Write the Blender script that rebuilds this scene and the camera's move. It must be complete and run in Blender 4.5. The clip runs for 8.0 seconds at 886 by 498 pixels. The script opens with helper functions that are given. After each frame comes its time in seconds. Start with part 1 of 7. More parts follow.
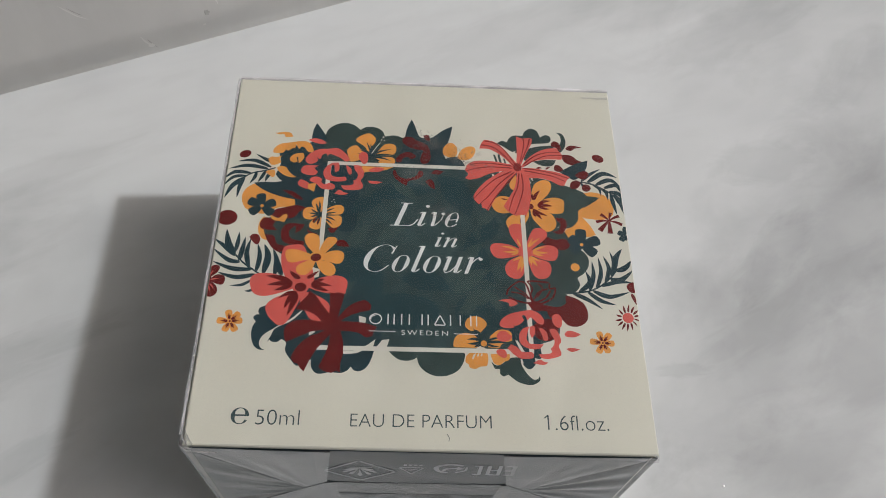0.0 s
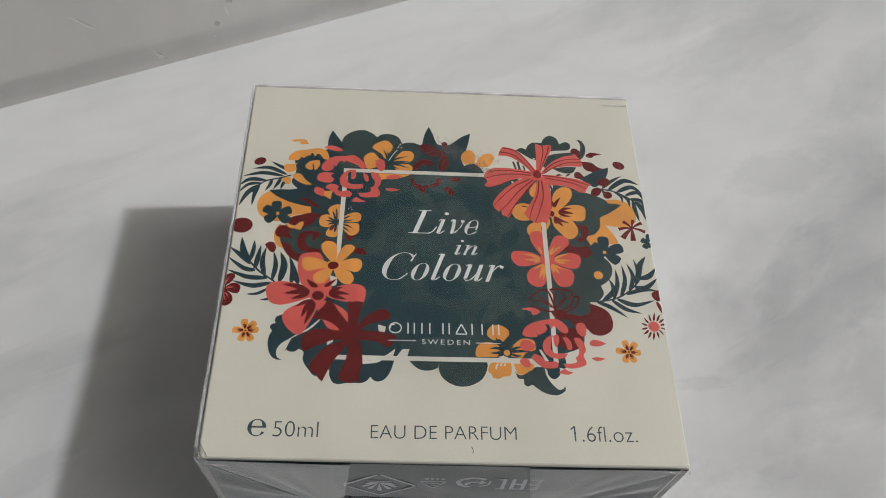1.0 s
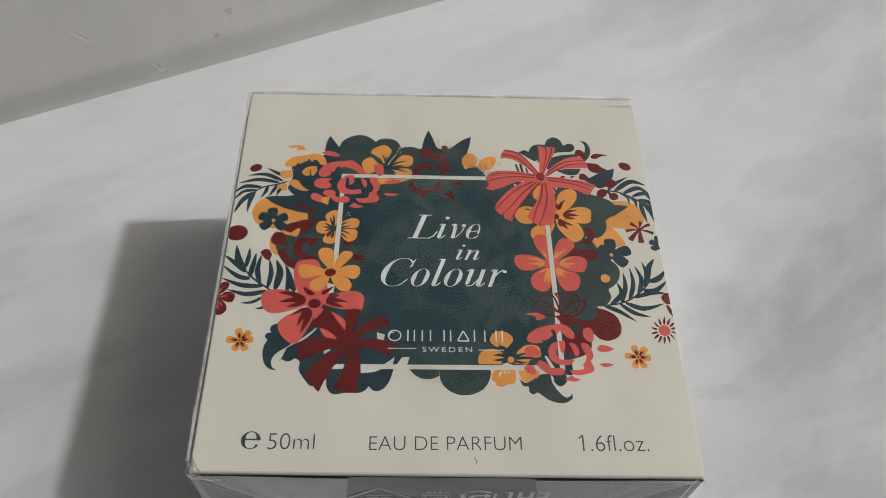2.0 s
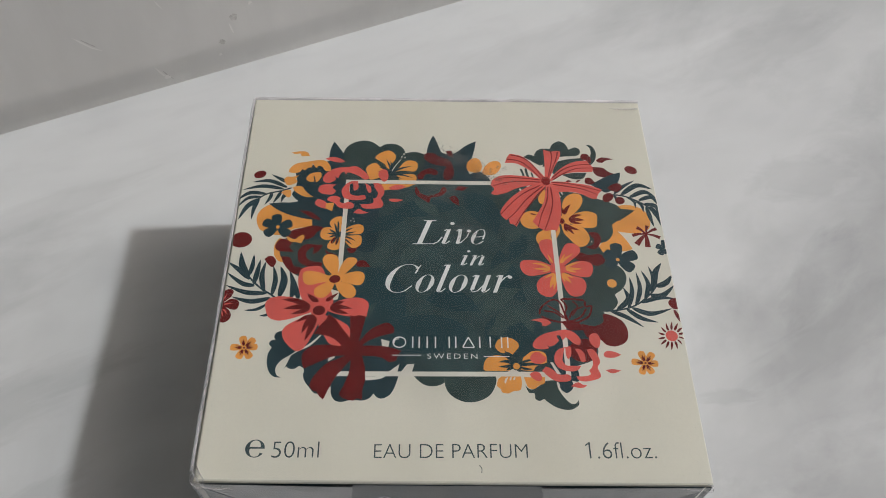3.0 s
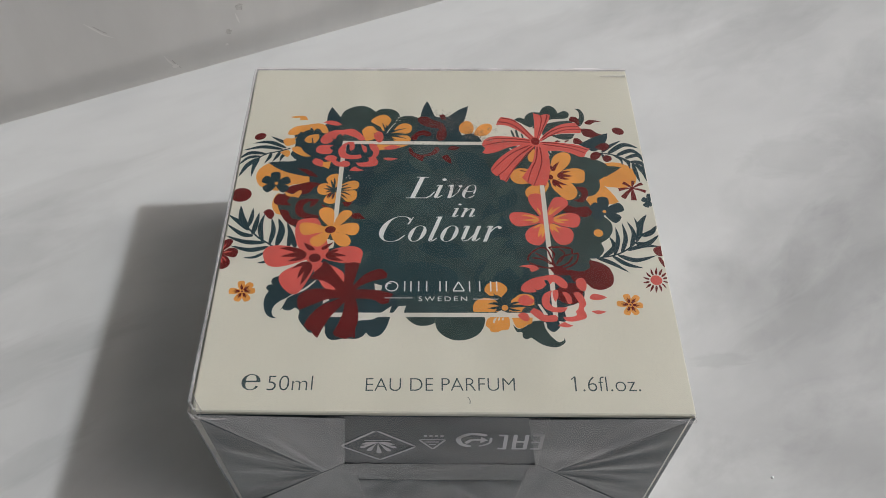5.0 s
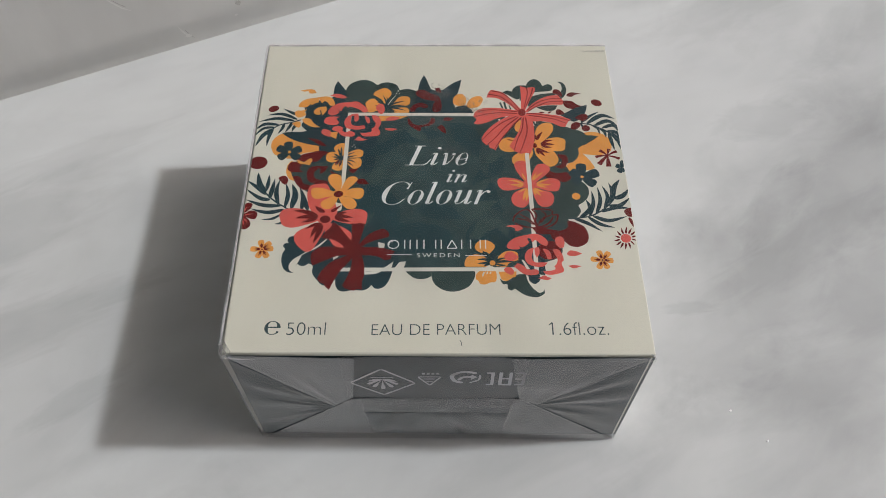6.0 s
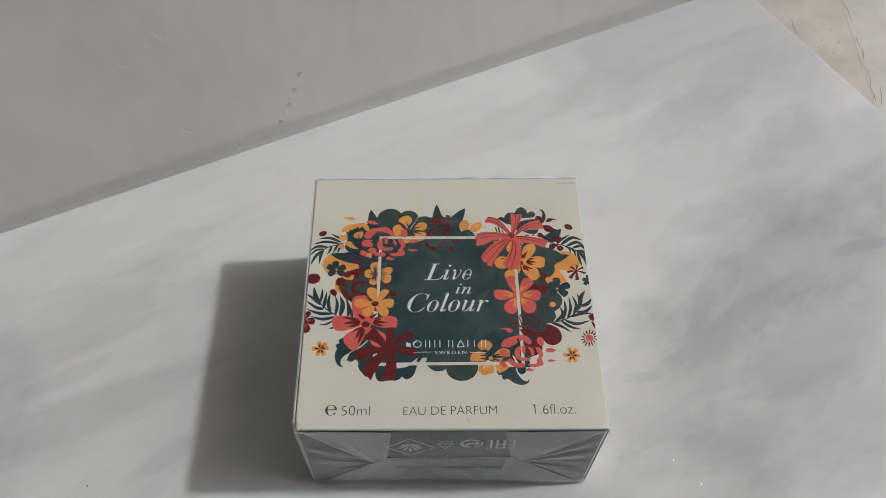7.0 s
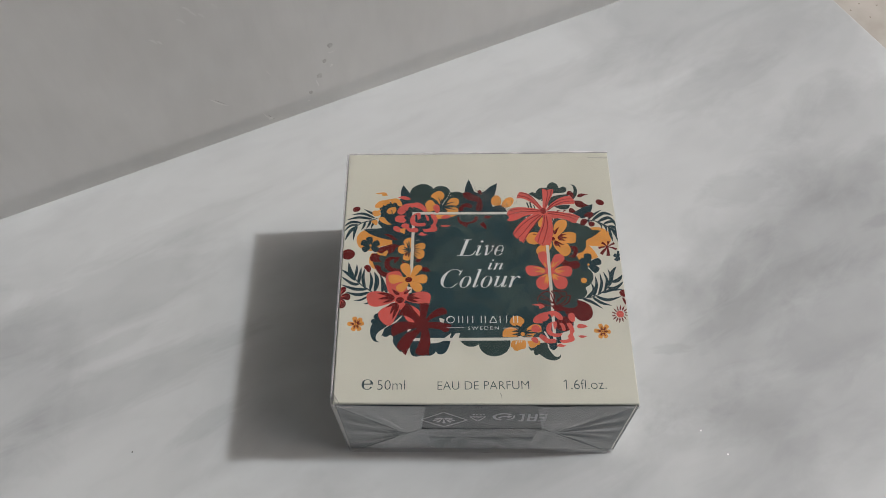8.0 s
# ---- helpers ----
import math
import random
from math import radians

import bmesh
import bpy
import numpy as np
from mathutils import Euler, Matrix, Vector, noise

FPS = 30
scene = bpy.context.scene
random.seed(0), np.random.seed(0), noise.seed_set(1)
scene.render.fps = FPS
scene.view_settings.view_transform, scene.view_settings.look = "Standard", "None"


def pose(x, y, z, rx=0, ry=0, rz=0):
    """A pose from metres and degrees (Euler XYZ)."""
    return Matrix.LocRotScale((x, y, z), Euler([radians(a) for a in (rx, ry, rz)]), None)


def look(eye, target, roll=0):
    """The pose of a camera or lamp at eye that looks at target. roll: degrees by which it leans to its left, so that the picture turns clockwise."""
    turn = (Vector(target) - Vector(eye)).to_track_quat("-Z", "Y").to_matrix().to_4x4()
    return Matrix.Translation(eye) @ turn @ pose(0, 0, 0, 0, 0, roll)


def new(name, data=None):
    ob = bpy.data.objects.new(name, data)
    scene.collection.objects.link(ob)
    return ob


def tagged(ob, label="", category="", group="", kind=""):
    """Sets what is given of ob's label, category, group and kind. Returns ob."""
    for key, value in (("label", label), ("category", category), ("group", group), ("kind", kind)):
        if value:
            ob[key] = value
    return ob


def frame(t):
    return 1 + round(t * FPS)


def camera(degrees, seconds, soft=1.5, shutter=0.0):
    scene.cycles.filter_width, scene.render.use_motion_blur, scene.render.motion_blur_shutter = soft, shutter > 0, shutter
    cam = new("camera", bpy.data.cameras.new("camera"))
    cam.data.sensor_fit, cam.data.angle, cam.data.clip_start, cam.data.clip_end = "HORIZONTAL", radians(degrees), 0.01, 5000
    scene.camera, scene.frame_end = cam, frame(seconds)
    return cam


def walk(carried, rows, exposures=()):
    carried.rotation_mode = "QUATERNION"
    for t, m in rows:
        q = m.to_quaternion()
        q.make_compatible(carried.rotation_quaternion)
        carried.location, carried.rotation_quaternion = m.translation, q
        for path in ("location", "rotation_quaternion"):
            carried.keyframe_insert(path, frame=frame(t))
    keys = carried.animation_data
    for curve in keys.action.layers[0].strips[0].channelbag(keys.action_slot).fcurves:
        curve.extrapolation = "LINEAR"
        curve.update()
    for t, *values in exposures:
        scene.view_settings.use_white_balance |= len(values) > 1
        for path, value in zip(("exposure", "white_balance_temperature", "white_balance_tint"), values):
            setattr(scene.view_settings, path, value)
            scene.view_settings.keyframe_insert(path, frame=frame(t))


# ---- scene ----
cam = camera(57.5, 8.0, soft=0.8)
PATH = [
    (0, (-0.00566, -0.08757, 0.19285), (0.1049, 0.9358, -1.5219), 6.84),
    (0.2, (-0.00693, -0.08921, 0.19337), (0.0994, 0.9603, -1.5058), 6.48),
    (0.3, (-0.00791, -0.09019, 0.19321), (0.0989, 0.9712, -1.4986), 6.29),
    (0.5, (-0.00861, -0.09000, 0.19160), (0.1046, 0.9746, -1.4977), 6.71),
    (0.7, (-0.00891, -0.08970, 0.18969), (0.1080, 0.9735, -1.5002), 7.14),
    (0.8, (-0.00896, -0.08865, 0.18992), (0.1023, 0.9602, -1.5093), 7.15),
    (1, (-0.00972, -0.08816, 0.18770), (0.1026, 0.9830, -1.4975), 6.54),
    (1.2, (-0.01033, -0.08757, 0.18587), (0.0874, 0.9772, -1.5043), 5.93),
    (1.5, (-0.01055, -0.08766, 0.18467), (0.0748, 0.9957, -1.4943), 5.00),
    (1.7, (-0.00896, -0.08808, 0.18459), (0.0673, 0.9939, -1.4958), 4.51),
    (1.8, (-0.00796, -0.08803, 0.18390), (0.0680, 1.0018, -1.4914), 4.33),
    (2, (-0.00652, -0.08802, 0.18159), (0.0676, 1.0274, -1.4768), 3.78),
    (2.2, (-0.00648, -0.08748, 0.18086), (0.0655, 1.0320, -1.4749), 3.61),
    (3.3, (-0.00439, -0.08699, 0.18124), (0.0412, 1.0367, -1.4726), 2.09),
    (3.5, (-0.00346, -0.08765, 0.18098), (0.0461, 1.0510, -1.4625), 2.18),
    (3.8, (-0.00171, -0.08808, 0.18084), (0.0369, 1.0457, -1.4663), 1.43),
    (4, (0.00011, -0.08979, 0.18071), (0.0243, 1.0580, -1.4570), 0.89),
    (4.2, (0.00061, -0.09028, 0.17957), (0.0302, 1.0655, -1.4524), 1.15),
    (4.5, (0.00118, -0.09349, 0.17821), (0.0208, 1.0727, -1.4465), 0.67),
    (4.7, (0.00047, -0.09633, 0.17677), (0.0263, 1.0752, -1.4440), 1.00),
    (4.8, (-0.00019, -0.09867, 0.17666), (0.0261, 1.0798, -1.4391), 1.10),
    (5, (-0.00142, -0.10379, 0.17616), (0.0172, 1.0874, -1.4303), 0.77),
    (5.2, (-0.00136, -0.10497, 0.17794), (0.0144, 1.0642, -1.4447), 0.77),
    (6.3, (-0.00050, -0.11835, 0.20780), (0.0213, 0.9637, -1.4741), 0.52),
    (6.4, (-0.00120, -0.11947, 0.21406), (0.0166, 0.9758, -1.4593), 0.21),
    (6.5, (-0.00229, -0.12047, 0.22278), (0.0222, 0.9736, -1.4513), 0.61),
    (6.6, (-0.00127, -0.12132, 0.22990), (0.0299, 0.9486, -1.4596), 1.05),
    (6.7, (-0.00146, -0.11999, 0.23823), (0.0543, 0.9360, -1.4594), 2.29),
    (6.8, (-0.00246, -0.12265, 0.24574), (0.0586, 0.9596, -1.4350), 2.63),
    (6.9, (-0.00504, -0.12220, 0.25496), (0.0500, 0.9574, -1.4277), 2.08),
    (7, (-0.00663, -0.12518, 0.26123), (0.0326, 0.9774, -1.4069), 1.23),
    (7.2, (-0.00670, -0.12453, 0.26666), (0.0327, 0.9526, -1.4181), 1.17),
    (7.3, (-0.00669, -0.12512, 0.26839), (0.0198, 0.9448, -1.4212), 0.69),
    (7.5, (-0.00863, -0.12420, 0.27094), (-0.0038, 0.9271, -1.4304), -0.49),
    (7.7, (-0.00900, -0.12353, 0.27006), (-0.0108, 0.9120, -1.4410), -0.83),
    (8, (-0.01001, -0.12051, 0.26788), (-0.0251, 0.8820, -1.4627), -1.23),
]
walk(cam, [(t, look(eye, target, roll)) for t, eye, target, roll in PATH],
     exposures=((0, 0.30), (0.8, 0.26), (5.2, 0.26), (6.3, 0.36), (6.5, 0.34), (6.7, 0.26), (7.0, 0.20), (8.0, 0.20)))

# ---- light: a low sun through the window beside the sill, and the sky ----
SUN_HEIGHT, SUN_AZIMUTH = 49.2, 3.4  # degrees above the sill; from +x towards +y
world = bpy.data.worlds.new("sky")
scene.world = world
world.use_nodes = True
sky = world.node_tree.nodes.new("ShaderNodeTexSky")
sky.sky_type, sky.sun_disc = "NISHITA", False
sky.sun_elevation, sky.sun_rotation = radians(SUN_HEIGHT), radians(90 - SUN_AZIMUTH)
background = world.node_tree.nodes["Background"]
background.inputs["Strength"].default_value = 0.15
sky.dust_density, sky.ozone_density = 3.0, 0.6
world.node_tree.links.new(sky.outputs[0], background.inputs["Color"])
sun_data = bpy.data.lights.new("sun", "SUN")
sun_data.energy, sun_data.angle, sun_data.color = 1.60, radians(2.6), (0.945, 0.985, 1.0)
sun = new("sun", sun_data)
ce, se = math.cos(radians(SUN_HEIGHT)), math.sin(radians(SUN_HEIGHT))
sun.matrix_basis = look((3 * ce * math.cos(radians(SUN_AZIMUTH)), 3 * ce * math.sin(radians(SUN_AZIMUTH)), 3 * se), (0, 0, 0))

# ---- sizes, in metres ----
MM = 0.001
W, D, H = 0.087, 0.088, 0.048  # the carton
TURN = 24.55  # the reveal wall against the carton's front
REVEAL, SILL_END = 0.1229, 0.2203  # the wall's foot and the sill's end, along the turned axes
turned = pose(0, 0, 0, 0, 0, TURN)


# ---- materials ----
def node(tree, kind, **inputs):
    n = tree.nodes.new(kind)
    for key, value in inputs.items():
        n.inputs[key.replace("_", " ")].default_value = value
    return n


def noise_node(tree, scale, detail=3.0, stretch=(1, 1, 1), rz=0.0, distortion=0.0):
    where = tree.nodes.new("ShaderNodeTexCoord")
    mapping = tree.nodes.new("ShaderNodeMapping")
    mapping.inputs["Scale"].default_value = stretch
    mapping.inputs["Rotation"].default_value = (0, 0, radians(rz))
    tree.links.new(where.outputs["Object"], mapping.inputs["Vector"])
    n = node(tree, "ShaderNodeTexNoise", Scale=scale, Detail=detail, Distortion=distortion)
    tree.links.new(mapping.outputs[0], n.inputs["Vector"])
    return n


def ramp(tree, source, stops):
    r = tree.nodes.new("ShaderNodeValToRGB")
    while len(r.color_ramp.elements) < len(stops):
        r.color_ramp.elements.new(0.5)
    for e, (at, c) in zip(r.color_ramp.elements, stops):
        e.position, e.color = at, (*c, 1) if len(c) == 3 else c
    tree.links.new(source, r.inputs["Fac"])
    return r


def mix(tree, kind, fac, a, b):
    m = tree.nodes.new("ShaderNodeMix")
    m.data_type, m.blend_type = "RGBA", kind
    for socket, value in ((m.inputs[0], fac), (m.inputs[6], a), (m.inputs[7], b)):
        if isinstance(value, bpy.types.NodeSocket):
            tree.links.new(value, socket)
        else:
            socket.default_value = value
    return m.outputs[2]


def surface(name, roughness=0.5, specular=0.4):
    m = bpy.data.materials.new(name)
    m.use_nodes = True
    b = m.node_tree.nodes["Principled BSDF"]
    b.inputs["Roughness"].default_value = roughness
    b.inputs["Specular IOR Level"].default_value = specular
    return m, m.node_tree, b


def bump(tree, b, height, strength, distance):
    n = node(tree, "ShaderNodeBump", Strength=strength, Distance=distance)
    tree.links.new(height, n.inputs["Height"])
    tree.links.new(n.outputs[0], b.inputs["Normal"])


def grey(v):
    return (v, v, v)


def ink(name, colour, dark=0.82, light=1.1, weave=0.0):
    """Printed ink on card: mottled a little, with the fine screen of the print where it is a dark tint."""
    m, tree, b = surface(name, 0.45, 0.2)
    patches = noise_node(tree, 260, 4)
    tone = ramp(tree, patches.outputs["Fac"], [(0.3, grey(dark)), (0.7, grey(light))])
    out = mix(tree, "MULTIPLY", 1.0, (*colour, 1), tone.outputs[0])
    fine = noise_node(tree, 4200, 1)
    tone = ramp(tree, fine.outputs["Fac"], [(0.38, grey(1 - weave)), (0.62, grey(1 + weave))])
    out = mix(tree, "MULTIPLY", 1.0, out, tone.outputs[0])
    if weave > 0.2:  # two crossed screens of the print
        for turn in (38, -47):
            where = tree.nodes.new("ShaderNodeTexCoord")
            mapping = tree.nodes.new("ShaderNodeMapping")
            mapping.inputs["Rotation"].default_value = (0, 0, radians(turn))
            tree.links.new(where.outputs["Object"], mapping.inputs["Vector"])
            wave = node(tree, "ShaderNodeTexWave", Scale=930.0, Distortion=1.0, Detail=1.0, Detail_Scale=2.0)
            tree.links.new(mapping.outputs[0], wave.inputs["Vector"])
            lines = ramp(tree, wave.outputs["Fac"], [(0.2, grey(0.79)), (0.8, grey(1.21))])
            out = mix(tree, "MULTIPLY", 1.0, out, lines.outputs[0])
    tree.links.new(out, b.inputs["Base Color"])
    bump(tree, b, fine.outputs["Fac"], 0.12, 0.00004)
    return m


CREAM = (0.705, 0.688, 0.605)
TEAL = ink("teal_ink", (0.040, 0.073, 0.075), 0.85, 1.25, 0.25)
DEEP = ink("deep_teal_ink", (0.022, 0.057, 0.066), 0.9, 1.15, 0.10)
GREEN = ink("green_ink", (0.041, 0.070, 0.066), 0.8, 1.2, 0.25)
LEAF = ink("leaf_tint_ink", (0.052, 0.089, 0.086), 0.9, 1.1, 0.25)
NAVY = ink("navy_ink", (0.021, 0.050, 0.062), 0.85, 1.15, 0.12)
MAROON = ink("maroon_ink", (0.152, 0.0125, 0.0125), 0.85, 1.12, 0.08)
WINE = ink("wine_ink", (0.24, 0.025, 0.024), 0.9, 1.1, 0.05)
CORAL = ink("coral_ink", (0.70, 0.135, 0.113), 0.9, 1.06, 0.05)
YELLOW = ink("yellow_ink", (0.79, 0.365, 0.088), 0.9, 1.06, 0.05)
PALE = ink("pale_ink", (0.70, 0.68, 0.615), 0.95, 1.04, 0.03)
WHITE = ink("white_ink", (0.80, 0.81, 0.80), 0.92, 1.05, 0.05)
GREYTEXT = ink("grey_ink", (0.055, 0.085, 0.09), 0.9, 1.1, 0.05)

card, tree, b = surface("cream_card", 0.45, 0.15)
n1, n2 = noise_node(tree, 45, 4), noise_node(tree, 2600, 2)
c = mix(tree, "MULTIPLY", 1.0, (*CREAM, 1), ramp(tree, n1.outputs["Fac"], [(0.3, (0.982, 0.98, 0.975)), (0.7, (1.012, 1.012, 1.015))]).outputs[0])
c = mix(tree, "MULTIPLY", 1.0, c, ramp(tree, n2.outputs["Fac"], [(0.3, grey(0.983)), (0.7, grey(1.014))]).outputs[0])
tree.links.new(c, b.inputs["Base Color"])
bump(tree, b, n2.outputs["Fac"], 0.1, 0.00005)

teal_card = ink("teal_card", (0.027, 0.053, 0.060), 0.8, 1.2, 0.1)


def film_material(name, gloss, roughness, wrinkle, scale, stretch=(1, 1, 1), haze=0.0):
    """Clear cellophane: what is under it, with a Fresnel gloss broken by wrinkles, and a little haze where it lies in folds."""
    m = bpy.data.materials.new(name)
    m.use_nodes = True
    tree = m.node_tree
    tree.nodes.remove(tree.nodes["Principled BSDF"])
    end = tree.nodes["Material Output"]
    clear = tree.nodes.new("ShaderNodeBsdfTransparent")
    shine = tree.nodes.new("ShaderNodeBsdfGlossy")
    shine.inputs["Roughness"].default_value = roughness
    fresnel = node(tree, "ShaderNodeFresnel", IOR=1.5)
    gain = tree.nodes.new("ShaderNodeMath")
    gain.operation, gain.use_clamp = "MULTIPLY", True
    gain.inputs[1].default_value = gloss
    tree.links.new(fresnel.outputs[0], gain.inputs[0])
    n = noise_node(tree, scale, 2, stretch, distortion=0.8)
    r = node(tree, "ShaderNodeBump", Strength=wrinkle, Distance=0.0006)
    tree.links.new(n.outputs["Fac"], r.inputs["Height"])
    tree.links.new(r.outputs[0], shine.inputs["Normal"])
    tree.links.new(r.outputs[0], fresnel.inputs["Normal"])
    under = clear.outputs[0]
    if haze:
        milk = tree.nodes.new("ShaderNodeBsdfDiffuse")
        milk.inputs["Color"].default_value = (0.83, 0.80, 0.83, 1)
        veil = tree.nodes.new("ShaderNodeMixShader")
        amount = ramp(tree, n.outputs["Fac"], [(0.35, grey(haze * 0.6)), (0.7, grey(haze * 1.4))])
        tree.links.new(amount.outputs[0], veil.inputs[0])
        tree.links.new(under, veil.inputs[1])
        tree.links.new(milk.outputs[0], veil.inputs[2])
        under = veil.outputs[0]
    both = tree.nodes.new("ShaderNodeMixShader")
    tree.links.new(gain.outputs[0], both.inputs[0])
    tree.links.new(under, both.inputs[1])
    tree.links.new(shine.outputs[0], both.inputs[2])
    tree.links.new(both.outputs[0], end.inputs["Surface"])
    return m


film_flat = film_material("film_flat", 0.8, 0.14, 0.04, 40)
film_side = film_material("film_side", 1.1, 0.14, 0.3, 70, haze=0.06)
film_clear = film_material("film_clear", 1.25, 0.14, 0.2, 45, haze=0.12)
film_flap = film_material("film_flap", 1.9, 0.16, 0.3, 60, (1, 1, 0.5), haze=0.10)
film_fold = film_material("film_fold", 1.9, 0.18, 0.22, 45, (1, 1, 1.8), haze=0.25)
film_tuck = film_material("film_tuck", 1.7, 0.18, 0.2, 45, (1, 1, 1.8), haze=0.06)
film_seal = film_material("film_seal", 1.7, 0.2, 0.6, 210, haze=0.15)
film_rim = film_material("film_rim", 0.35, 0.4, 0.25, 90, haze=0.34)
film_hem = film_material("film_hem", 0.35, 0.4, 0.25, 90, haze=0.62)
film_thick = film_material("film_thick", 1.6, 0.18, 0.6, 260, haze=0.22)


def scuff_material(name, colour, cover, scale):
    """Loose specks and smears on the film, thick in the middle and thinning outwards."""
    m = bpy.data.materials.new(name)
    m.use_nodes = True
    tree = m.node_tree
    b = tree.nodes["Principled BSDF"]
    b.inputs["Base Color"].default_value = (*colour, 1)
    b.inputs["Roughness"].default_value = 0.7
    where = tree.nodes.new("ShaderNodeTexCoord")
    ball = tree.nodes.new("ShaderNodeTexGradient")
    ball.gradient_type = "SPHERICAL"
    wide = tree.nodes.new("ShaderNodeVectorMath")
    wide.operation = "MULTIPLY"
    wide.inputs[1].default_value = (2.0, 2.0, 0.0)
    centre = tree.nodes.new("ShaderNodeVectorMath")
    centre.operation = "SUBTRACT"
    centre.inputs[1].default_value = (0.5, 0.5, 0.5)
    tree.links.new(where.outputs["Generated"], centre.inputs[0])
    tree.links.new(centre.outputs[0], wide.inputs[0])
    tree.links.new(wide.outputs[0], ball.inputs["Vector"])
    specks = noise_node(tree, scale, 6, (1, 1, 1), 0, 0.8)
    both = tree.nodes.new("ShaderNodeMath")
    both.operation = "MULTIPLY_ADD"
    tree.links.new(ball.outputs["Fac"], both.inputs[0])
    both.inputs[1].default_value = cover
    tree.links.new(specks.outputs["Fac"], both.inputs[2])
    alpha = ramp(tree, both.outputs[0], [(0.60, grey(0.0)), (0.90, grey(0.62))])
    tree.links.new(alpha.outputs[0], b.inputs["Alpha"])
    return m


scuff_pale = scuff_material("pale_scuff", (0.22, 0.205, 0.19), 0.25, 2200)
scuff_dark = scuff_material("dark_scuff", (0.06, 0.06, 0.06), 0.24, 1700)
scuff_worn = scuff_material("worn_print", (0.56, 0.46, 0.36), 0.11, 900)
scuff_faint = scuff_material("faint_scuff", (0.26, 0.25, 0.24), 0.16, 2000)

# sill: white laminate with soft grey marbling
sill_mat, tree, b = surface("marbled_laminate", 0.36, 0.2)
broad = noise_node(tree, 10, 4, (0.6, 1.3, 1), -14, 1.0)
wisps = noise_node(tree, 22, 3, (0.6, 1.3, 1), -14, 1.8)
veins = noise_node(tree, 48, 2, (0.6, 1.3, 1), -24, 1.6)
c = mix(tree, "MULTIPLY", 1.0, (0.514, 0.524, 0.528, 1), ramp(tree, broad.outputs["Fac"], [(0.36, (0.945, 0.945, 0.947)), (0.60, (1.02, 1.02, 1.02))]).outputs[0])
c = mix(tree, "MULTIPLY", 1.0, c, ramp(tree, wisps.outputs["Fac"], [(0.30, (0.93, 0.93, 0.932)), (0.46, (0.985, 0.985, 0.985)), (0.62, (1.02, 1.02, 1.02))]).outputs[0])
c = mix(tree, "MULTIPLY", 1.0, c, ramp(tree, veins.outputs["Fac"], [(0.32, (0.965, 0.965, 0.967)), (0.46, (0.998, 0.998, 0.998)), (0.66, (1.008, 1.008, 1.008))]).outputs[0])


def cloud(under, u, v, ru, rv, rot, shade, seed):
    """A darker drift laid over the marbling about (u, v), its outline broken up."""
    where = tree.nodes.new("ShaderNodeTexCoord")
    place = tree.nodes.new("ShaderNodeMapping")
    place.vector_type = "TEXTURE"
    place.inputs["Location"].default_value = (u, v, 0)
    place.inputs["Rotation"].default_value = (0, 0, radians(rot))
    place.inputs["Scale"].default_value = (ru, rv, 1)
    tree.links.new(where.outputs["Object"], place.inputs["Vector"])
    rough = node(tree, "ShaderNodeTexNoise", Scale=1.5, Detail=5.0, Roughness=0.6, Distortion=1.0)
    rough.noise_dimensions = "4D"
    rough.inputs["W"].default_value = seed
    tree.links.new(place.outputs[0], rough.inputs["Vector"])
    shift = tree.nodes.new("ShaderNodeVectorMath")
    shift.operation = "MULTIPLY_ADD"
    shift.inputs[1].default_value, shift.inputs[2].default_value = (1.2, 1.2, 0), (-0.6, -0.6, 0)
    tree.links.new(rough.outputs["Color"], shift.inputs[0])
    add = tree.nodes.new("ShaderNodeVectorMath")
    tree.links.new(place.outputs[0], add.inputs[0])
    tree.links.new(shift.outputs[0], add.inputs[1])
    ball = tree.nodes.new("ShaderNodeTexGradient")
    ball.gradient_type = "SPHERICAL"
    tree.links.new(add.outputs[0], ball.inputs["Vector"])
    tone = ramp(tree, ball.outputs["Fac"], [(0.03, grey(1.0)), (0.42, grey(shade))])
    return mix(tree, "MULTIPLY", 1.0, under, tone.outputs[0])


# drifts on the room side and beside the carton, then those towards the reveal; some only deepen the tone there
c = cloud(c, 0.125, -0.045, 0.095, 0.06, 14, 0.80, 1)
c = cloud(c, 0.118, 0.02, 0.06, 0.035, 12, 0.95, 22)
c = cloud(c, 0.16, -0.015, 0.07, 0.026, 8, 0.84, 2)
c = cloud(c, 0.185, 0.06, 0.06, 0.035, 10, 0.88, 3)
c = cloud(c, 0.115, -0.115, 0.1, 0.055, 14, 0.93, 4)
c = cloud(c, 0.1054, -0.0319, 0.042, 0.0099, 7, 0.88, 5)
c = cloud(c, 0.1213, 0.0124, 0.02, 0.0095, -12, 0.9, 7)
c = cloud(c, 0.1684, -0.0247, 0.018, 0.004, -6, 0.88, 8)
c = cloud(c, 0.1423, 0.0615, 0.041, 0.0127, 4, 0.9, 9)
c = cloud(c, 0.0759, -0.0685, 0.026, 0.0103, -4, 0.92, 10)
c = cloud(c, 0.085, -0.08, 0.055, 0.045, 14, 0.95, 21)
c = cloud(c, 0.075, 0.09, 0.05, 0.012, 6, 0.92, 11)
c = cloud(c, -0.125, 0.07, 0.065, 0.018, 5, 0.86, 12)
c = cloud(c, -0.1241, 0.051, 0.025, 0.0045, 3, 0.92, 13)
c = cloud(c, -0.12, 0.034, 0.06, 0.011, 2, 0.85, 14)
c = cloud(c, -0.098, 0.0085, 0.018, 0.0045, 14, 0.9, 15)
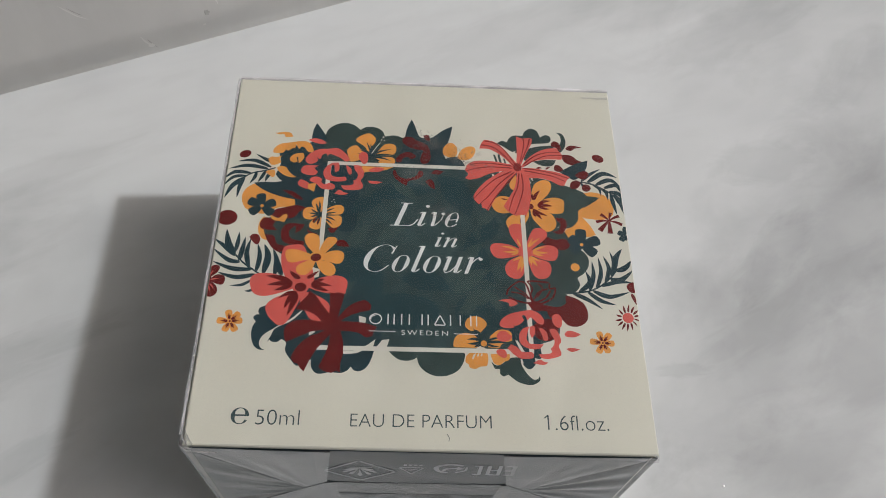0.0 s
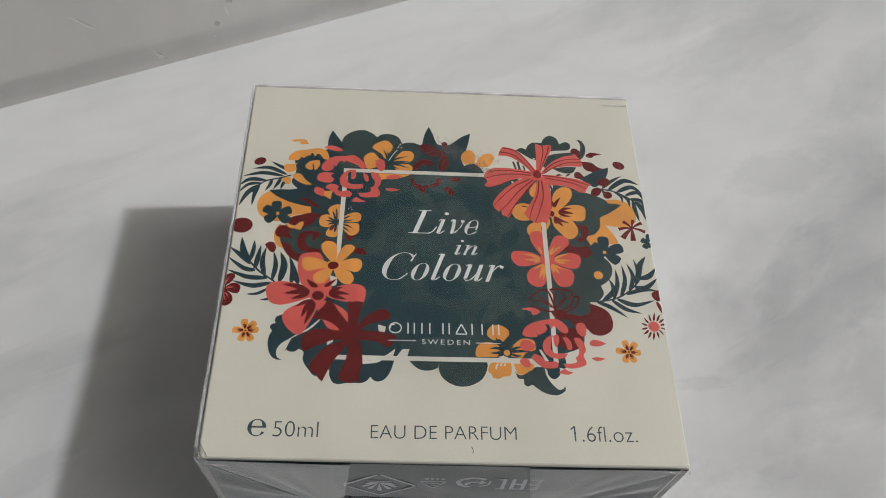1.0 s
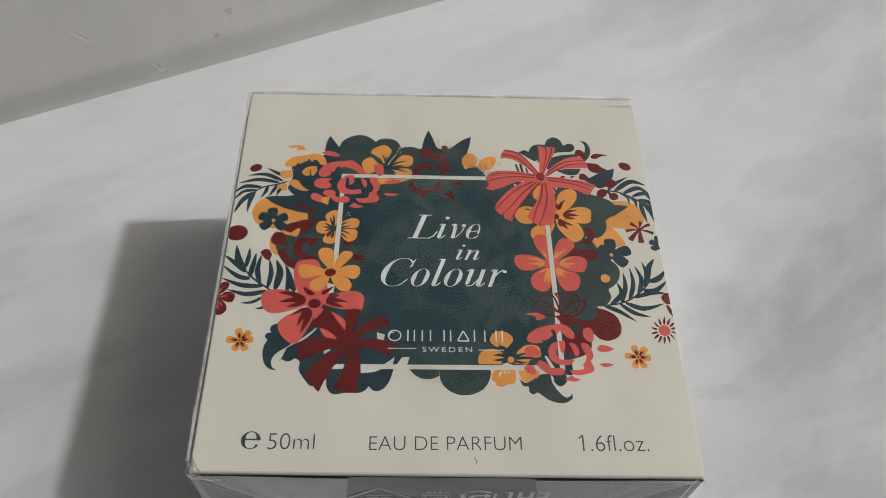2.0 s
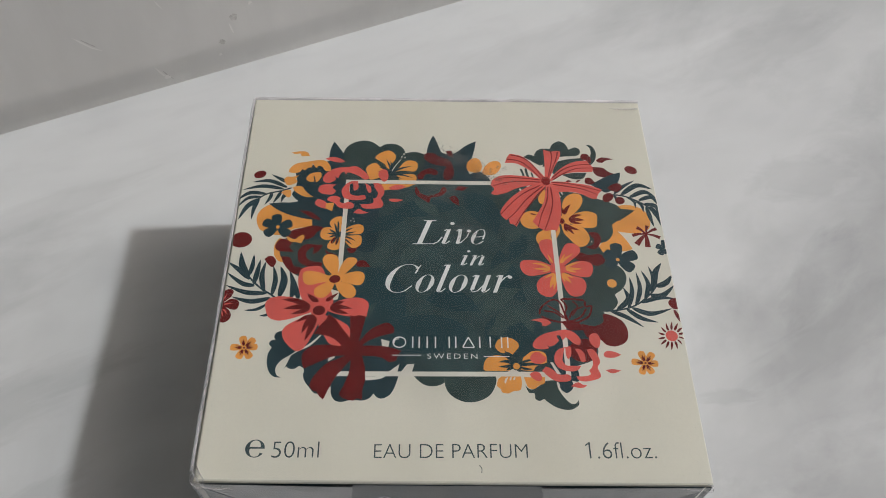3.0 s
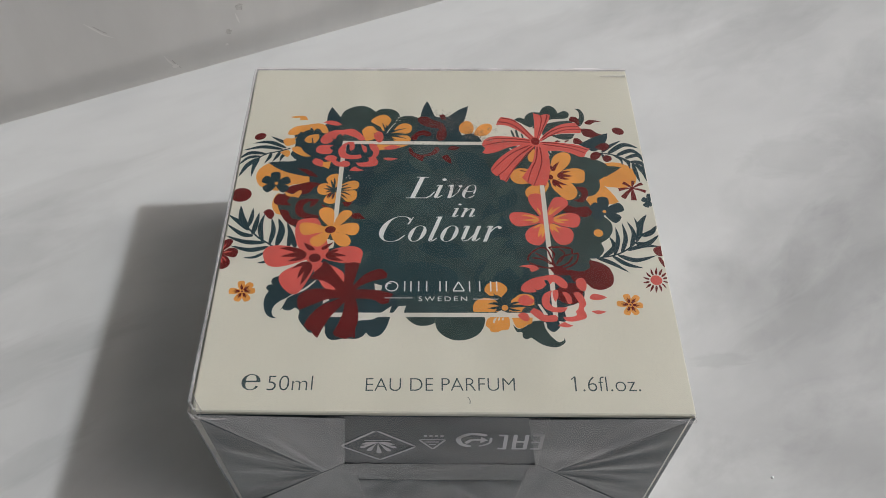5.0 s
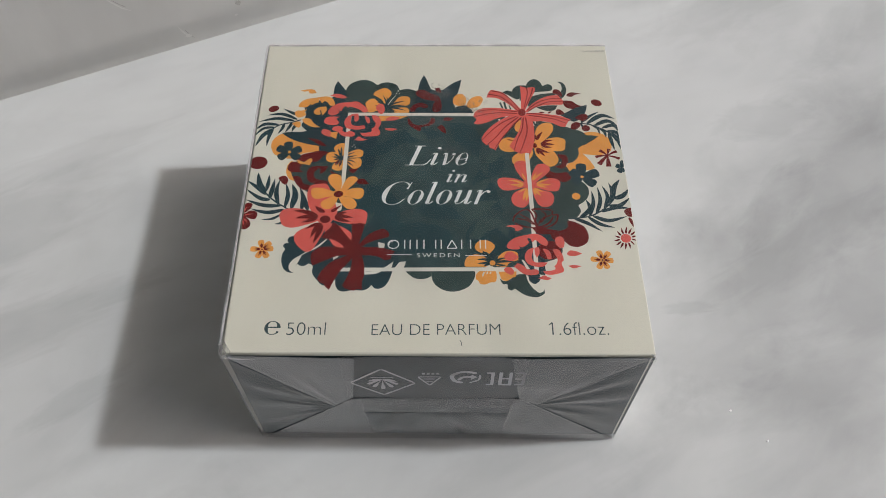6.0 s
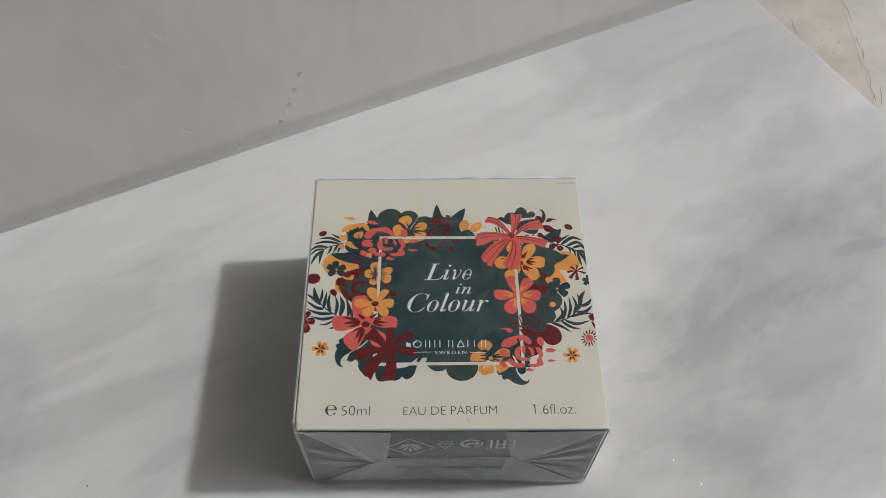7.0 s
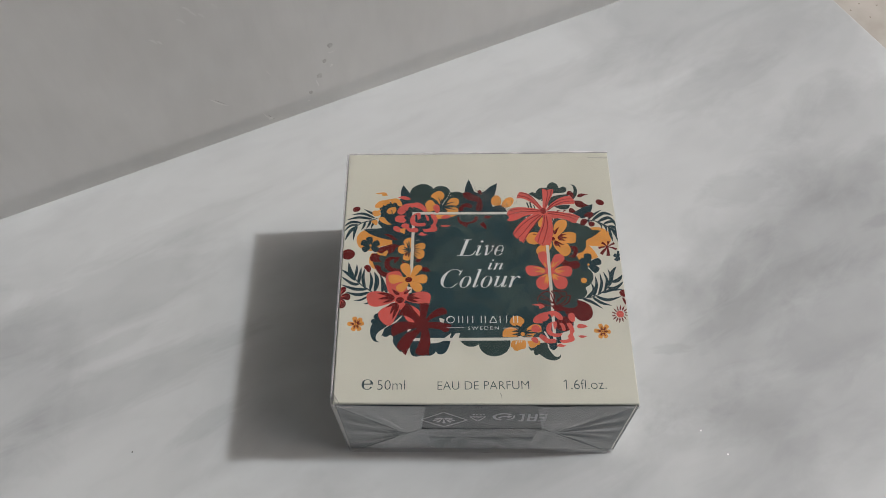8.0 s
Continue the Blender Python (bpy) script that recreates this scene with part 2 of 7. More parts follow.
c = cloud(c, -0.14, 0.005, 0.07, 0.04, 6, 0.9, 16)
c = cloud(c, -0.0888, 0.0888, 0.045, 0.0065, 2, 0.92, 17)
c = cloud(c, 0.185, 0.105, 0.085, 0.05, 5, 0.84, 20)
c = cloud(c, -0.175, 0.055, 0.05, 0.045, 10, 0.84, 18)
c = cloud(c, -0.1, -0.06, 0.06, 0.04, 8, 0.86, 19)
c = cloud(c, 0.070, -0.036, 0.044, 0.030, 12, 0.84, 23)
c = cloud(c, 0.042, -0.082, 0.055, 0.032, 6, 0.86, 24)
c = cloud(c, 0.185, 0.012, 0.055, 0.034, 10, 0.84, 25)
# this one is shade by the reveal's foot, put into the laminate's colour
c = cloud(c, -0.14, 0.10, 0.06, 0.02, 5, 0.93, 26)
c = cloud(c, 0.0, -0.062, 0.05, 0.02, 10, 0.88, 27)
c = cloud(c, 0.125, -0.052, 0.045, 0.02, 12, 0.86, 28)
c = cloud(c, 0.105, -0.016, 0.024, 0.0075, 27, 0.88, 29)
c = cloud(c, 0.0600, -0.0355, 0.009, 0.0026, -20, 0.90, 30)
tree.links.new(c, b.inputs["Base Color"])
swell = noise_node(tree, 30, 2)
bump(tree, b, swell.outputs["Fac"], 0.06, 0.002)

# reveal: oil paint over uneven plaster, gone grey
wall_mat, tree, b = surface("painted_plaster", 0.38, 0.4)
n1, n2 = noise_node(tree, 14, 5), noise_node(tree, 130, 4, (1, 1, 0.4))
c = mix(tree, "MULTIPLY", 1.0, (0.546, 0.537, 0.520, 1), ramp(tree, n1.outputs["Fac"], [(0.3, (0.955, 0.95, 0.945)), (0.7, (1.04, 1.04, 1.045))]).outputs[0])
c = mix(tree, "MULTIPLY", 1.0, c, ramp(tree, n2.outputs["Fac"], [(0.3, grey(0.97)), (0.7, grey(1.03))]).outputs[0])
tree.links.new(c, b.inputs["Base Color"])
brush = noise_node(tree, 320, 3, (1, 1, 0.06))
bump(tree, b, brush.outputs["Fac"], 0.08, 0.0006)

plain_mat, tree, b = surface("room_paint", 0.6, 0.3)
n1 = noise_node(tree, 3, 4)
tree.links.new(ramp(tree, n1.outputs["Fac"], [(0.3, (0.78, 0.77, 0.74)), (0.7, (0.84, 0.83, 0.80))]).outputs[0], b.inputs["Base Color"])

boards_mat, tree, b = surface("room_floor_wood", 0.45, 0.4)
n1 = noise_node(tree, 8, 5, (1, 9, 1))
tree.links.new(ramp(tree, n1.outputs["Fac"], [(0.3, (0.46, 0.37, 0.27)), (0.7, (0.58, 0.48, 0.37))]).outputs[0], b.inputs["Base Color"])

old_paint, tree, b = surface("old_cream_paint", 0.45, 0.4)
n1, n2 = noise_node(tree, 30, 5, (1, 1, 1), 0, 0.5), noise_node(tree, 300, 4)
c = mix(tree, "MULTIPLY", 1.0, (0.470, 0.448, 0.420, 1), ramp(tree, n1.outputs["Fac"], [(0.35, (0.9, 0.88, 0.86)), (0.65, (1.06, 1.06, 1.05))]).outputs[0])
c = mix(tree, "MULTIPLY", 1.0, c, ramp(tree, n2.outputs["Fac"], [(0.3, grey(0.95)), (0.7, grey(1.03))]).outputs[0])
tree.links.new(c, b.inputs["Base Color"])
bump(tree, b, n2.outputs["Fac"], 0.2, 0.0005)

under_paint, tree, b = surface("bare_old_coat", 0.7, 0.2)
n1 = noise_node(tree, 60, 5)
tree.links.new(ramp(tree, n1.outputs["Fac"], [(0.35, (0.38, 0.345, 0.305)), (0.65, (0.46, 0.425, 0.385))]).outputs[0], b.inputs["Base Color"])

crack_mat, tree, b = surface("dark_crack", 0.8, 0.1)
b.inputs["Base Color"].default_value = (0.27, 0.235, 0.20, 1)
scar_mat, tree, b = surface("bare_plaster", 0.8, 0.2)
n1 = noise_node(tree, 900, 3)
tree.links.new(ramp(tree, n1.outputs["Fac"], [(0.35, (0.37, 0.355, 0.34)), (0.65, (0.50, 0.485, 0.47))]).outputs[0], b.inputs["Base Color"])
crumb_white, tree, b = surface("white_crumb", 0.3, 0.5)
b.inputs["Base Color"].default_value = (0.9, 0.9, 0.9, 1)
flake_mat, tree, b = surface("pale_paint_flake", 0.5, 0.3)
b.inputs["Base Color"].default_value = (0.635, 0.62, 0.60, 1)
rub_mat, tree, b = surface("rubbed_paint", 0.4, 0.3)
b.inputs["Base Color"].default_value = (0.60, 0.59, 0.575, 1)
crumb_dark, tree, b = surface("dark_crumb", 0.7, 0.2)
b.inputs["Base Color"].default_value = (0.06, 0.05, 0.045, 1)


# ---- mesh helpers ----
def mesh_of(bm, name, *materials, smooth=False):
    data = bpy.data.meshes.new(name)
    bm.normal_update()
    bm.to_mesh(data)
    bm.free()
    for m in materials:
        data.materials.append(m)
    if smooth:
        for f in data.polygons:
            f.use_smooth = True
    return data


def part(name, bm, material, parent, label="", smooth=False):
    ob = new(name, mesh_of(bm, name, *(material if isinstance(material, (list, tuple)) else (material,)), smooth=smooth))
    ob.parent = parent
    return tagged(ob, label)


def block(x0, x1, y0, y1, z0, z1, bevel=0.0, segments=2):
    bm = bmesh.new()
    bmesh.ops.create_cube(bm, size=1)
    for v in bm.verts:
        v.co = Vector(((x0 + x1) / 2 + v.co.x * (x1 - x0), (y0 + y1) / 2 + v.co.y * (y1 - y0), (z0 + z1) / 2 + v.co.z * (z1 - z0)))
    if bevel:
        bmesh.ops.bevel(bm, geom=bm.edges[:], offset=bevel, segments=segments, affect="EDGES", profile=0.5)
    return bm


def structure(name, bm, material, label, category, place=None):
    ob = new(name, mesh_of(bm, name, material))
    ob.matrix_basis = place or turned
    return tagged(ob, label, category, kind="structure")


# ---- the window bay: sill, reveal, old window board, and the room that closes it ----
def askew(bm, over=0.15):
    """The sill's end does not run quite square to the reveal."""
    for v in bm.verts:
        if over < v.co.x < 0.4:
            v.co.x += 0.0012 - 0.05 * (v.co.y - 0.109)
    return bm


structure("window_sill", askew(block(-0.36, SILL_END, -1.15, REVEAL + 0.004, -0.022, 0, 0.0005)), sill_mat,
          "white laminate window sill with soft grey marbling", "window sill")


def reveal_profile(z):
    """How far the reveal's face stands out over its foot: a plaster overhang added to shade a band just above the sill.
    """
    s = min(1.0, z / 0.013)
    return 0.0019 * (s * s * (3 - 2 * s))


def reveal_face(u, z):
    wave = 0.0006 * noise.noise(Vector((u * 18, z * 18, 3.1))) + 0.0002 * noise.noise(Vector((u * 70, z * 60, 1.7)))
    return REVEAL - reveal_profile(z) + wave * min(1, z / 0.006)


bm = bmesh.new()
heights = [0, 0.0012, 0.0025, 0.004, 0.0055, 0.007, 0.0085, 0.010, 0.0115, 0.013, 0.016] + [0.02 + 0.007 * k for k in range(48)] + [0.5, 0.8, 1.5]
lengths = [-0.36 + 0.0085 * k for k in range(93)]
grid = []
for z in heights:
    row = []
    for u in lengths:
        row.append(bm.verts.new((u, reveal_face(u, z), z)))
    grid.append(row)
for lower, upper in zip(grid, grid[1:]):
    for k in range(len(lengths) - 1):
        bm.faces.new((lower[k], lower[k + 1], upper[k + 1], upper[k]))
back = [bm.verts.new((u, REVEAL + 0.2, z)) for u, z in ((lengths[0], 0), (lengths[-1], 0), (lengths[-1], 1.5), (lengths[0], 1.5))]
bm.faces.new((back[1], back[0], back[3], back[2]))
bm.faces.new([back[0], *[r[0] for r in grid], back[3]])
bm.faces.new([back[2], *[r[-1] for r in reversed(grid)], back[1]])
bm.faces.new([back[3], *grid[-1], back[2]])
reveal = structure("wall_reveal", bm, wall_mat, "grey-white painted plaster window reveal with small chips", "wall")
for f in reveal.data.polygons:
    f.use_smooth = len(f.vertices) == 4 and f.center.y < REVEAL + 0.05

# old painted board past the sill's end, its top coat broken along an uneven edge
board = structure("window_board", askew(block(SILL_END, 0.42, -1.15, REVEAL, -0.03, -0.0022)), under_paint, "old window board with a worn coat of cream paint", "window board")


def coat(name, edge, end, wobble, seed, v0, v1):
    bm = bmesh.new()
    rng = random.Random(seed)
    n = 120
    rows = []
    for k in range(n + 1):
        v = v0 + (v1 - v0) * k / n
        u = edge(v) + wobble * noise.noise(Vector((v * 90, seed, 0))) + wobble * 0.5 * (rng.random() - 0.5)
        rows.append([bm.verts.new(p) for p in ((u, v, -0.0022), (u + 0.00015, v, -0.00211), (end, v, -0.00211))])
    for a, c2 in zip(rows, rows[1:]):
        bm.faces.new((a[0], a[1], c2[1], c2[0]))
        bm.faces.new((a[1], a[2], c2[2], c2[1]))
    return part(name, bm, old_paint, board, "cracked cream paint coat")


coat("paint_coat", lambda v: 0.2621 + 0.55 * (v - 0.0938), 0.42, 0.0016, 5, -0.3, REVEAL - 0.001)


def crack(u, v, length, angle, width):
    bm = bmesh.new()
    n, pairs = 8, []
    for k in range(n + 1):
        s = k / n
        side = 0.0006 * noise.noise(Vector((s * 4, u * 300, v * 300)))
        half = 0.5 * width * math.sin(math.pi * (0.06 + 0.88 * s))
        du, dv = math.cos(radians(angle)), math.sin(radians(angle))
        cu, cv = u + du * length * s - dv * side, v + dv * length * s + du * side
        pairs.append((bm.verts.new((cu - dv * half, cv + du * half, -0.00207)), bm.verts.new((cu + dv * half, cv - du * half, -0.00207))))
    for a, c2 in zip(pairs, pairs[1:]):
        bm.faces.new((a[0], a[1], c2[1], c2[0]))
    part("crack", bm, crack_mat, board)


crack(0.2311, 0.0946, 0.0120, -115.0, 0.0005)
crack(0.2627, 0.0937, 0.0157, -113.2, 0.0005)
crack(0.2512, 0.0712, 0.0089, -118.0, 0.0005)
crack(0.2483, 0.0636, 0.0085, -126.5, 0.0006)
crack(0.2431, 0.0597, 0.0090, -123.5, 0.0003)
crack(0.2331, 0.0395, 0.0070, -117.9, 0.0005)
crack(0.2391, 0.0406, 0.0144, -129.4, 0.0004)
crack(0.2443, 0.0805, 0.0025, -130.5, 0.0003)
crack(0.2408, 0.0518, 0.0163, -122.2, 0.0003)
for u, v in ((0.2405, 0.0707), (0.2337, 0.0751), (0.2274, 0.0733), (0.2327, 0.0660)):
    crack(u, v, 0.0011, 40, 0.0007)

# plain walls that close the place
structure("wall_window", block(0.42, 0.72, REVEAL - 0.02, 2.2, -0.9, 1.75), plain_mat, "plain painted wall beside the window", "wall")
structure("wall_window_far", block(0.42, 0.72, -3.2, -1.15, -0.9, 1.75), plain_mat, "plain painted wall beyond the window", "wall")
structure("wall_under_sill", block(-0.34, 0.72, -1.15, REVEAL - 0.02, -0.9, -0.03), plain_mat, "plain painted wall under the window", "wall")
structure("wall_over_window", block(-0.36, 0.72, -1.15, REVEAL + 0.2, 1.5, 1.75), plain_mat, "plain painted wall over the window", "wall")
structure("wall_reveal_far", block(-0.36, 0.42, -1.35, -1.15, -0.9, 1.5), plain_mat, "plain painted window reveal", "wall")
structure("wall_room_side", block(-0.36, -0.30, REVEAL + 0.2, 2.2, -0.9, 1.75), plain_mat, "plain painted room wall", "wall")
structure("wall_room_side_far", block(-0.36, -0.30, -3.2, -1.35, -0.9, 1.75), plain_mat, "plain painted room wall", "wall")
structure("wall_back", block(-4.1, -4.0, -3.2, 2.2, -0.9, 1.75), plain_mat, "plain painted room wall", "wall")
structure("wall_left", block(-4.0, -0.3, 2.1, 2.2, -0.9, 1.75), plain_mat, "plain painted room wall", "wall")
structure("wall_right", block(-4.0, -0.3, -3.2, -3.1, -0.9, 1.75), plain_mat, "plain painted room wall", "wall")
structure("floor", block(-4.0, -0.3, -3.1, 2.1, -1.0, -0.9), boards_mat, "pale wooden room floor", "floor")
structure("ceiling", block(-4.1, 0.72, -3.2, 2.2, 1.75, 1.85), plain_mat, "plain painted ceiling", "ceiling")


def chip(u, z, ru, rz, seed, material):
    """A scar in the paint: a ragged low patch, a little proud of the coat or laid bare."""
    bm = bmesh.new()
    loops = []
    for r, out in ((1.0, -0.00002), (0.88, 0.00003), (0.45, 0.00004)):
        loop = []
        for k in range(16):
            a = 2 * math.pi * k / 16
            q = r * (1 + 0.7 * noise.noise(Vector((math.cos(a) * 1.7, math.sin(a) * 1.7, seed * 3.1))))
            cu, cz = u + ru * q * math.cos(a), max(0.0002, z + rz * q * math.sin(a))
            loop.append(bm.verts.new((cu, reveal_face(cu, cz) - out - 0.00005, cz)))
        loops.append(loop)
    for a, c2 in zip(loops, loops[1:]):
        for k in range(16):
            bm.faces.new((a[k], a[(k + 1) % 16], c2[(k + 1) % 16], c2[k]))
    bm.faces.new(loops[-1])
    part("paint_chip", bm, material, reveal)


def scratch(width, material, *points):
    """A thin raised scratch or flake edge along the reveal, through points (u, z) in millimetres."""
    bm = bmesh.new()
    n, pairs = len(points) - 1, []
    for k in range(6 * n + 1):
        i, t = min(k // 6, n - 1), k / 6 - min(k // 6, n - 1)
        (u0, z0), (u1, z1) = points[i], points[i + 1]
        u, z, q = u0 + (u1 - u0) * t, z0 + (z1 - z0) * t, math.hypot(u1 - u0, z1 - z0)
        half = 0.5 * width * math.sin(math.pi * (0.05 + 0.9 * k / (6 * n))) * (1 + 0.5 * noise.noise(Vector((k * 0.7, u, z))))
        side = [((u - (z1 - z0) / q * h) * MM, (z + (u1 - u0) / q * h) * MM) for h in (-half, half)]
        pairs.append([bm.verts.new((cu, reveal_face(cu, cz) - 0.00004, cz)) for cu, cz in side])
    for a, c2 in zip(pairs, pairs[1:]):
        bm.faces.new((a[0], a[1], c2[1], c2[0]))
    part("scratch", bm, material, reveal)


chip(-0.0129, 0.0202, 0.0012, 0.0011, 1, scar_mat)
chip(-0.0096, 0.0272, 0.0010, 0.0009, 2, scar_mat)
chip(-0.0064, 0.0343, 0.0010, 0.0013, 3, scar_mat)
chip(-0.0073, 0.0235, 0.0006, 0.0006, 5, flake_mat)
chip(-0.0366, 0.0040, 0.0012, 0.0007, 6, flake_mat)
chip(-0.0194, 0.0075, 0.0006, 0.0004, 7, flake_mat)
chip(-0.0178, 0.0125, 0.0008, 0.0010, 8, scar_mat)
scratch(0.5, flake_mat, (-7.6, 30.9), (-6.2, 30.6), (-4.9, 30.9))
scratch(0.5, flake_mat, (-14.6, 18.6), (-14.2, 16.0), (-13.9, 14.5))
scratch(0.45, flake_mat, (-57.3, 28.0), (-55.6, 25.8), (-53.4, 23.0), (-50.9, 21.0))
scratch(0.35, scar_mat, (-55.4, 26.6), (-53.6, 24.4), (-52.0, 22.8))
scratch(0.6, flake_mat, (-39.0, 9.8), (-37.8, 6.4), (-36.4, 3.6))
scratch(0.45, scar_mat, (-37.2, 7.4), (-36.0, 4.4), (-34.8, 2.2))
scratch(0.35, flake_mat, (-33.2, 33.0), (-32.4, 30.8), (-31.6, 29.4))
for u, z, length in ((-54.6, 74.0, 3.2), (-52.8, 71.0, 2.2), (-57.5, 69.5, 2.6), (-50.2, 69.0, 2.0), (-68.8, 64.6, 2.4), (-66.6, 62.8, 1.6), (-45.0, 71.5, 2.0)):
    scratch(0.8, rub_mat, (u, z), (u + 0.5 * length, z - 0.5 * length), (u + 0.9 * length, z - 1.3 * length))


def crumb(x, y, r, seed, material, label):
    bm = bmesh.new()
    bmesh.ops.create_icosphere(bm, subdivisions=2, radius=1)
    for v in bm.verts:
        k = 1 + 0.5 * noise.noise(v.co * 1.3 + Vector((seed, 0, 0)))
        v.co = Vector((v.co.x * r * k, v.co.y * r * k * 0.8, r * 0.5 + v.co.z * r * k * 0.55))
    low = min(v.co.z for v in bm.verts)
    for v in bm.verts:
        v.co.z -= low
    ob = new("crumb", mesh_of(bm, "crumb", material))
    ob.matrix_basis = pose(x, y, 0, 0, 0, seed * 40)
    tagged(ob, label, "crumb", group="crumbs on the sill")


crumb(0.0745, -0.0372, 0.00030, 1, crumb_white, "tiny white crumb lying on the sill")
crumb(0.0822, -0.0453, 0.00032, 2, crumb_white, "tiny white crumb lying on the sill")
crumb(-0.1170, -0.0432, 0.00028, 3, crumb_dark, "tiny dark crumb lying on the sill")

# ---- the carton ----
carton = tagged(new("perfume_carton"), "cream perfume carton with printed flowers, wrapped in cellophane", "box")
TOP = H - 0.0001

bm = block(-W / 2 + 0.0001, W / 2 - 0.0001, -D / 2 + 0.0010, D / 2 - 0.0001, 0.0003, TOP - 0.0010, 0.0002)
for f in bm.faces:
    f.material_index = 1 if f.calc_center_median().y < -D / 2 + 0.002 else 0
part("body", bm, [card, teal_card], carton)
ROLL = 0.00006  # how far the lid's edge towards the window is rounded over


def roll_drop(x):
    """How far the lid's face has dropped at x, along its rounded edge."""
    k = min(1.0, max(0.0, (x - (W / 2 - ROLL)) / ROLL))
    return ROLL * (1 - math.sqrt(1 - k * k))


bm = bmesh.new()
half, low = W / 2 - 0.00003, TOP - 0.0012
section = [(-half, low), (half, low)]
section += [(half - ROLL + ROLL * math.cos(radians(a)), TOP - ROLL + ROLL * math.sin(radians(a))) for a in range(0, 91, 10)]
section += [(-half + 0.0004 - 0.0004 * math.sin(radians(a)), TOP - 0.0004 + 0.0004 * math.cos(radians(a))) for a in range(0, 91, 15)]
ends = [[bm.verts.new((x, y, z)) for x, z in section] for y in (-D / 2 + 0.0002, -D / 2 + 0.00045, D / 2 - 0.0003, D / 2 - 0.00003)]
for v in ends[0] + ends[3]:  # the long edges are eased a little
    v.co.z = min(v.co.z, TOP - 0.0002)
for near, far in zip(ends, ends[1:]):
    for k in range(len(section)):
        j = (k + 1) % len(section)
        bm.faces.new((near[k], near[j], far[j], far[k]))
bm.faces.new(ends[0][::-1])
bm.faces.new(ends[-1])
bmesh.ops.recalc_face_normals(bm, faces=bm.faces[:])
panel = part("top_panel", bm, card, carton, "cream card panel printed with flowers")


def film_patch(name, a, b2, c2, d, ripple, seed, material, nu=16, nv=12, label="", stretch=(1.0, 1.0), tip=None, fray=0.0):
    """A sheet of film over four corners (millimetres), rippled across its face; a and b2 may coincide in a fold's tip.
    tip: the point (x, z) from which its wrinkles fan out; fray: how far its last edge wavers."""
    bm = bmesh.new()
    a, b2, c2, d = (Vector(p) for p in (a, b2, c2, d))
    face = (b2 - a + c2 - d).cross(d - a + c2 - b2)
    face.normalize()
    rows = []
    for j in range(nv + 1):
        row = []
        for i in range(nu + 1):
            s, t = i / nu, j / nv
            p = a.lerp(b2, s).lerp(d.lerp(c2, s), t)
            hold = math.sin(math.pi * min(1, max(0, s))) ** 0.3 * math.sin(math.pi * min(1, max(0, t))) ** 0.3 if 0 < s < 1 and 0 < t < 1 else 0.0
            q = noise.noise(Vector((p.x * 0.09 * stretch[0] + seed, p.y * 0.1 + seed, p.z * 0.09 * stretch[1]))) + 0.45 * noise.noise(Vector((p.x * 0.3 * stretch[0], p.y * 0.3, p.z * 0.3 * stretch[1] + seed)))
            if tip:
                angle, reach = math.atan2(p.z - tip[1], p.x - tip[0]), math.hypot(p.z - tip[1], p.x - tip[0])
                q = (noise.noise(Vector((angle * 5, reach * 0.05, seed))) + 0.35 * noise.noise(Vector((angle * 11, reach * 0.09, seed)))) * min(1.0, reach / 5) + 0.3
            if fray and j == nv:
                p = p + Vector((0, 0, fray * (noise.noise(Vector((p.x * 0.5, seed, 0))) + 0.5 * noise.noise(Vector((p.x * 1.7, seed, 4))))))
            row.append(bm.verts.new((p + face * ripple * q * hold) * MM))
        rows.append(row)
    for lower, upper in zip(rows, rows[1:]):
        for i in range(nu):
            bm.faces.new((lower[i], lower[i + 1], upper[i + 1], upper[i]))
    bmesh.ops.remove_doubles(bm, verts=bm.verts[:], dist=1e-6)
    return part(name, bm, material, carton, label, smooth=True)


FX, FY, FZ = W / 2 / MM, D / 2 / MM, H / MM
film_patch("film_top", (-FX - 0.6, -FY - 0.1, FZ + 0.05), (FX + 0.06, -FY - 0.1, FZ + 0.05), (FX + 0.06, FY + 0.3, FZ + 0.05), (-FX - 0.3, FY + 0.3, FZ + 0.05), 0.05, 3, film_flat, 30, 30, "clear cellophane over the top")
film_patch("film_side", (-FX - 0.2, FY, 0.3), (-FX - 0.2, -FY, 0.3), (-FX - 0.6, -FY, FZ - 0.5), (-FX - 0.3, FY, FZ - 0.5), 0.25, 5, film_side)
film_patch("film_side", (FX + 0.08, -FY, 0.3), (FX + 0.08, FY, 0.3), (FX + 0.05, FY, FZ - 0.6), (FX + 0.05, -FY, FZ - 0.6), 0.12, 6, film_side)
film_patch("film_back", (FX, FY + 0.3, 0.3), (-FX, FY + 0.3, 0.3), (-FX, FY + 0.5, FZ + 0.05), (FX, FY + 0.5, FZ + 0.05), 0.3, 8, film_side)
# the folded end of the wrapping: top flap, two side tucks and the bottom flap over them
film_patch("film_top_flap", (-20.5, -FY + 0.04, 20.0), (18.5, -FY + 0.04, 20.0), (18.5, -FY + 0.04, 46.7), (-20.5, -FY + 0.04, 46.7), 0.2, 11, film_clear, 30, 20, tip=(22, 20))
film_patch("film_overlap", (-23.7, -FY - 0.2, 21.1), (-19.0, -FY - 0.2, 25.5), (-17.1, -FY - 0.15, 46.2), (-FX, -FY - 0.15, 47.2), 0.28, 12, film_fold, 24, 20, label="doubled cellophane", tip=(-22, 20))
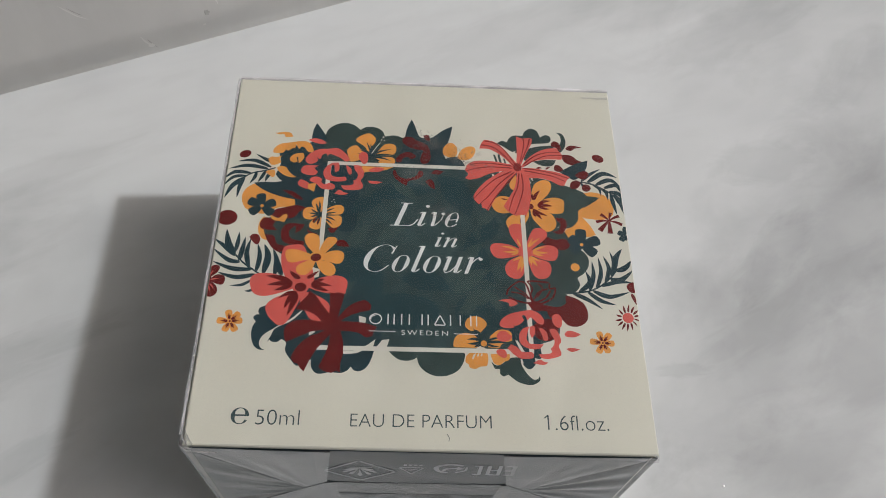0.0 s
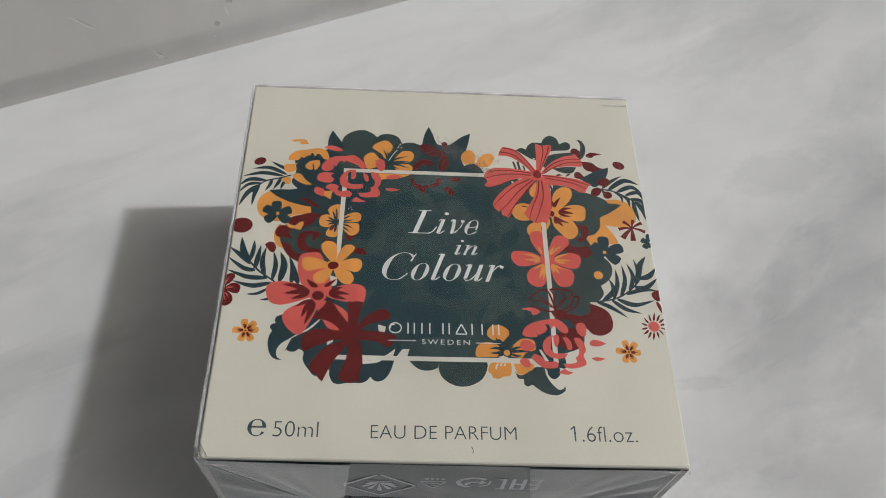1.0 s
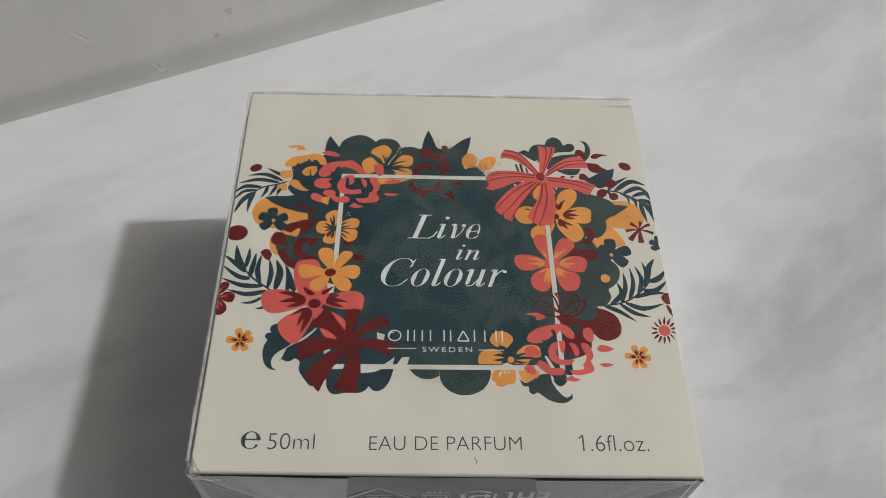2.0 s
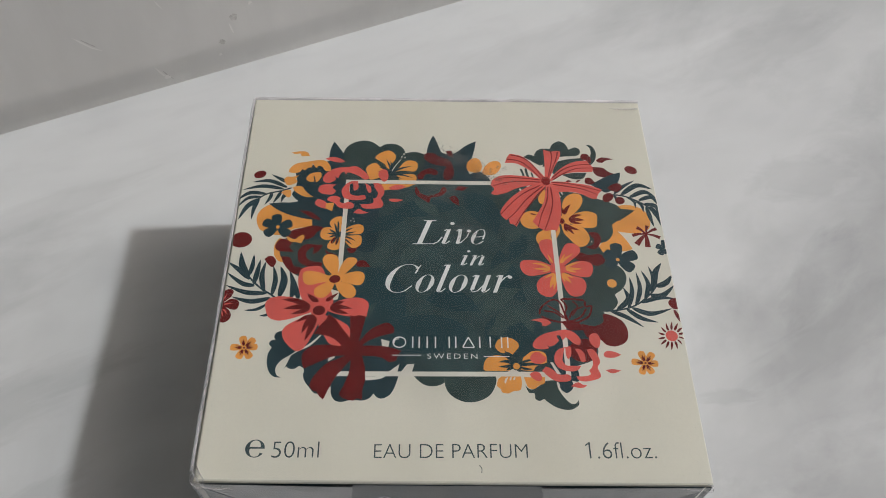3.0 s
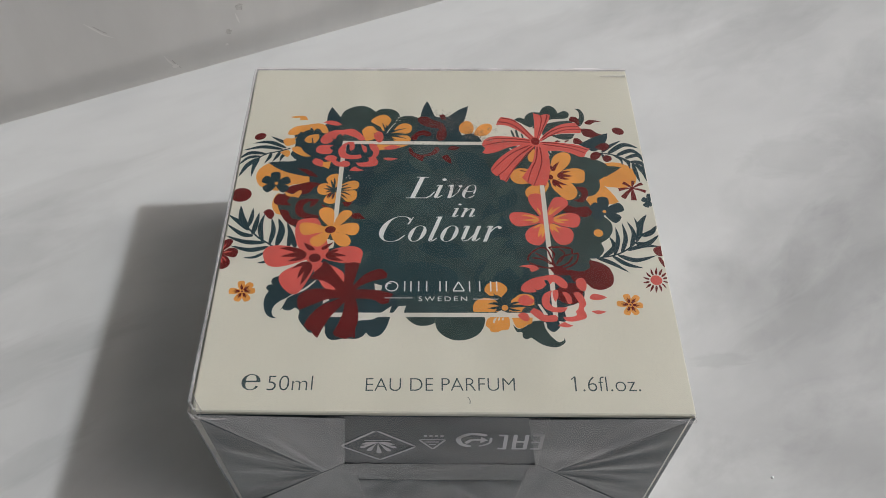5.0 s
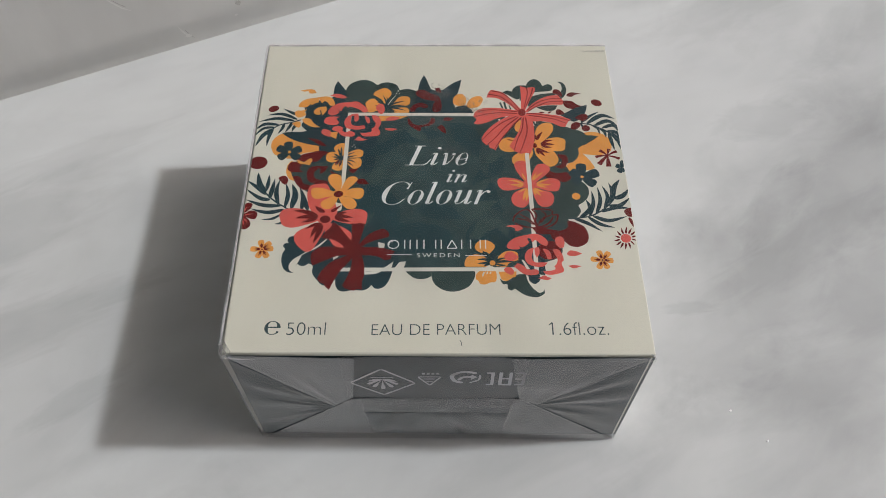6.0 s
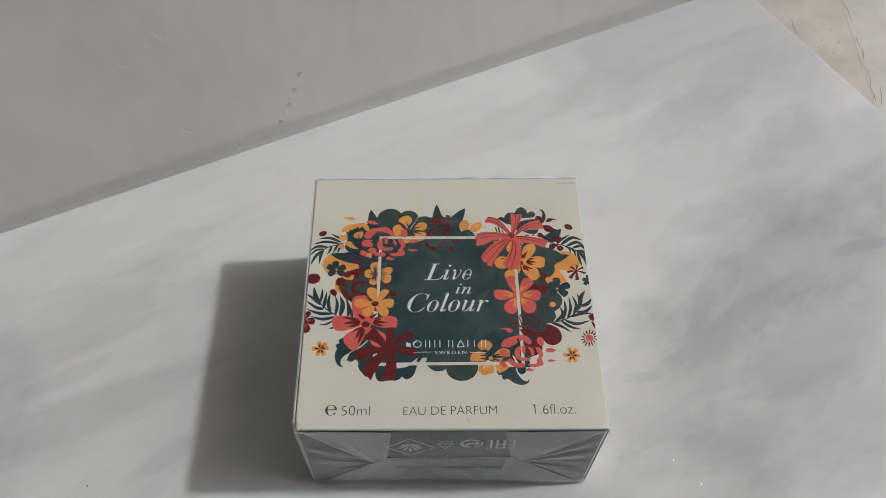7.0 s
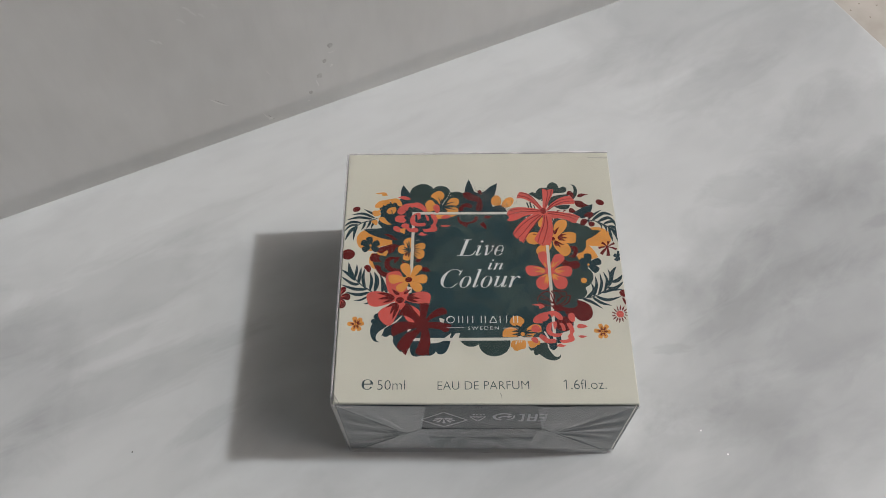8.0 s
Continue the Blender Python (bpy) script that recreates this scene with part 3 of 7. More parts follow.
film_patch("film_overlap", (18.0, -FY - 0.2, 25.5), (21.9, -FY - 0.2, 22.4), (FX, -FY - 0.15, 47.2), (14.8, -FY - 0.15, 46.2), 0.28, 13, film_fold, 24, 20, label="doubled cellophane", tip=(20, 20))
film_patch("film_tuck", (-FX - 0.2, -FY - 0.1, 1.0), (-23.7, -FY - 0.2, 20.9), (-23.7, -FY - 0.2, 21.3), (-FX - 0.5, -FY - 0.1, 47.0), 0.42, 14, film_tuck, 30, 30, "creased triangular tuck of cellophane", tip=(-22.5, 21))
film_patch("film_tuck", (21.9, -FY - 0.2, 22.2), (FX + 0.08, -FY - 0.1, 1.0), (FX + 0.05, -FY - 0.1, 47.0), (21.9, -FY - 0.2, 22.6), 0.42, 15, film_tuck, 30, 30, "creased triangular tuck of cellophane", tip=(21, 22.4))
film_patch("film_bottom_flap", (-15.9, -FY - 0.2, 0.5), (15.0, -FY - 0.2, 0.5), (16.7, -FY - 0.18, 17.3), (-17.4, -FY - 0.18, 17.2), 1.0, 16, film_flap, 44, 18, "wrinkled bottom flap of cellophane", tip=(-0.5, 34), fray=0.15)
film_patch("film_overlap", (-FX + 0.3, -FY - 0.2, 0.5), (-15.8, -FY - 0.2, 0.5), (-17.4, -FY - 0.17, 25.5), (-19.2, -FY - 0.28, 25.7), 0.32, 17, film_fold, 24, 20, label="doubled cellophane", tip=(-20, 27))
film_patch("film_overlap", (15.0, -FY - 0.2, 0.5), (FX - 0.3, -FY - 0.2, 0.5), (18.3, -FY - 0.28, 25.9), (16.7, -FY - 0.17, 25.6), 0.32, 18, film_fold, 24, 20, label="doubled cellophane", tip=(19, 27))
film_patch("film_seam", (-17.4, -FY - 0.12, 17.2), (16.7, -FY - 0.12, 17.3), (17.4, -FY - 0.1, 25.8), (-17.8, -FY - 0.1, 25.6), 0.4, 19, film_seal, 60, 6, "sealed seam of cellophane", (1.6, 0.8), fray=0.5)
# crumpled corner and the curled lip beside it
film_patch("film_crumple", (-44.4, -44.2, 45.0), (-41.6, -44.9, 47.0), (-41.6, -43.8, 48.2), (-43.8, -40.4, 48.2), 0.35, 21, film_thick, 12, 12, "crumpled corner of cellophane", (3, 3))
film_patch("film_crumple", (-44.5, -43.6, 46.4), (-42.8, -44.8, 47.6), (-42.4, -42.8, 48.4), (-43.9, -41.0, 48.2), 0.35, 22, film_thick, 12, 12, "crumpled corner of cellophane", (3, 3))
film_patch("film_lip", (-43.4, -44.7, 46.3), (-37.2, -44.7, 46.5), (-37.4, -45.0, 47.2), (-43.4, -45.1, 47.5), 0.2, 23, film_thick, 16, 4, "curled lip of cellophane", (2, 2))
film_patch("film_lip", (33.0, -44.6, 46.5), (FX, -44.6, 46.2), (FX, -44.9, 47.3), (34.0, -44.8, 47.0), 0.2, 24, film_clear, 16, 4, "curled lip of cellophane", (2, 2))
film_patch("film_lip", (37.5, 41.6, 48.12), (43.0, 41.4, 48.12), (43.2, 42.1, 48.16), (36.5, 41.9, 48.13), 0.04, 25, film_thick, 10, 3, "curled lip of cellophane", (2, 2))


def bead(points, r, seed, name="film_edge", material=film_thick):
    """The folded edge of the film along the carton's rim: a thin uneven roll."""
    bm = bmesh.new()
    a, b2 = Vector(points[0]), Vector(points[1])
    along = (b2 - a).normalized()
    side = along.cross(Vector((0, 0, 1)) if abs(along.z) < 0.9 else Vector((0, 1, 0)))
    rings = []
    for k in range(41):
        p = a.lerp(b2, k / 40)
        q = r * (1 + 0.5 * noise.noise(Vector((k * 0.35, seed, 0))))
        p = p + side * 0.12 * noise.noise(Vector((k * 0.12, seed + 9, 0)))
        rings.append([bm.verts.new((p + side * q * math.cos(i * math.pi / 3) + side.cross(along) * q * math.sin(i * math.pi / 3)) * MM) for i in range(6)])
    for lower, upper in zip(rings, rings[1:]):
        for i in range(6):
            bm.faces.new((lower[i], lower[(i + 1) % 6], upper[(i + 1) % 6], upper[i]))
    return part(name, bm, material, carton, "folded edge of cellophane", smooth=True)


bead(((-FX - 0.3, FY, FZ - 0.3), (-FX - 0.55, -FY + 2, FZ - 0.3)), 0.32, 1, material=film_rim)
bead(((-FX - 0.1, FY + 0.3, FZ - 0.42), (FX, FY + 0.3, FZ - 0.36)), 0.46, 2, material=film_hem)
# creases along the folds
bead(((-42.8, -FY - 0.2, 0.8), (-19.2, -FY - 0.34, 25.7)), 0.05, 7, "film_crease")
bead(((42.8, -FY - 0.2, 0.8), (18.3, -FY - 0.34, 25.9)), 0.05, 8, "film_crease")
bead(((FX, -FY - 0.2, 46.2), (21.9, -FY - 0.18, 22.4)), 0.05, 10, "film_crease")


def ridge(a, b2, c2, r, name="film_ridge"):
    """A raised wrinkle of film bowed from a over b2 to c2."""
    bm = bmesh.new()
    a, b2, c2 = Vector(a), Vector(b2), Vector(c2)
    rings = []
    for k in range(15):
        t = k / 14
        p = a * (1 - t) ** 2 + b2 * 2 * t * (1 - t) + c2 * t ** 2
        along = ((b2 - a) * (1 - t) + (c2 - b2) * t).normalized()
        side = along.cross(Vector((0.3, 0.2, 1))).normalized()
        q = r * (0.15 + 0.85 * math.sin(math.pi * (0.04 + 0.92 * t))) * (1 + 0.35 * noise.noise(Vector((k * 0.6, a.x, a.y))))
        rings.append([bm.verts.new((p + side * q * math.cos(i * math.pi / 3) + side.cross(along) * q * math.sin(i * math.pi / 3)) * MM) for i in range(6)])
    for lower, upper in zip(rings, rings[1:]):
        for i in range(6):
            bm.faces.new((lower[i], lower[(i + 1) % 6], upper[(i + 1) % 6], upper[i]))
    return part(name, bm, film_thick, carton, "raised wrinkle of cellophane", smooth=True)


ridge((-43.4, -40.6, 48.05), (-42.9, -42.4, 48.35), (-41.4, -43.9, 48.05), 0.10)
ridge((-43.9, -42.0, 48.0), (-43.3, -43.2, 48.4), (-42.0, -44.5, 47.8), 0.12)
ridge((-44.2, -43.4, 47.6), (-43.8, -44.3, 48.0), (-42.6, -44.9, 47.3), 0.14)
ridge((-42.6, -44.7, 47.4), (-40.0, -45.1, 47.3), (-37.2, -44.8, 47.1), 0.15)
ridge((-37.2, -44.8, 47.1), (-36.9, -44.8, 46.7), (-37.6, -44.7, 46.4), 0.10)
ridge((42.4, -43.8, 48.1), (43.5, -44.2, 48.3), (43.6, -44.7, 46.8), 0.16)
ridge((38.0, -44.5, 47.6), (41.0, -44.8, 47.7), (43.4, -44.7, 47.4), 0.08)

# the front is not quite square to the sides
for piece in carton.children:
    for v in piece.data.vertices:
        v.co.y -= 0.00045 * v.co.x / 0.0435 * min(1.0, max(0.0, -v.co.y / 0.04))


def scuff(x, y, rx, ry, rot, material, label):
    bm = bmesh.new()
    bmesh.ops.create_circle(bm, cap_ends=True, segments=32, radius=1)
    for v in bm.verts:
        v.co = Vector((v.co.x * rx * MM, v.co.y * ry * MM, 0))
    ob = part("scuff", bm, material, carton, label)
    ob.matrix_basis = pose(x * MM, y * MM, TOP + 0.00028, 0, 0, rot)


scuff(1.2, 26.8, 4.4, 3.2, -10, scuff_pale, "grey dusty scuff on the film")
scuff(-1.50, 25.40, 4.86, 6.35, 0, scuff_dark, "dark smear on the film")
scuff(7.75, 22.00, 4.82, 2.80, -20, scuff_pale, "grey dusty scuff on the film")
scuff(11.6, 20.6, 4.6, 3.0, 5, scuff_worn, "worn patch where the ink is rubbed pale")
scuff(8.6, 24.4, 4.6, 3.6, 0, scuff_worn, "worn patch where the ink is rubbed pale")
scuff(3.6, 7.2, 3.2, 2.4, 30, scuff_pale, "grey dusty scuff on the film")
scuff(2.44, 8.61, 4.14, 1.99, 20, scuff_faint, "faint dusty scuff on the film")
scuff(-1.89, 17.97, 5.93, 4.23, 0, scuff_faint, "grey dusty scuff on the film")


# ---- the print on the top panel: shapes in millimetres from the panel's middle ----
laid = {}


def layer_over(kind, points, where):
    """The height at which a shape lies: one layer of ink over whatever it covers."""
    cell, cells = 0.4, set()
    loop = points if kind == "loop" else [p[0] for p in points] + [p[1] for p in reversed(points)]
    edges = list(zip(loop, loop[1:] + loop[:1]))
    for (x0, y0), (x1, y1) in edges:
        steps = 2 + int(2 * math.hypot(x1 - x0, y1 - y0) / cell)
        cells.update((math.floor((x0 + (x1 - x0) * k / steps) / cell), math.floor((y0 + (y1 - y0) * k / steps) / cell)) for k in range(steps + 1))
    for j in range(math.floor(min(p[1] for p in loop) / cell), math.floor(max(p[1] for p in loop) / cell) + 1):
        y = (j + 0.5) * cell
        cuts = sorted(x0 + (x1 - x0) * (y - y0) / (y1 - y0) for (x0, y0), (x1, y1) in edges if (y0 <= y) != (y1 <= y))
        for left, right in zip(cuts[::2], cuts[1::2]):
            cells.update((i, j) for i in range(math.floor(left / cell), math.floor(right / cell) + 1))
    known = laid.setdefault(where, {})
    n = 1 + max((known.get(c, 0) for c in cells), default=0)
    for c in cells:
        known[c] = n
    return 0.002 + 0.002 * n


def curve_through(points, closed, step=5):
    """A smooth curve through the given points; a third number marks a sharp corner."""
    n = len(points)
    line = []
    for k in range(n if closed else n - 1):
        p1, p2 = points[k], points[(k + 1) % n]
        p0 = p1 if len(p1) > 2 or (k == 0 and not closed) else points[k - 1]
        p3 = p2 if len(p2) > 2 or (k == n - 2 and not closed) else points[(k + 2) % n]
        for j in range(step):
            t = j / step
            line.append(tuple(0.5 * (2 * p1[i] + (p2[i] - p0[i]) * t + (2 * p0[i] - 5 * p1[i] + 4 * p2[i] - p3[i]) * t * t + (3 * p1[i] - p0[i] - 3 * p2[i] + p3[i]) * t ** 3) for i in (0, 1)))
    if not closed:
        line.append(tuple(points[-1][:2]))
    return line


def drawn(ink_used, *points):
    """A printed shape with a freely drawn outline."""
    return "loop", curve_through(points, True), ink_used


def stroke(ink_used, w, kind, *points):
    """A leaf, petal or line of width w along a curve."""
    line = curve_through(points, False, 6)
    n = len(line) - 1
    length = sum(math.dist(p, q) for p, q in zip(line, line[1:]))
    pairs = []
    for k, (x, y) in enumerate(line):
        s = k / n
        (xa, ya), (xb, yb) = line[max(0, k - 1)], line[min(n, k + 1)]
        q = math.hypot(xb - xa, yb - ya) or 1
        nx, ny = -(yb - ya) / q, (xb - xa) / q
        if kind == "leaf":
            h = max(0.03, math.sin(math.pi * min(1.0, 0.06 + 0.94 * s) ** 0.8))
        elif kind == "petal":
            h = (0.2 + 0.8 * math.sin(math.pi / 2 * min(1, s / 0.7))) * (1 if s < 0.72 else math.sqrt(max(0.0, 1 - ((s - 0.72) / 0.28) ** 2.4)))
        elif kind == "ribbon":
            h = 0.2 + 0.8 * s ** 0.8
        elif kind == "taper":
            h = 1.25 - 0.7 * s if s > 0.04 else 0.6
        else:
            cap = min(0.4, 0.5 * w / length)
            h = math.sqrt(max(0.02, 1 - (max(0, cap - s, s - 1 + cap) / cap) ** 2))
        pairs.append(((x + nx * h * w / 2, y + ny * h * w / 2), (x - nx * h * w / 2, y - ny * h * w / 2)))
    return "strip", pairs, ink_used


def strip(x0, y0, x1, y1, w, bend, ink_used, kind="leaf", n=14):
    """A blade from (x0, y0) to (x1, y1), w wide, bowed by bend to its left."""
    dx, dy = x1 - x0, y1 - y0
    length = math.hypot(dx, dy)
    px, py = -dy / length, dx / length
    pairs = []
    for k in range(n + 1):
        s = k / n
        if kind == "leaf":
            h = math.sin(math.pi * s ** 0.85) if 0 < s < 1 else 0.02
        elif kind == "spoon":
            h = max(0.04, s ** 1.3) * (1 if s < 0.8 else math.sqrt(max(0.0, 1 - ((s - 0.8) / 0.2) ** 2)))
        else:
            cap = 0.5 * w / (length + 1e-6)
            h = 1.0 if kind == "bar" else math.sqrt(max(0.0, 1 - (max(0, cap - s, s - 1 + cap) / max(cap, 1e-6)) ** 2))
        bow = bend * 4 * s * (1 - s)
        # the blade's own direction where it is bowed
        slope = bend * 4 * (1 - 2 * s) / length
        q = math.hypot(1, slope)
        nx, ny = (px - slope * dx / length) / q, (py - slope * dy / length) / q
        cx, cy = x0 + dx * s + px * bow, y0 + dy * s + py * bow
        pairs.append(((cx + nx * h * w / 2, cy + ny * h * w / 2), (cx - nx * h * w / 2, cy - ny * h * w / 2)))
    return "strip", pairs, ink_used


def oval(cx, cy, rx, ry, rot, ink_used, n=26, ragged=0.0):
    c, s = math.cos(radians(rot)), math.sin(radians(rot))
    loop = []
    for k in range(n):
        a = 2 * math.pi * k / n
        q = 1 + ragged * noise.noise(Vector((math.cos(a) * 2 + cx, math.sin(a) * 2 + cy, 0)))
        x, y = rx * q * math.cos(a), ry * q * math.sin(a)
        loop.append((cx + x * c - y * s, cy + x * s + y * c))
    return "loop", loop, ink_used


def motif(name, *shapes, parent=panel, place=None, label=""):
    """One printed thing, its shapes laid one over another a thousandth of a millimetre apart."""
    bm = bmesh.new()
    inks = []
    for kind, points, ink_used in shapes:
        if ink_used not in inks:
            inks.append(ink_used)
        z = layer_over(kind, points, parent.name)
        made = []
        if kind == "strip":
            pairs = [[bm.verts.new((x * MM, y * MM, z * MM)) for x, y in pair] for pair in points]
            for a, c2 in zip(pairs, pairs[1:]):
                made.append(bm.faces.new((a[0], a[1], c2[1], c2[0])))
        else:
            made.append(bm.faces.new([bm.verts.new((x * MM, y * MM, z * MM)) for x, y in points]))
        for f in made:
            f.normal_update()
            if f.normal.z < 0:
                f.normal_flip()
            f.material_index = inks.index(ink_used)
    limit = (W / 2 - 0.00018, D / 2 - 0.0003)
    for v in bm.verts:  # the print ends at the panel's edge
        v.co.x = max(-limit[0], min(limit[0], v.co.x))
        if parent == panel:
            v.co.z -= roll_drop(v.co.x)
    ob = part(name, bm, inks, parent, label)
    ob.matrix_basis = place or pose(0, 0, TOP)
    return ob


# grounds: yellow blotches, then the dark foliage behind the flowers
motif("printed_blotch", drawn(YELLOW, (34.09, 13.60), (35.57, 14.40), (37.17, 14.55), (39.07, 14.02), (40.65, 12.65), (41.18, 10.47), (40.56, 8.41), (38.31, 7.36), (34.49, 7.63, 1), (33.15, 9.24)))
motif("printed_blotch", drawn(YELLOW, (32.63, 9.72), (34.29, 7.59, 1), (35.64, 5.58), (36.55, 3.55, 1), (35.21, 2.95), (31.77, 2.71), (30.74, 2.03), (31.67, 0.14, 1), (30.36, 0.45), (29.30, 2.71), (30.52, 5.01), (32.28, 6.87)))
motif("printed_blotch", drawn(YELLOW, (-37.16, 14.08, 1), (-38.43, 13.10), (-39.21, 11.65), (-39.26, 9.93), (-38.50, 8.05), (-37.42, 7.31), (-34.31, 6.43), (-31.46, 8.07), (-27.90, 8.56, 1), (-27.76, 10.45, 1), (-31.02, 11.40), (-34.29, 13.31)))
motif("printed_blotch", drawn(YELLOW, (-33.86, 5.74), (-34.70, 4.91), (-35.06, 3.45), (-34.82, 1.65), (-33.93, 0.31), (-33.01, -0.04, 1), (-32.81, 1.21), (-33.05, 3.46)))
motif("printed_foliage", strip(-21.55, -1.75, 21.35, -1.75, 44.1, 0, TEAL, "bar"))
motif("printed_foliage", drawn(NAVY, (-37.22, 14.33, 1), (-36.54, 14.47), (-34.63, 14.68), (-32.70, 14.69), (-31.66, 15.18), (-32.71, 16.76), (-32.27, 18.27), (-31.99, 20.19), (-32.50, 22.60), (-32.03, 23.90), (-30.50, 24.70), (-28.12, 24.98), (-25.58, 26.05), (-25.54, 27.11), (-22.70, 28.20), (-19.39, 27.15), (-15.65, 25.05), (-14.77, 3.96), (-20.39, 3.94), (-24.41, 7.63), (-27.26, 9.98), (-30.00, 10.68), (-32.76, 11.53), (-35.19, 12.73)))
motif("printed_foliage", drawn(GREEN, (-22.69, 28.15, 1), (-22.36, 29.39), (-21.57, 30.48), (-19.79, 31.54), (-17.82, 31.77), (-16.06, 31.01), (-14.91, 29.88, 1), (-14.03, 30.65), (-12.52, 30.93), (-10.95, 30.56), (-9.90, 29.64), (-9.34, 28.24, 1), (-8.44, 28.51), (-7.01, 28.63), (-5.58, 28.10), (-4.35, 27.25), (-3.53, 24.60), (-4.71, 20.44, 1), (-22.98, 20.34, 1)))
motif("printed_foliage", drawn(NAVY, (-25.50, 26.05), (-25.70, 27.54), (-25.52, 29.53), (-24.88, 31.45, 1), (-24.06, 30.25), (-23.14, 28.84), (-22.51, 27.83, 1), (-22.76, 26.07), (-24.12, 25.26)))
motif("printed_foliage", drawn(NAVY, (-5.07, 26.18), (-4.84, 28.21), (-4.36, 30.93), (-3.38, 33.48, 1), (-2.63, 31.72), (-1.98, 29.69), (-1.24, 28.34), (0.97, 28.25), (2.42, 29.34), (3.89, 30.66), (5.98, 31.83, 1), (5.59, 29.47), (4.86, 26.77), (3.74, 24.22, 1), (4.43, 22.45, 1), (5.33, 22.98), (6.94, 23.09), (8.11, 21.95), (8.78, 20.62, 1), (-7.11, 20.53, 1), (-5.86, 23.54)))
motif("printed_foliage", drawn(GREEN, (16.09, 27.38, 1), (17.29, 28.14), (18.54, 27.72, 1), (18.81, 28.69), (20.04, 29.79), (22.11, 29.81, 1), (22.81, 31.24), (24.21, 32.02), (25.56, 31.26), (26.20, 29.61, 1), (27.55, 30.28), (28.53, 29.74), (28.54, 28.65), (27.64, 27.89), (24.32, 27.54), (22.24, 26.35), (20.61, 24.75), (18.83, 25.53), (17.47, 26.59)),
      drawn(GREEN, (23.16, 26.09, 1), (25.48, 26.85), (28.60, 27.25, 1), (29.13, 26.39), (26.97, 25.21), (24.40, 23.93), (22.47, 22.66), (21.99, 24.23)),
      drawn(GREEN, (24.08, 22.56, 1), (26.76, 23.10), (29.44, 23.12, 1), (28.46, 21.55), (26.67, 21.33), (25.22, 21.84)),
      drawn(GREEN, (30.08, 31.07, 1), (31.34, 30.75), (32.05, 29.00), (31.79, 27.05), (30.94, 25.66), (29.79, 24.91, 1), (29.28, 25.86), (30.27, 27.04), (30.92, 28.45), (30.85, 30.08)))
motif("printed_foliage", stroke(GREEN, 0.45, "round", (15.33, 24.19), (15.79, 22.51), (15.97, 21.48)),
      stroke(GREEN, 0.51, "round", (16.39, 24.30), (16.61, 22.73), (16.93, 21.38)),
      stroke(GREEN, 0.36, "round", (17.53, 23.15), (17.78, 22.11), (17.79, 21.08)),
      drawn(GREEN, (8.92, 16.96, 1), (10.26, 17.88), (11.84, 17.58), (13.15, 18.39), (14.69, 17.59, 1), (17.14, 18.52), (19.93, 18.53, 1), (19.47, 12.56), (11.25, 12.05)))
motif("printed_foliage", drawn(GREEN, (22.70, 18.29, 1), (26.62, 17.65), (30.46, 16.32), (33.87, 14.99), (35.36, 13.71), (35.56, 11.66), (34.13, 10.20), (33.19, 9.53, 1), (33.07, 7.35), (32.01, 5.66), (30.71, 5.01), (28.80, 5.00), (27.19, 7.80), (24.95, 12.59)),
      drawn(GREEN, (34.12, 13.85, 1), (35.45, 13.51), (37.02, 13.42), (38.36, 13.13, 1), (37.03, 12.05), (34.77, 10.40, 1), (33.78, 11.17)))
motif("printed_foliage", drawn(GREEN, (21.35, 0.43), (24.99, 3.15), (28.99, 5.00), (31.49, 0.45), (33.39, -0.80), (34.33, -2.47), (34.13, -4.48), (33.03, -6.12), (31.66, -7.10, 1), (32.03, -8.74), (30.86, -10.54), (28.87, -10.87, 1), (29.24, -11.98), (28.37, -13.28), (26.15, -14.01), (23.34, -13.61), (20.81, -14.01)))
motif("printed_foliage", drawn(TEAL, (20.09, -9.92), (23.46, -12.39), (28.52, -11.98), (29.81, -13.20), (27.30, -16.41), (26.07, -21.08), (18.39, -21.83)))
motif("printed_foliage", drawn(GREEN, (-33.68, 4.09), (-32.67, 5.84), (-29.70, 5.52), (-26.91, 8.09), (-22.45, 9.52), (-20.08, 8.11), (-19.22, -6.17), (-27.72, -4.05), (-30.39, -2.75), (-32.67, -0.13), (-33.76, 2.10)))
motif("printed_foliage", drawn(NAVY, (-23.87, -9.11), (-30.01, -21.94), (-30.05, -22.51), (-29.50, -22.96), (-28.55, -22.96), (-27.80, -22.36, 1), (-26.85, -23.07), (-26.92, -24.44), (-26.41, -25.62), (-25.66, -26.57), (-24.42, -27.83), (-22.49, -26.94), (-21.79, -26.58, 1), (-21.69, -27.84), (-21.01, -29.02), (-19.83, -29.38), (-18.09, -29.03), (-15.97, -29.11), (-14.80, -28.61), (-14.17, -27.79, 1), (-13.48, -28.54), (-12.54, -28.72), (-11.36, -28.12), (-10.47, -26.68), (-9.80, -24.40, 1), (-8.52, -24.03, 1), (-8.85, -9.10, 1)))
motif("printed_foliage", drawn(NAVY, (-30.41, -14.80), (-31.75, -15.27), (-32.67, -15.74), (-32.85, -16.61), (-32.45, -17.16, 1), (-33.27, -17.23), (-33.67, -17.93), (-33.10, -18.70, 1), (-33.64, -19.93), (-33.69, -21.75), (-33.07, -23.62), (-32.01, -24.58), (-30.79, -24.69, 1), (-31.65, -24.21), (-31.99, -23.03), (-31.52, -21.75), (-30.35, -20.70), (-28.52, -19.86), (-26.60, -18.33), (-27.51, -15.98)))
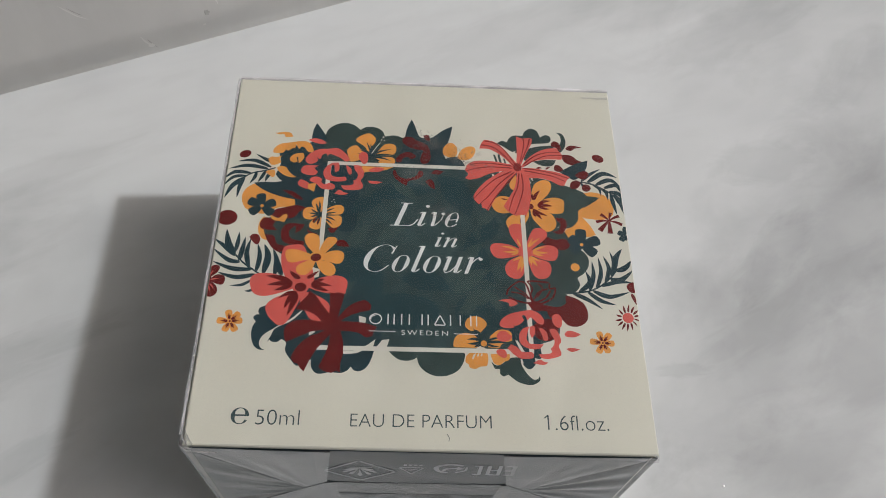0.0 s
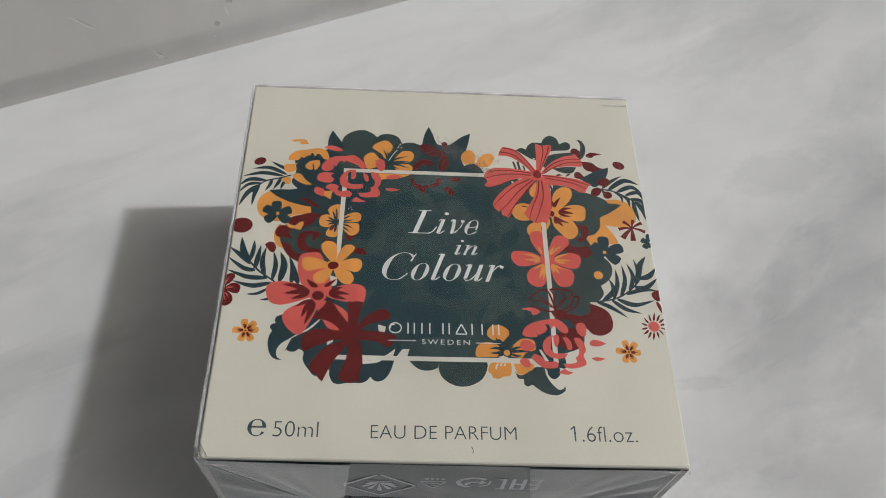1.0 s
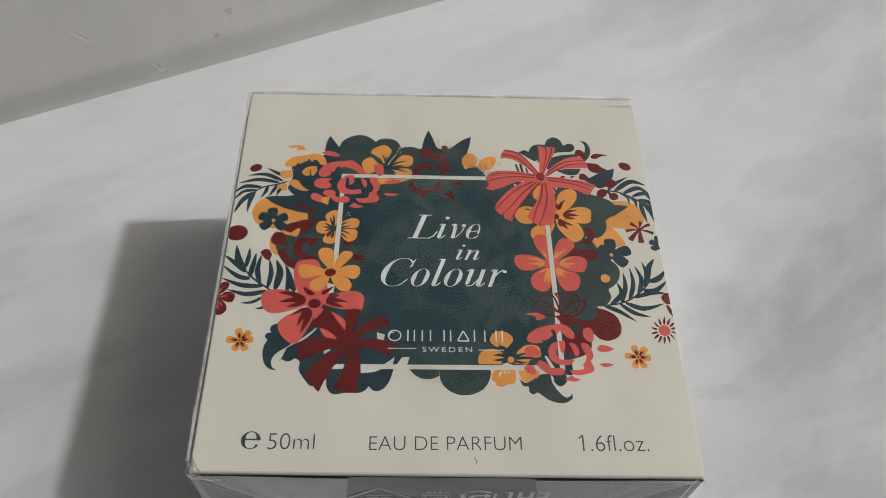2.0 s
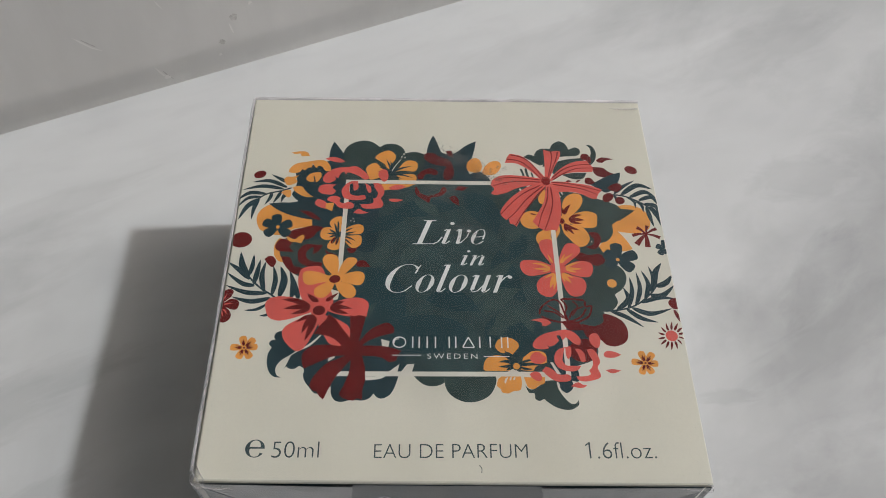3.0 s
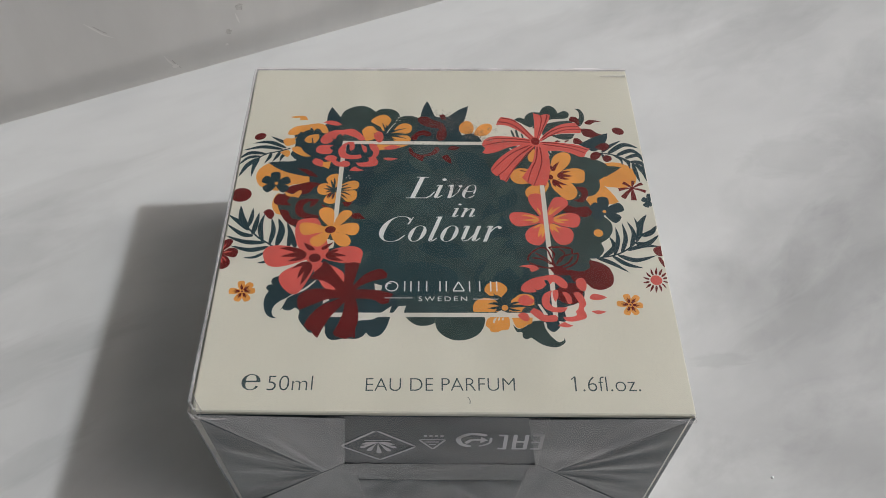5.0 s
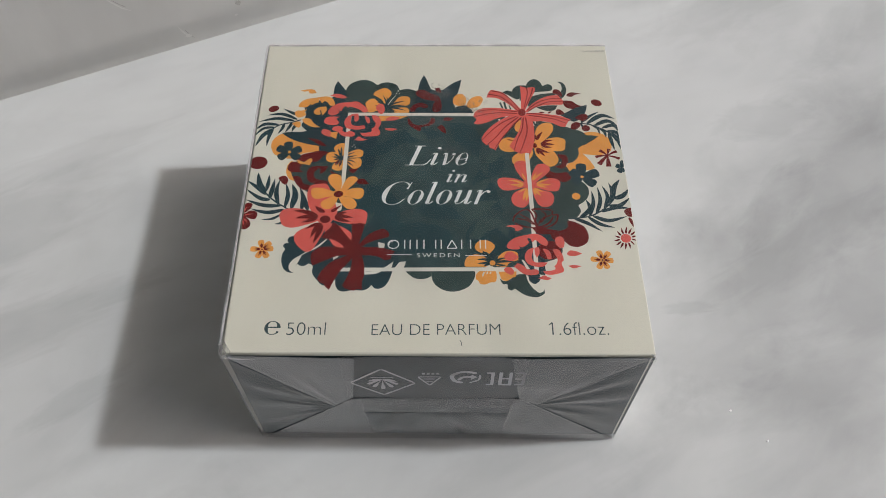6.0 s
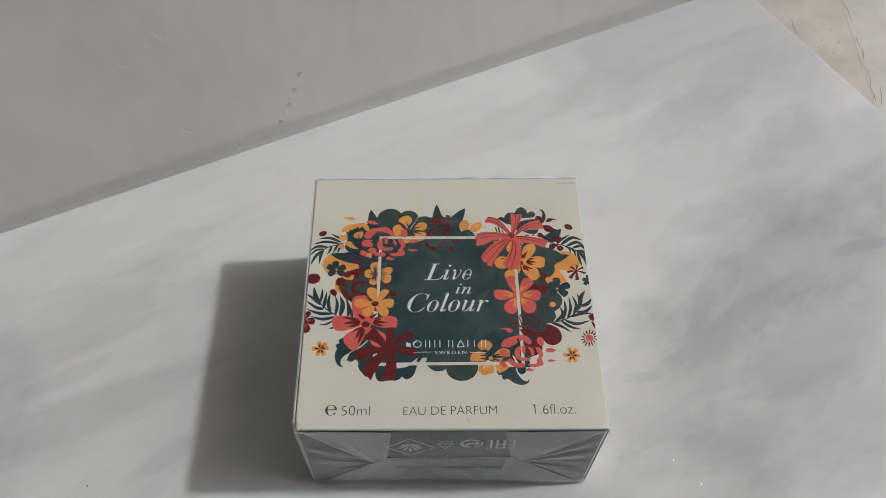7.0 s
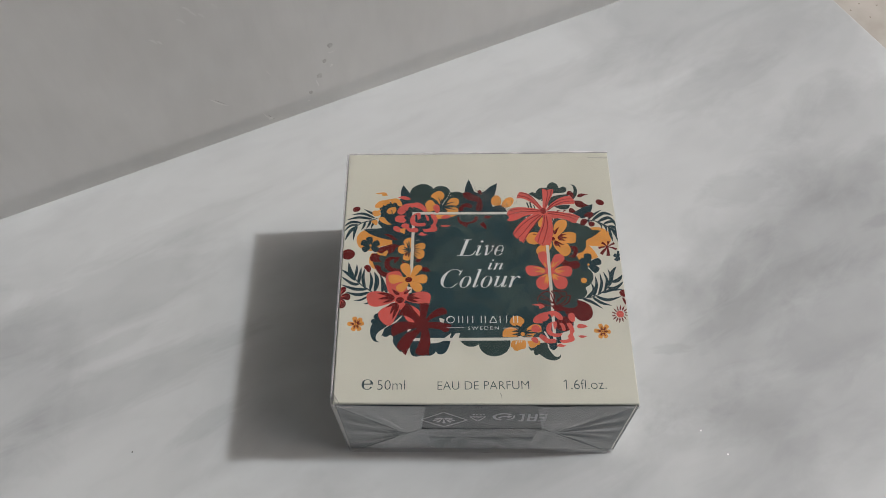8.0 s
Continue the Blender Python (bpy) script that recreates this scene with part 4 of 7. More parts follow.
motif("printed_foliage", drawn(GREEN, (-7.06, -24.33, 1), (-5.96, -25.52), (-4.74, -26.25), (-3.39, -26.36), (-2.25, -26.11), (-1.50, -25.67, 1), (-1.50, -24.34, 1)),
      drawn(GREEN, (-1.50, -24.34, 1), (-1.37, -26.33), (-0.65, -27.79), (0.68, -28.87), (2.40, -29.44), (4.40, -29.27), (6.31, -28.31), (7.37, -26.86), (7.85, -25.18), (7.68, -24.36, 1)))
motif("printed_foliage", drawn(GREEN, (12.94, -26.18, 1), (13.91, -26.99), (15.15, -26.55), (16.73, -25.38), (18.79, -25.20, 1), (18.86, -26.78), (19.84, -28.59), (21.01, -29.74), (21.90, -29.57), (22.26, -28.96, 1), (22.26, -29.96), (21.05, -30.77), (19.64, -30.84), (18.02, -30.30), (16.57, -29.20), (16.13, -28.87), (15.30, -29.23), (14.60, -28.72), (14.53, -27.75), (13.59, -27.64)),
      drawn(NAVY, (18.46, -25.01, 1), (21.51, -25.20, 1), (21.58, -26.64), (20.47, -27.66), (19.38, -27.00)))
motif("printed_foliage", drawn(NAVY, (17.14, -17.78), (19.52, -16.60), (22.53, -14.61), (24.50, -14.41), (25.45, -15.89), (25.06, -18.18), (23.43, -19.73), (22.82, -22.40), (22.90, -25.02), (21.84, -25.39), (18.22, -23.90), (17.54, -21.64), (17.00, -19.72)))
motif("printed_foliage", drawn(GREEN, (17.98, 13.54), (23.34, 16.53), (26.56, 17.05), (30.15, 13.59), (29.11, 7.81), (27.36, 2.25), (24.87, -0.01), (20.38, -0.02), (17.30, 4.05)))
motif("printed_foliage", drawn(NAVY, (-27.91, 10.83), (-25.62, 10.94), (-23.50, 8.10), (-25.96, 5.76), (-30.41, 5.06), (-32.30, 5.98), (-28.43, 8.08), (-27.86, 8.51, 1)))
# tone-on-tone leaves across the middle
motif("printed_shade", oval(-15.10, -9.48, 6.65, 8.21, 0, DEEP))
motif("printed_shade", oval(-5.37, -15.80, 8.40, 4.04, 0, DEEP))
motif("printed_shade", oval(11.48, -15.81, 5.49, 4.77, 0, DEEP))
motif("printed_shade", strip(-12.34, 11.42, 2.53, 13.52, 4.36, 1.16, DEEP))
motif("printed_shade", strip(2.61, 17.38, 9.50, 6.80, 5.95, 1.29, DEEP))
motif("printed_shade", strip(9.80, 3.07, 14.56, -9.09, 5.08, -1.38, DEEP))
motif("printed_shade", strip(-15.86, 7.42, -9.08, 10.57, 3.62, 0.83, DEEP))
motif("printed_shade", strip(-4.90, -8.48, 5.30, -10.96, 4.95, 1.11, DEEP))
motif("printed_shade", strip(14.48, 7.52, 11.26, 0.63, 3.57, 0.71, DEEP))
motif("printed_shade", strip(6.13, -11.70, 13.66, -5.92, 3.61, 0.96, LEAF))
motif("printed_shade", strip(4.27, -9.10, 8.03, -1.51, 2.97, -0.69, LEAF))
motif("printed_shade", strip(7.96, -14.13, 14.93, -11.69, 3.62, 0.72, LEAF))
motif("printed_shade", strip(-9.99, 0.59, -3.86, 3.85, 2.90, 0.66, LEAF))
motif("printed_shade", strip(7.68, -4.90, 12.71, 0.64, 2.69, 0.61, LEAF))
motif("printed_shade", strip(-16.60, -0.76, -12.57, 4.65, 3.21, -0.74, LEAF))
motif("printed_shade", strip(-7.42, 15.39, -2.15, 11.03, 2.76, 0.55, LEAF))
motif("printed_shade", strip(11.46, 4.72, 15.72, 8.94, 2.61, 0.52, LEAF))
motif("printed_shade", strip(6.73, -15.80, 10.58, -12.80, 2.55, -0.46, LEAF))
motif("printed_shade", strip(12.82, -10.96, 15.18, -15.81, 2.22, 0.44, LEAF))
motif("printed_shade", strip(-18.02, -14.60, -14.04, -9.11, 2.27, 0.45, LEAF))
# pale gaps and slivers
motif("printed_sliver", stroke(PALE, 0.42, "leaf", (-24.30, -16.10), (-25.32, -17.24), (-26.60, -18.40), (-28.55, -19.55), (-30.62, -21.00)))
motif("printed_sliver", drawn(PALE, (-22.63, -20.71, 1), (-21.45, -19.98, 1), (-21.50, -20.78, 1), (-22.60, -21.54, 1)))
motif("printed_sliver", drawn(PALE, (-13.13, -16.93, 1), (-11.58, -17.41, 1), (-11.78, -18.65, 1), (-12.93, -18.38, 1)))
motif("printed_sliver", drawn(PALE, (-22.35, -26.65, 1), (-21.79, -26.50, 1), (-22.13, -27.30, 1)))
motif("printed_sliver", drawn(PALE, (-12.08, -23.88, 1), (-10.49, -22.69), (-9.62, -21.94, 1), (-10.11, -23.88, 1)),
      drawn(PALE, (-9.57, -23.88, 1), (-8.32, -22.09, 1), (-6.92, -21.94, 1), (-7.47, -23.89, 1)))
motif("printed_sliver", drawn(PALE, (-36.18, 14.67, 1), (-35.86, 15.95, 1), (-35.39, 15.96, 1), (-35.48, 14.68, 1)),
      drawn(PALE, (-34.26, 14.78, 1), (-33.99, 15.96, 1), (-33.43, 15.77, 1), (-33.56, 14.78, 1)),
      drawn(PALE, (-32.26, 14.98, 1), (-32.17, 15.68, 1), (-31.35, 15.19, 1), (-31.48, 14.89, 1)))
motif("printed_sliver", stroke(PALE, 0.50, "leaf", (19.15, 24.31), (19.76, 24.85), (20.37, 25.38)),
      stroke(PALE, 0.48, "leaf", (23.74, 26.57), (25.51, 27.12), (28.62, 27.79)),
      stroke(PALE, 0.45, "leaf", (14.76, 18.71), (15.05, 18.20), (15.25, 17.70)),
      drawn(PALE, (16.32, 19.43, 1), (17.06, 19.74, 1), (16.62, 17.91, 1), (16.31, 18.11, 1)),
      drawn(PALE, (23.27, 18.04, 1), (23.78, 17.94, 1), (23.70, 17.03, 1)))
motif("printed_sliver", stroke(PALE, 0.62, "leaf", (31.72, -7.23), (32.24, -8.24), (32.24, -9.91), (31.58, -10.58)))
# fronds
motif("printed_frond", stroke(NAVY, 0.33, "round", (-32.89, 18.57), (-35.34, 17.65), (-37.80, 16.94), (-39.47, 15.64), (-40.69, 13.68)),
      stroke(NAVY, 0.84, "leaf", (-33.78, 19.98), (-35.29, 20.79), (-37.54, 22.11)),
      stroke(NAVY, 0.95, "leaf", (-33.96, 18.66), (-37.61, 20.36), (-41.27, 19.99)),
      stroke(NAVY, 0.95, "leaf", (-34.62, 18.25), (-39.02, 18.94), (-43.11, 17.91)),
      stroke(NAVY, 0.95, "leaf", (-38.19, 16.94), (-41.53, 17.12), (-43.69, 15.33)),
      stroke(NAVY, 0.78, "leaf", (-39.07, 16.14), (-41.73, 15.73), (-43.65, 13.37)),
      stroke(NAVY, 1.12, "leaf", (-39.47, 15.64), (-41.64, 13.53), (-43.06, 10.20)),
      stroke(NAVY, 0.90, "leaf", (-39.39, 15.64), (-40.17, 13.19), (-40.41, 10.31)),
      stroke(NAVY, 0.78, "leaf", (-36.94, 17.24), (-37.23, 15.75), (-38.12, 14.08)),
      stroke(NAVY, 0.78, "leaf", (-35.03, 17.65), (-35.58, 16.25), (-36.47, 14.48)),
      stroke(NAVY, 0.84, "leaf", (-33.36, 17.36), (-34.41, 16.26), (-34.86, 14.68)))
motif("printed_frond", stroke(NAVY, 0.36, "round", (-32.94, -8.62), (-34.59, -7.37), (-36.86, -5.77), (-38.81, -3.80), (-39.46, -2.98)),
      stroke(NAVY, 1.51, "leaf", (-39.14, -3.72), (-40.65, -1.11), (-41.38, 2.35)),
      stroke(NAVY, 0.90, "leaf", (-39.09, -3.03), (-38.75, -0.58), (-38.75, 1.73)),
      stroke(NAVY, 1.06, "leaf", (-38.03, -5.09), (-37.65, -2.33), (-37.35, 0.57)),
      stroke(NAVY, 1.06, "leaf", (-35.87, -6.78), (-36.67, -3.20), (-36.20, 0.22)),
      stroke(NAVY, 1.01, "leaf", (-34.35, -7.54), (-33.96, -4.05), (-34.68, -0.84)),
      stroke(NAVY, 1.46, "leaf", (-32.88, -7.87), (-32.29, -4.05), (-33.27, -1.01)),
      stroke(NAVY, 1.12, "leaf", (-30.55, -8.28), (-30.46, -4.91), (-31.40, -2.06)),
      stroke(NAVY, 1.23, "leaf", (-29.12, -8.28), (-30.09, -5.76), (-30.45, -3.62)),
      stroke(NAVY, 1.06, "leaf", (-38.96, -3.98), (-41.05, -1.99), (-43.67, 0.03)),
      stroke(NAVY, 1.01, "leaf", (-37.84, -5.43), (-40.28, -4.92), (-43.78, -2.25)),
      stroke(NAVY, 1.06, "leaf", (-35.33, -7.12), (-39.29, -6.95), (-43.39, -5.35)),
      stroke(NAVY, 1.06, "leaf", (-34.49, -8.20), (-38.14, -8.95), (-42.02, -7.88)),
      stroke(NAVY, 0.67, "leaf", (-35.04, -9.53), (-36.85, -10.68), (-39.15, -10.89)),
      stroke(NAVY, 0.62, "leaf", (-33.96, -11.25), (-34.94, -11.91), (-36.18, -12.07)))
motif("printed_frond", stroke(NAVY, 0.36, "round", (34.15, 17.29), (36.88, 16.80), (39.55, 15.41), (41.39, 13.93), (42.54, 11.68)),
      stroke(NAVY, 0.84, "leaf", (34.66, 17.49), (36.75, 19.43), (39.31, 21.04)),
      stroke(NAVY, 1.23, "leaf", (36.06, 17.19), (39.69, 19.75), (42.88, 18.75)),
      stroke(NAVY, 1.12, "leaf", (37.85, 16.60), (41.05, 18.03), (43.36, 16.43)),
      stroke(NAVY, 1.01, "leaf", (39.61, 15.81), (42.43, 16.62), (43.57, 14.24)),
      stroke(NAVY, 1.06, "leaf", (40.65, 14.82), (43.04, 14.14), (43.48, 11.20)),
      stroke(NAVY, 1.06, "leaf", (41.41, 14.03), (42.61, 12.66), (43.46, 8.61)),
      stroke(NAVY, 0.62, "leaf", (34.53, 17.09), (35.04, 16.09), (35.20, 15.49)),
      stroke(NAVY, 0.67, "leaf", (37.11, 16.70), (38.53, 15.50), (38.68, 13.72)),
      stroke(NAVY, 0.84, "leaf", (38.96, 15.70), (39.99, 14.62), (40.17, 12.65)),
      stroke(NAVY, 0.95, "leaf", (40.96, 14.22), (41.29, 11.68), (41.79, 8.89)))
motif("printed_frond", stroke(NAVY, 0.33, "round", (28.87, -10.91), (33.05, -10.41), (36.13, -9.08), (38.83, -6.71), (40.33, -4.64)),
      stroke(NAVY, 1.12, "leaf", (31.65, -10.58), (34.07, -8.24), (33.41, -5.52)),
      stroke(NAVY, 0.95, "leaf", (33.88, -10.16), (35.03, -6.54), (34.98, -3.17)),
      stroke(NAVY, 0.95, "leaf", (35.41, -9.58), (36.67, -5.86), (36.41, -2.03)),
      stroke(NAVY, 0.95, "leaf", (37.34, -8.32), (38.45, -4.82), (37.50, -1.67)),
      stroke(NAVY, 0.84, "leaf", (38.77, -6.62), (39.61, -3.52), (39.05, -0.61)),
      stroke(NAVY, 1.34, "leaf", (39.54, -5.42), (40.17, -2.29), (41.75, 0.11)),
      stroke(NAVY, 1.23, "leaf", (40.00, -5.34), (41.99, -4.47), (43.57, -2.55)),
      stroke(NAVY, 1.23, "leaf", (38.52, -7.30), (40.78, -7.39), (43.60, -4.99)),
      stroke(NAVY, 0.95, "leaf", (36.58, -8.99), (39.96, -7.90), (43.16, -8.06)),
      stroke(NAVY, 1.06, "leaf", (34.60, -10.16), (37.96, -11.40), (42.21, -10.24)),
      stroke(NAVY, 0.95, "leaf", (33.48, -10.41), (36.02, -12.39), (39.11, -13.29)),
      stroke(NAVY, 0.95, "leaf", (30.32, -10.83), (33.18, -12.14), (36.23, -14.34)))
# buds, dots and drops
motif("printed_dot", oval(-41.74, 5.26, 2.13, 1.87, 6, MAROON))
motif("printed_dot", oval(-39.91, 22.09, 1.31, 0.98, 24, MAROON))
motif("printed_dot", oval(39.07, 23.96, 1.39, 1.05, -28, MAROON))
motif("printed_dot", drawn(MAROON, (-36.62, 0.66, 1), (-35.82, 1.38), (-34.84, 1.20), (-34.27, 0.05), (-34.73, -1.10), (-35.49, -0.84)))
motif("printed_dot", oval(31.34, -4.66, 0.96, 0.95, 30, YELLOW))
motif("printed_bud", drawn(YELLOW, (3.82, 24.01), (3.94, 25.60), (5.03, 26.88), (6.25, 26.84), (7.02, 25.40), (6.80, 23.51), (5.73, 22.98), (4.53, 23.18)))
motif("printed_bud", drawn(YELLOW, (7.10, 22.88), (7.73, 24.77), (9.07, 26.00), (10.55, 26.17), (11.19, 25.11), (10.59, 23.42), (9.50, 22.48), (8.12, 22.26)))
motif("printed_petal", drawn(MAROON, (28.57, 27.68), (29.19, 28.49), (30.23, 28.23), (30.79, 26.94), (30.55, 25.87), (29.65, 26.61), (28.78, 26.93)),
      drawn(MAROON, (31.87, 26.62, 1), (32.95, 27.44), (34.34, 27.34), (35.69, 26.97, 1), (34.09, 26.64), (33.19, 25.99), (32.22, 26.09)))
motif("printed_petal", drawn(MAROON, (30.84, 24.75, 1), (33.02, 24.56), (34.19, 23.46), (35.50, 22.84, 1), (34.06, 22.41), (33.11, 21.88), (31.55, 22.40), (30.94, 23.44)),
      drawn(MAROON, (28.78, 20.72), (29.13, 21.71), (30.09, 21.66), (31.00, 20.43, 1), (30.15, 19.96), (29.11, 20.06)),
      stroke(MAROON, 0.50, "leaf", (24.74, 20.50), (25.41, 20.86), (26.04, 20.71)),
      stroke(MAROON, 0.45, "leaf", (26.91, 20.51), (27.43, 20.92), (27.93, 21.03)))
motif("printed_leaf", drawn(NAVY, (36.66, 23.31, 1), (36.17, 21.18), (34.85, 19.01), (33.02, 17.79), (31.46, 18.79), (29.97, 19.86, 1), (31.89, 21.15), (34.06, 22.41)))
motif("printed_petal", drawn(MAROON, (33.33, 19.01, 1), (34.58, 20.03), (36.13, 20.25), (36.47, 19.12), (35.37, 18.05), (34.28, 18.30)),
      drawn(MAROON, (32.04, 16.27), (32.56, 17.28), (33.80, 17.69), (34.45, 16.78), (33.53, 15.48), (32.25, 15.38)),
      drawn(MAROON, (34.63, 15.98, 1), (35.51, 16.69), (36.49, 16.29), (36.56, 15.30), (35.61, 14.70), (34.83, 15.09)))
motif("printed_petal", drawn(MAROON, (43.26, -7.89), (42.00, -8.40), (41.72, -9.24), (42.48, -10.33), (43.86, -10.33, 1), (43.86, -8.65)),
      stroke(NAVY, 0.45, "leaf", (43.79, -10.74), (43.83, -11.98), (43.94, -13.61)))
motif("printed_petal", drawn(MAROON, (28.80, -11.49), (30.69, -11.94), (32.39, -13.20), (33.03, -15.30), (32.48, -17.28), (30.58, -18.34), (28.69, -18.06), (27.43, -16.81), (25.18, -16.41), (24.48, -13.61, 1), (26.85, -14.09), (28.60, -13.20)))
motif("printed_petal", drawn(MAROON, (21.45, -18.56), (23.71, -17.00), (25.54, -17.00), (26.68, -18.76), (26.12, -20.58), (24.63, -21.57), (22.85, -21.34), (21.81, -20.34)))
# yellow rose
motif("printed_rose", drawn(YELLOW, (-33.95, 22.75, 1), (-33.79, 23.89), (-32.47, 25.16), (-30.19, 25.70), (-27.41, 26.19), (-25.91, 25.52), (-25.15, 23.94), (-25.20, 23.06, 1), (-26.29, 23.21), (-27.01, 24.25), (-27.76, 24.56), (-28.27, 23.87, 1), (-28.72, 24.55), (-29.10, 25.18), (-29.17, 24.13, 1), (-30.03, 23.92), (-30.62, 23.34), (-31.21, 23.65, 1), (-31.76, 22.76), (-33.09, 22.55)),
      drawn(YELLOW, (-30.17, 21.02), (-29.48, 22.26), (-28.33, 22.73), (-27.22, 22.84, 1), (-27.00, 21.55), (-27.72, 20.21), (-28.08, 20.21), (-28.36, 21.64, 1), (-28.67, 21.54), (-28.41, 20.41), (-29.30, 20.15)),
      drawn(YELLOW, (-34.73, 20.69), (-34.18, 21.51), (-32.99, 21.52), (-31.76, 21.93, 1), (-32.31, 21.01), (-31.91, 20.19), (-32.79, 19.48), (-33.95, 19.32)),
      drawn(YELLOW, (-32.71, 18.67, 1), (-31.72, 19.08), (-30.67, 18.78), (-30.21, 17.98), (-29.33, 16.98), (-28.21, 16.19, 1), (-29.73, 16.13), (-31.36, 16.92), (-32.39, 17.86)),
      drawn(YELLOW, (-35.07, 17.30, 1), (-34.20, 17.91), (-33.13, 17.86), (-32.92, 16.56), (-33.41, 15.97), (-34.21, 16.56)))
motif("printed_petal", drawn(YELLOW, (-33.94, 28.23, 1), (-32.07, 28.57), (-30.59, 28.42), (-29.89, 27.30, 1), (-31.53, 27.18), (-31.93, 27.92), (-33.01, 27.81)))
# maroon roses
motif("printed_rose", drawn(MAROON, (-32.62, 6.11, 1), (-31.87, 7.60), (-29.96, 8.27), (-27.73, 8.84), (-25.26, 8.28, 1), (-26.77, 7.34), (-27.43, 6.22), (-28.57, 5.48), (-30.45, 5.47)),
      drawn(YELLOW, (-32.94, 6.30, 1), (-31.20, 5.47), (-30.36, 6.12), (-29.58, 6.59), (-29.25, 5.94), (-29.82, 4.42, 1), (-30.75, 4.74), (-32.28, 5.01)),
      drawn(MAROON, (-34.84, 3.81), (-34.25, 5.23), (-33.08, 5.51), (-31.48, 4.55, 1), (-32.06, 3.64), (-31.05, 2.42, 1), (-33.14, 2.51), (-34.35, 2.77)),
      drawn(MAROON, (-33.45, 1.34, 1), (-31.65, 1.03), (-30.88, -0.74), (-29.81, -1.18), (-28.46, -1.44, 1), (-29.32, -2.40), (-30.38, -2.80), (-31.81, -1.71), (-32.85, -0.13)),
      drawn(MAROON, (-26.51, 4.16, 1), (-28.83, 4.20), (-30.06, 3.01), (-30.15, 1.21), (-29.53, -0.21), (-27.61, -1.09), (-25.19, -1.04, 1), (-25.27, -0.11, 1), (-27.36, 0.24), (-28.39, 1.04), (-28.53, 2.47), (-27.28, 3.56), (-27.24, 1.85, 1), (-26.09, 2.75), (-25.39, 4.16, 1)))
motif("printed_petal", drawn(MAROON, (-30.91, 12.65, 1), (-28.81, 12.42), (-27.09, 11.22), (-26.17, 10.17, 1), (-27.88, 10.59), (-29.28, 11.59)))
motif("printed_petal", drawn(MAROON, (-20.61, 3.31, 1), (-20.10, 2.31), (-19.21, 2.31), (-18.25, 3.95, 1)),
      drawn(MAROON, (-18.65, 0.26, 1), (-17.03, 0.44), (-15.74, -1.07, 1), (-17.32, -1.11), (-18.44, -0.81)),
      drawn(MAROON, (-24.93, 3.11, 1), (-24.20, 2.39), (-22.22, 1.68, 1), (-23.42, 1.85), (-24.56, 2.12)))
motif("printed_rose", drawn(MAROON, (-5.41, 27.46), (-4.76, 28.32), (-3.13, 28.22), (-1.82, 27.27), (0.21, 26.21), (0.95, 24.00), (0.89, 21.91), (-0.33, 20.87), (-1.20, 21.49), (-1.11, 23.30), (-0.62, 24.51), (-1.91, 24.82), (-3.61, 25.34), (-4.95, 26.34)),
      drawn(MAROON, (-6.77, 22.18, 1), (-5.54, 23.54), (-3.93, 24.07), (-2.48, 23.30), (-2.48, 22.46), (-3.52, 22.20), (-4.01, 22.61), (-5.13, 22.29), (-5.56, 21.15, 1), (-6.55, 21.15)),
      drawn(MAROON, (-7.32, 18.59, 1), (-6.84, 18.90), (-6.04, 17.39), (-4.69, 16.70), (-3.51, 16.90), (-2.25, 17.51), (-1.45, 18.93), (-0.66, 18.63), (-0.75, 17.62), (-1.94, 16.61), (-3.82, 16.10), (-4.29, 14.86), (-5.47, 15.60), (-6.90, 16.89)),
      drawn(MAROON, (1.16, 18.33, 1), (2.04, 19.25), (3.91, 18.96, 1), (2.82, 18.09)),
      drawn(MAROON, (-0.13, 16.12, 1), (1.02, 16.73), (1.83, 15.63), (2.00, 14.06, 1), (0.80, 14.84)),
      drawn(MAROON, (-0.58, 28.89, 1), (0.56, 29.01), (0.95, 27.18, 1), (-0.19, 27.71)))
motif("printed_rose", drawn(MAROON, (28.05, 7.61, 1), (30.02, 7.34), (30.45, 5.75), (29.86, 4.26), (28.81, 3.34), (27.13, 3.98, 1), (28.55, 4.45), (29.07, 5.74), (28.42, 6.77)),
      drawn(MAROON, (24.73, 1.25, 1), (25.41, 2.79), (27.52, 1.97), (29.89, 2.25), (30.84, 0.36, 1), (29.11, -0.58), (27.30, -0.05), (25.77, 0.35)))
# coral roses and the small flowers beside them
motif("printed_petal", drawn(CORAL, (-26.51, 26.52, 1), (-25.05, 27.06), (-23.41, 26.70), (-22.22, 25.80, 1), (-23.33, 25.48), (-24.96, 25.84)))
motif("printed_petal", drawn(YELLOW, (-14.32, 19.78, 1), (-11.06, 19.69), (-7.17, 19.71, 1), (-9.06, 18.84), (-11.74, 18.37), (-13.70, 18.01, 1)),
      drawn(CORAL, (-12.70, 18.77, 1), (-11.06, 19.54), (-9.07, 19.19, 1), (-10.16, 18.38), (-12.13, 18.22)))
motif("printed_petal", drawn(CORAL, (-12.68, 15.77, 1), (-11.11, 15.82), (-9.54, 15.53, 1), (-10.94, 15.03), (-12.31, 15.22)))
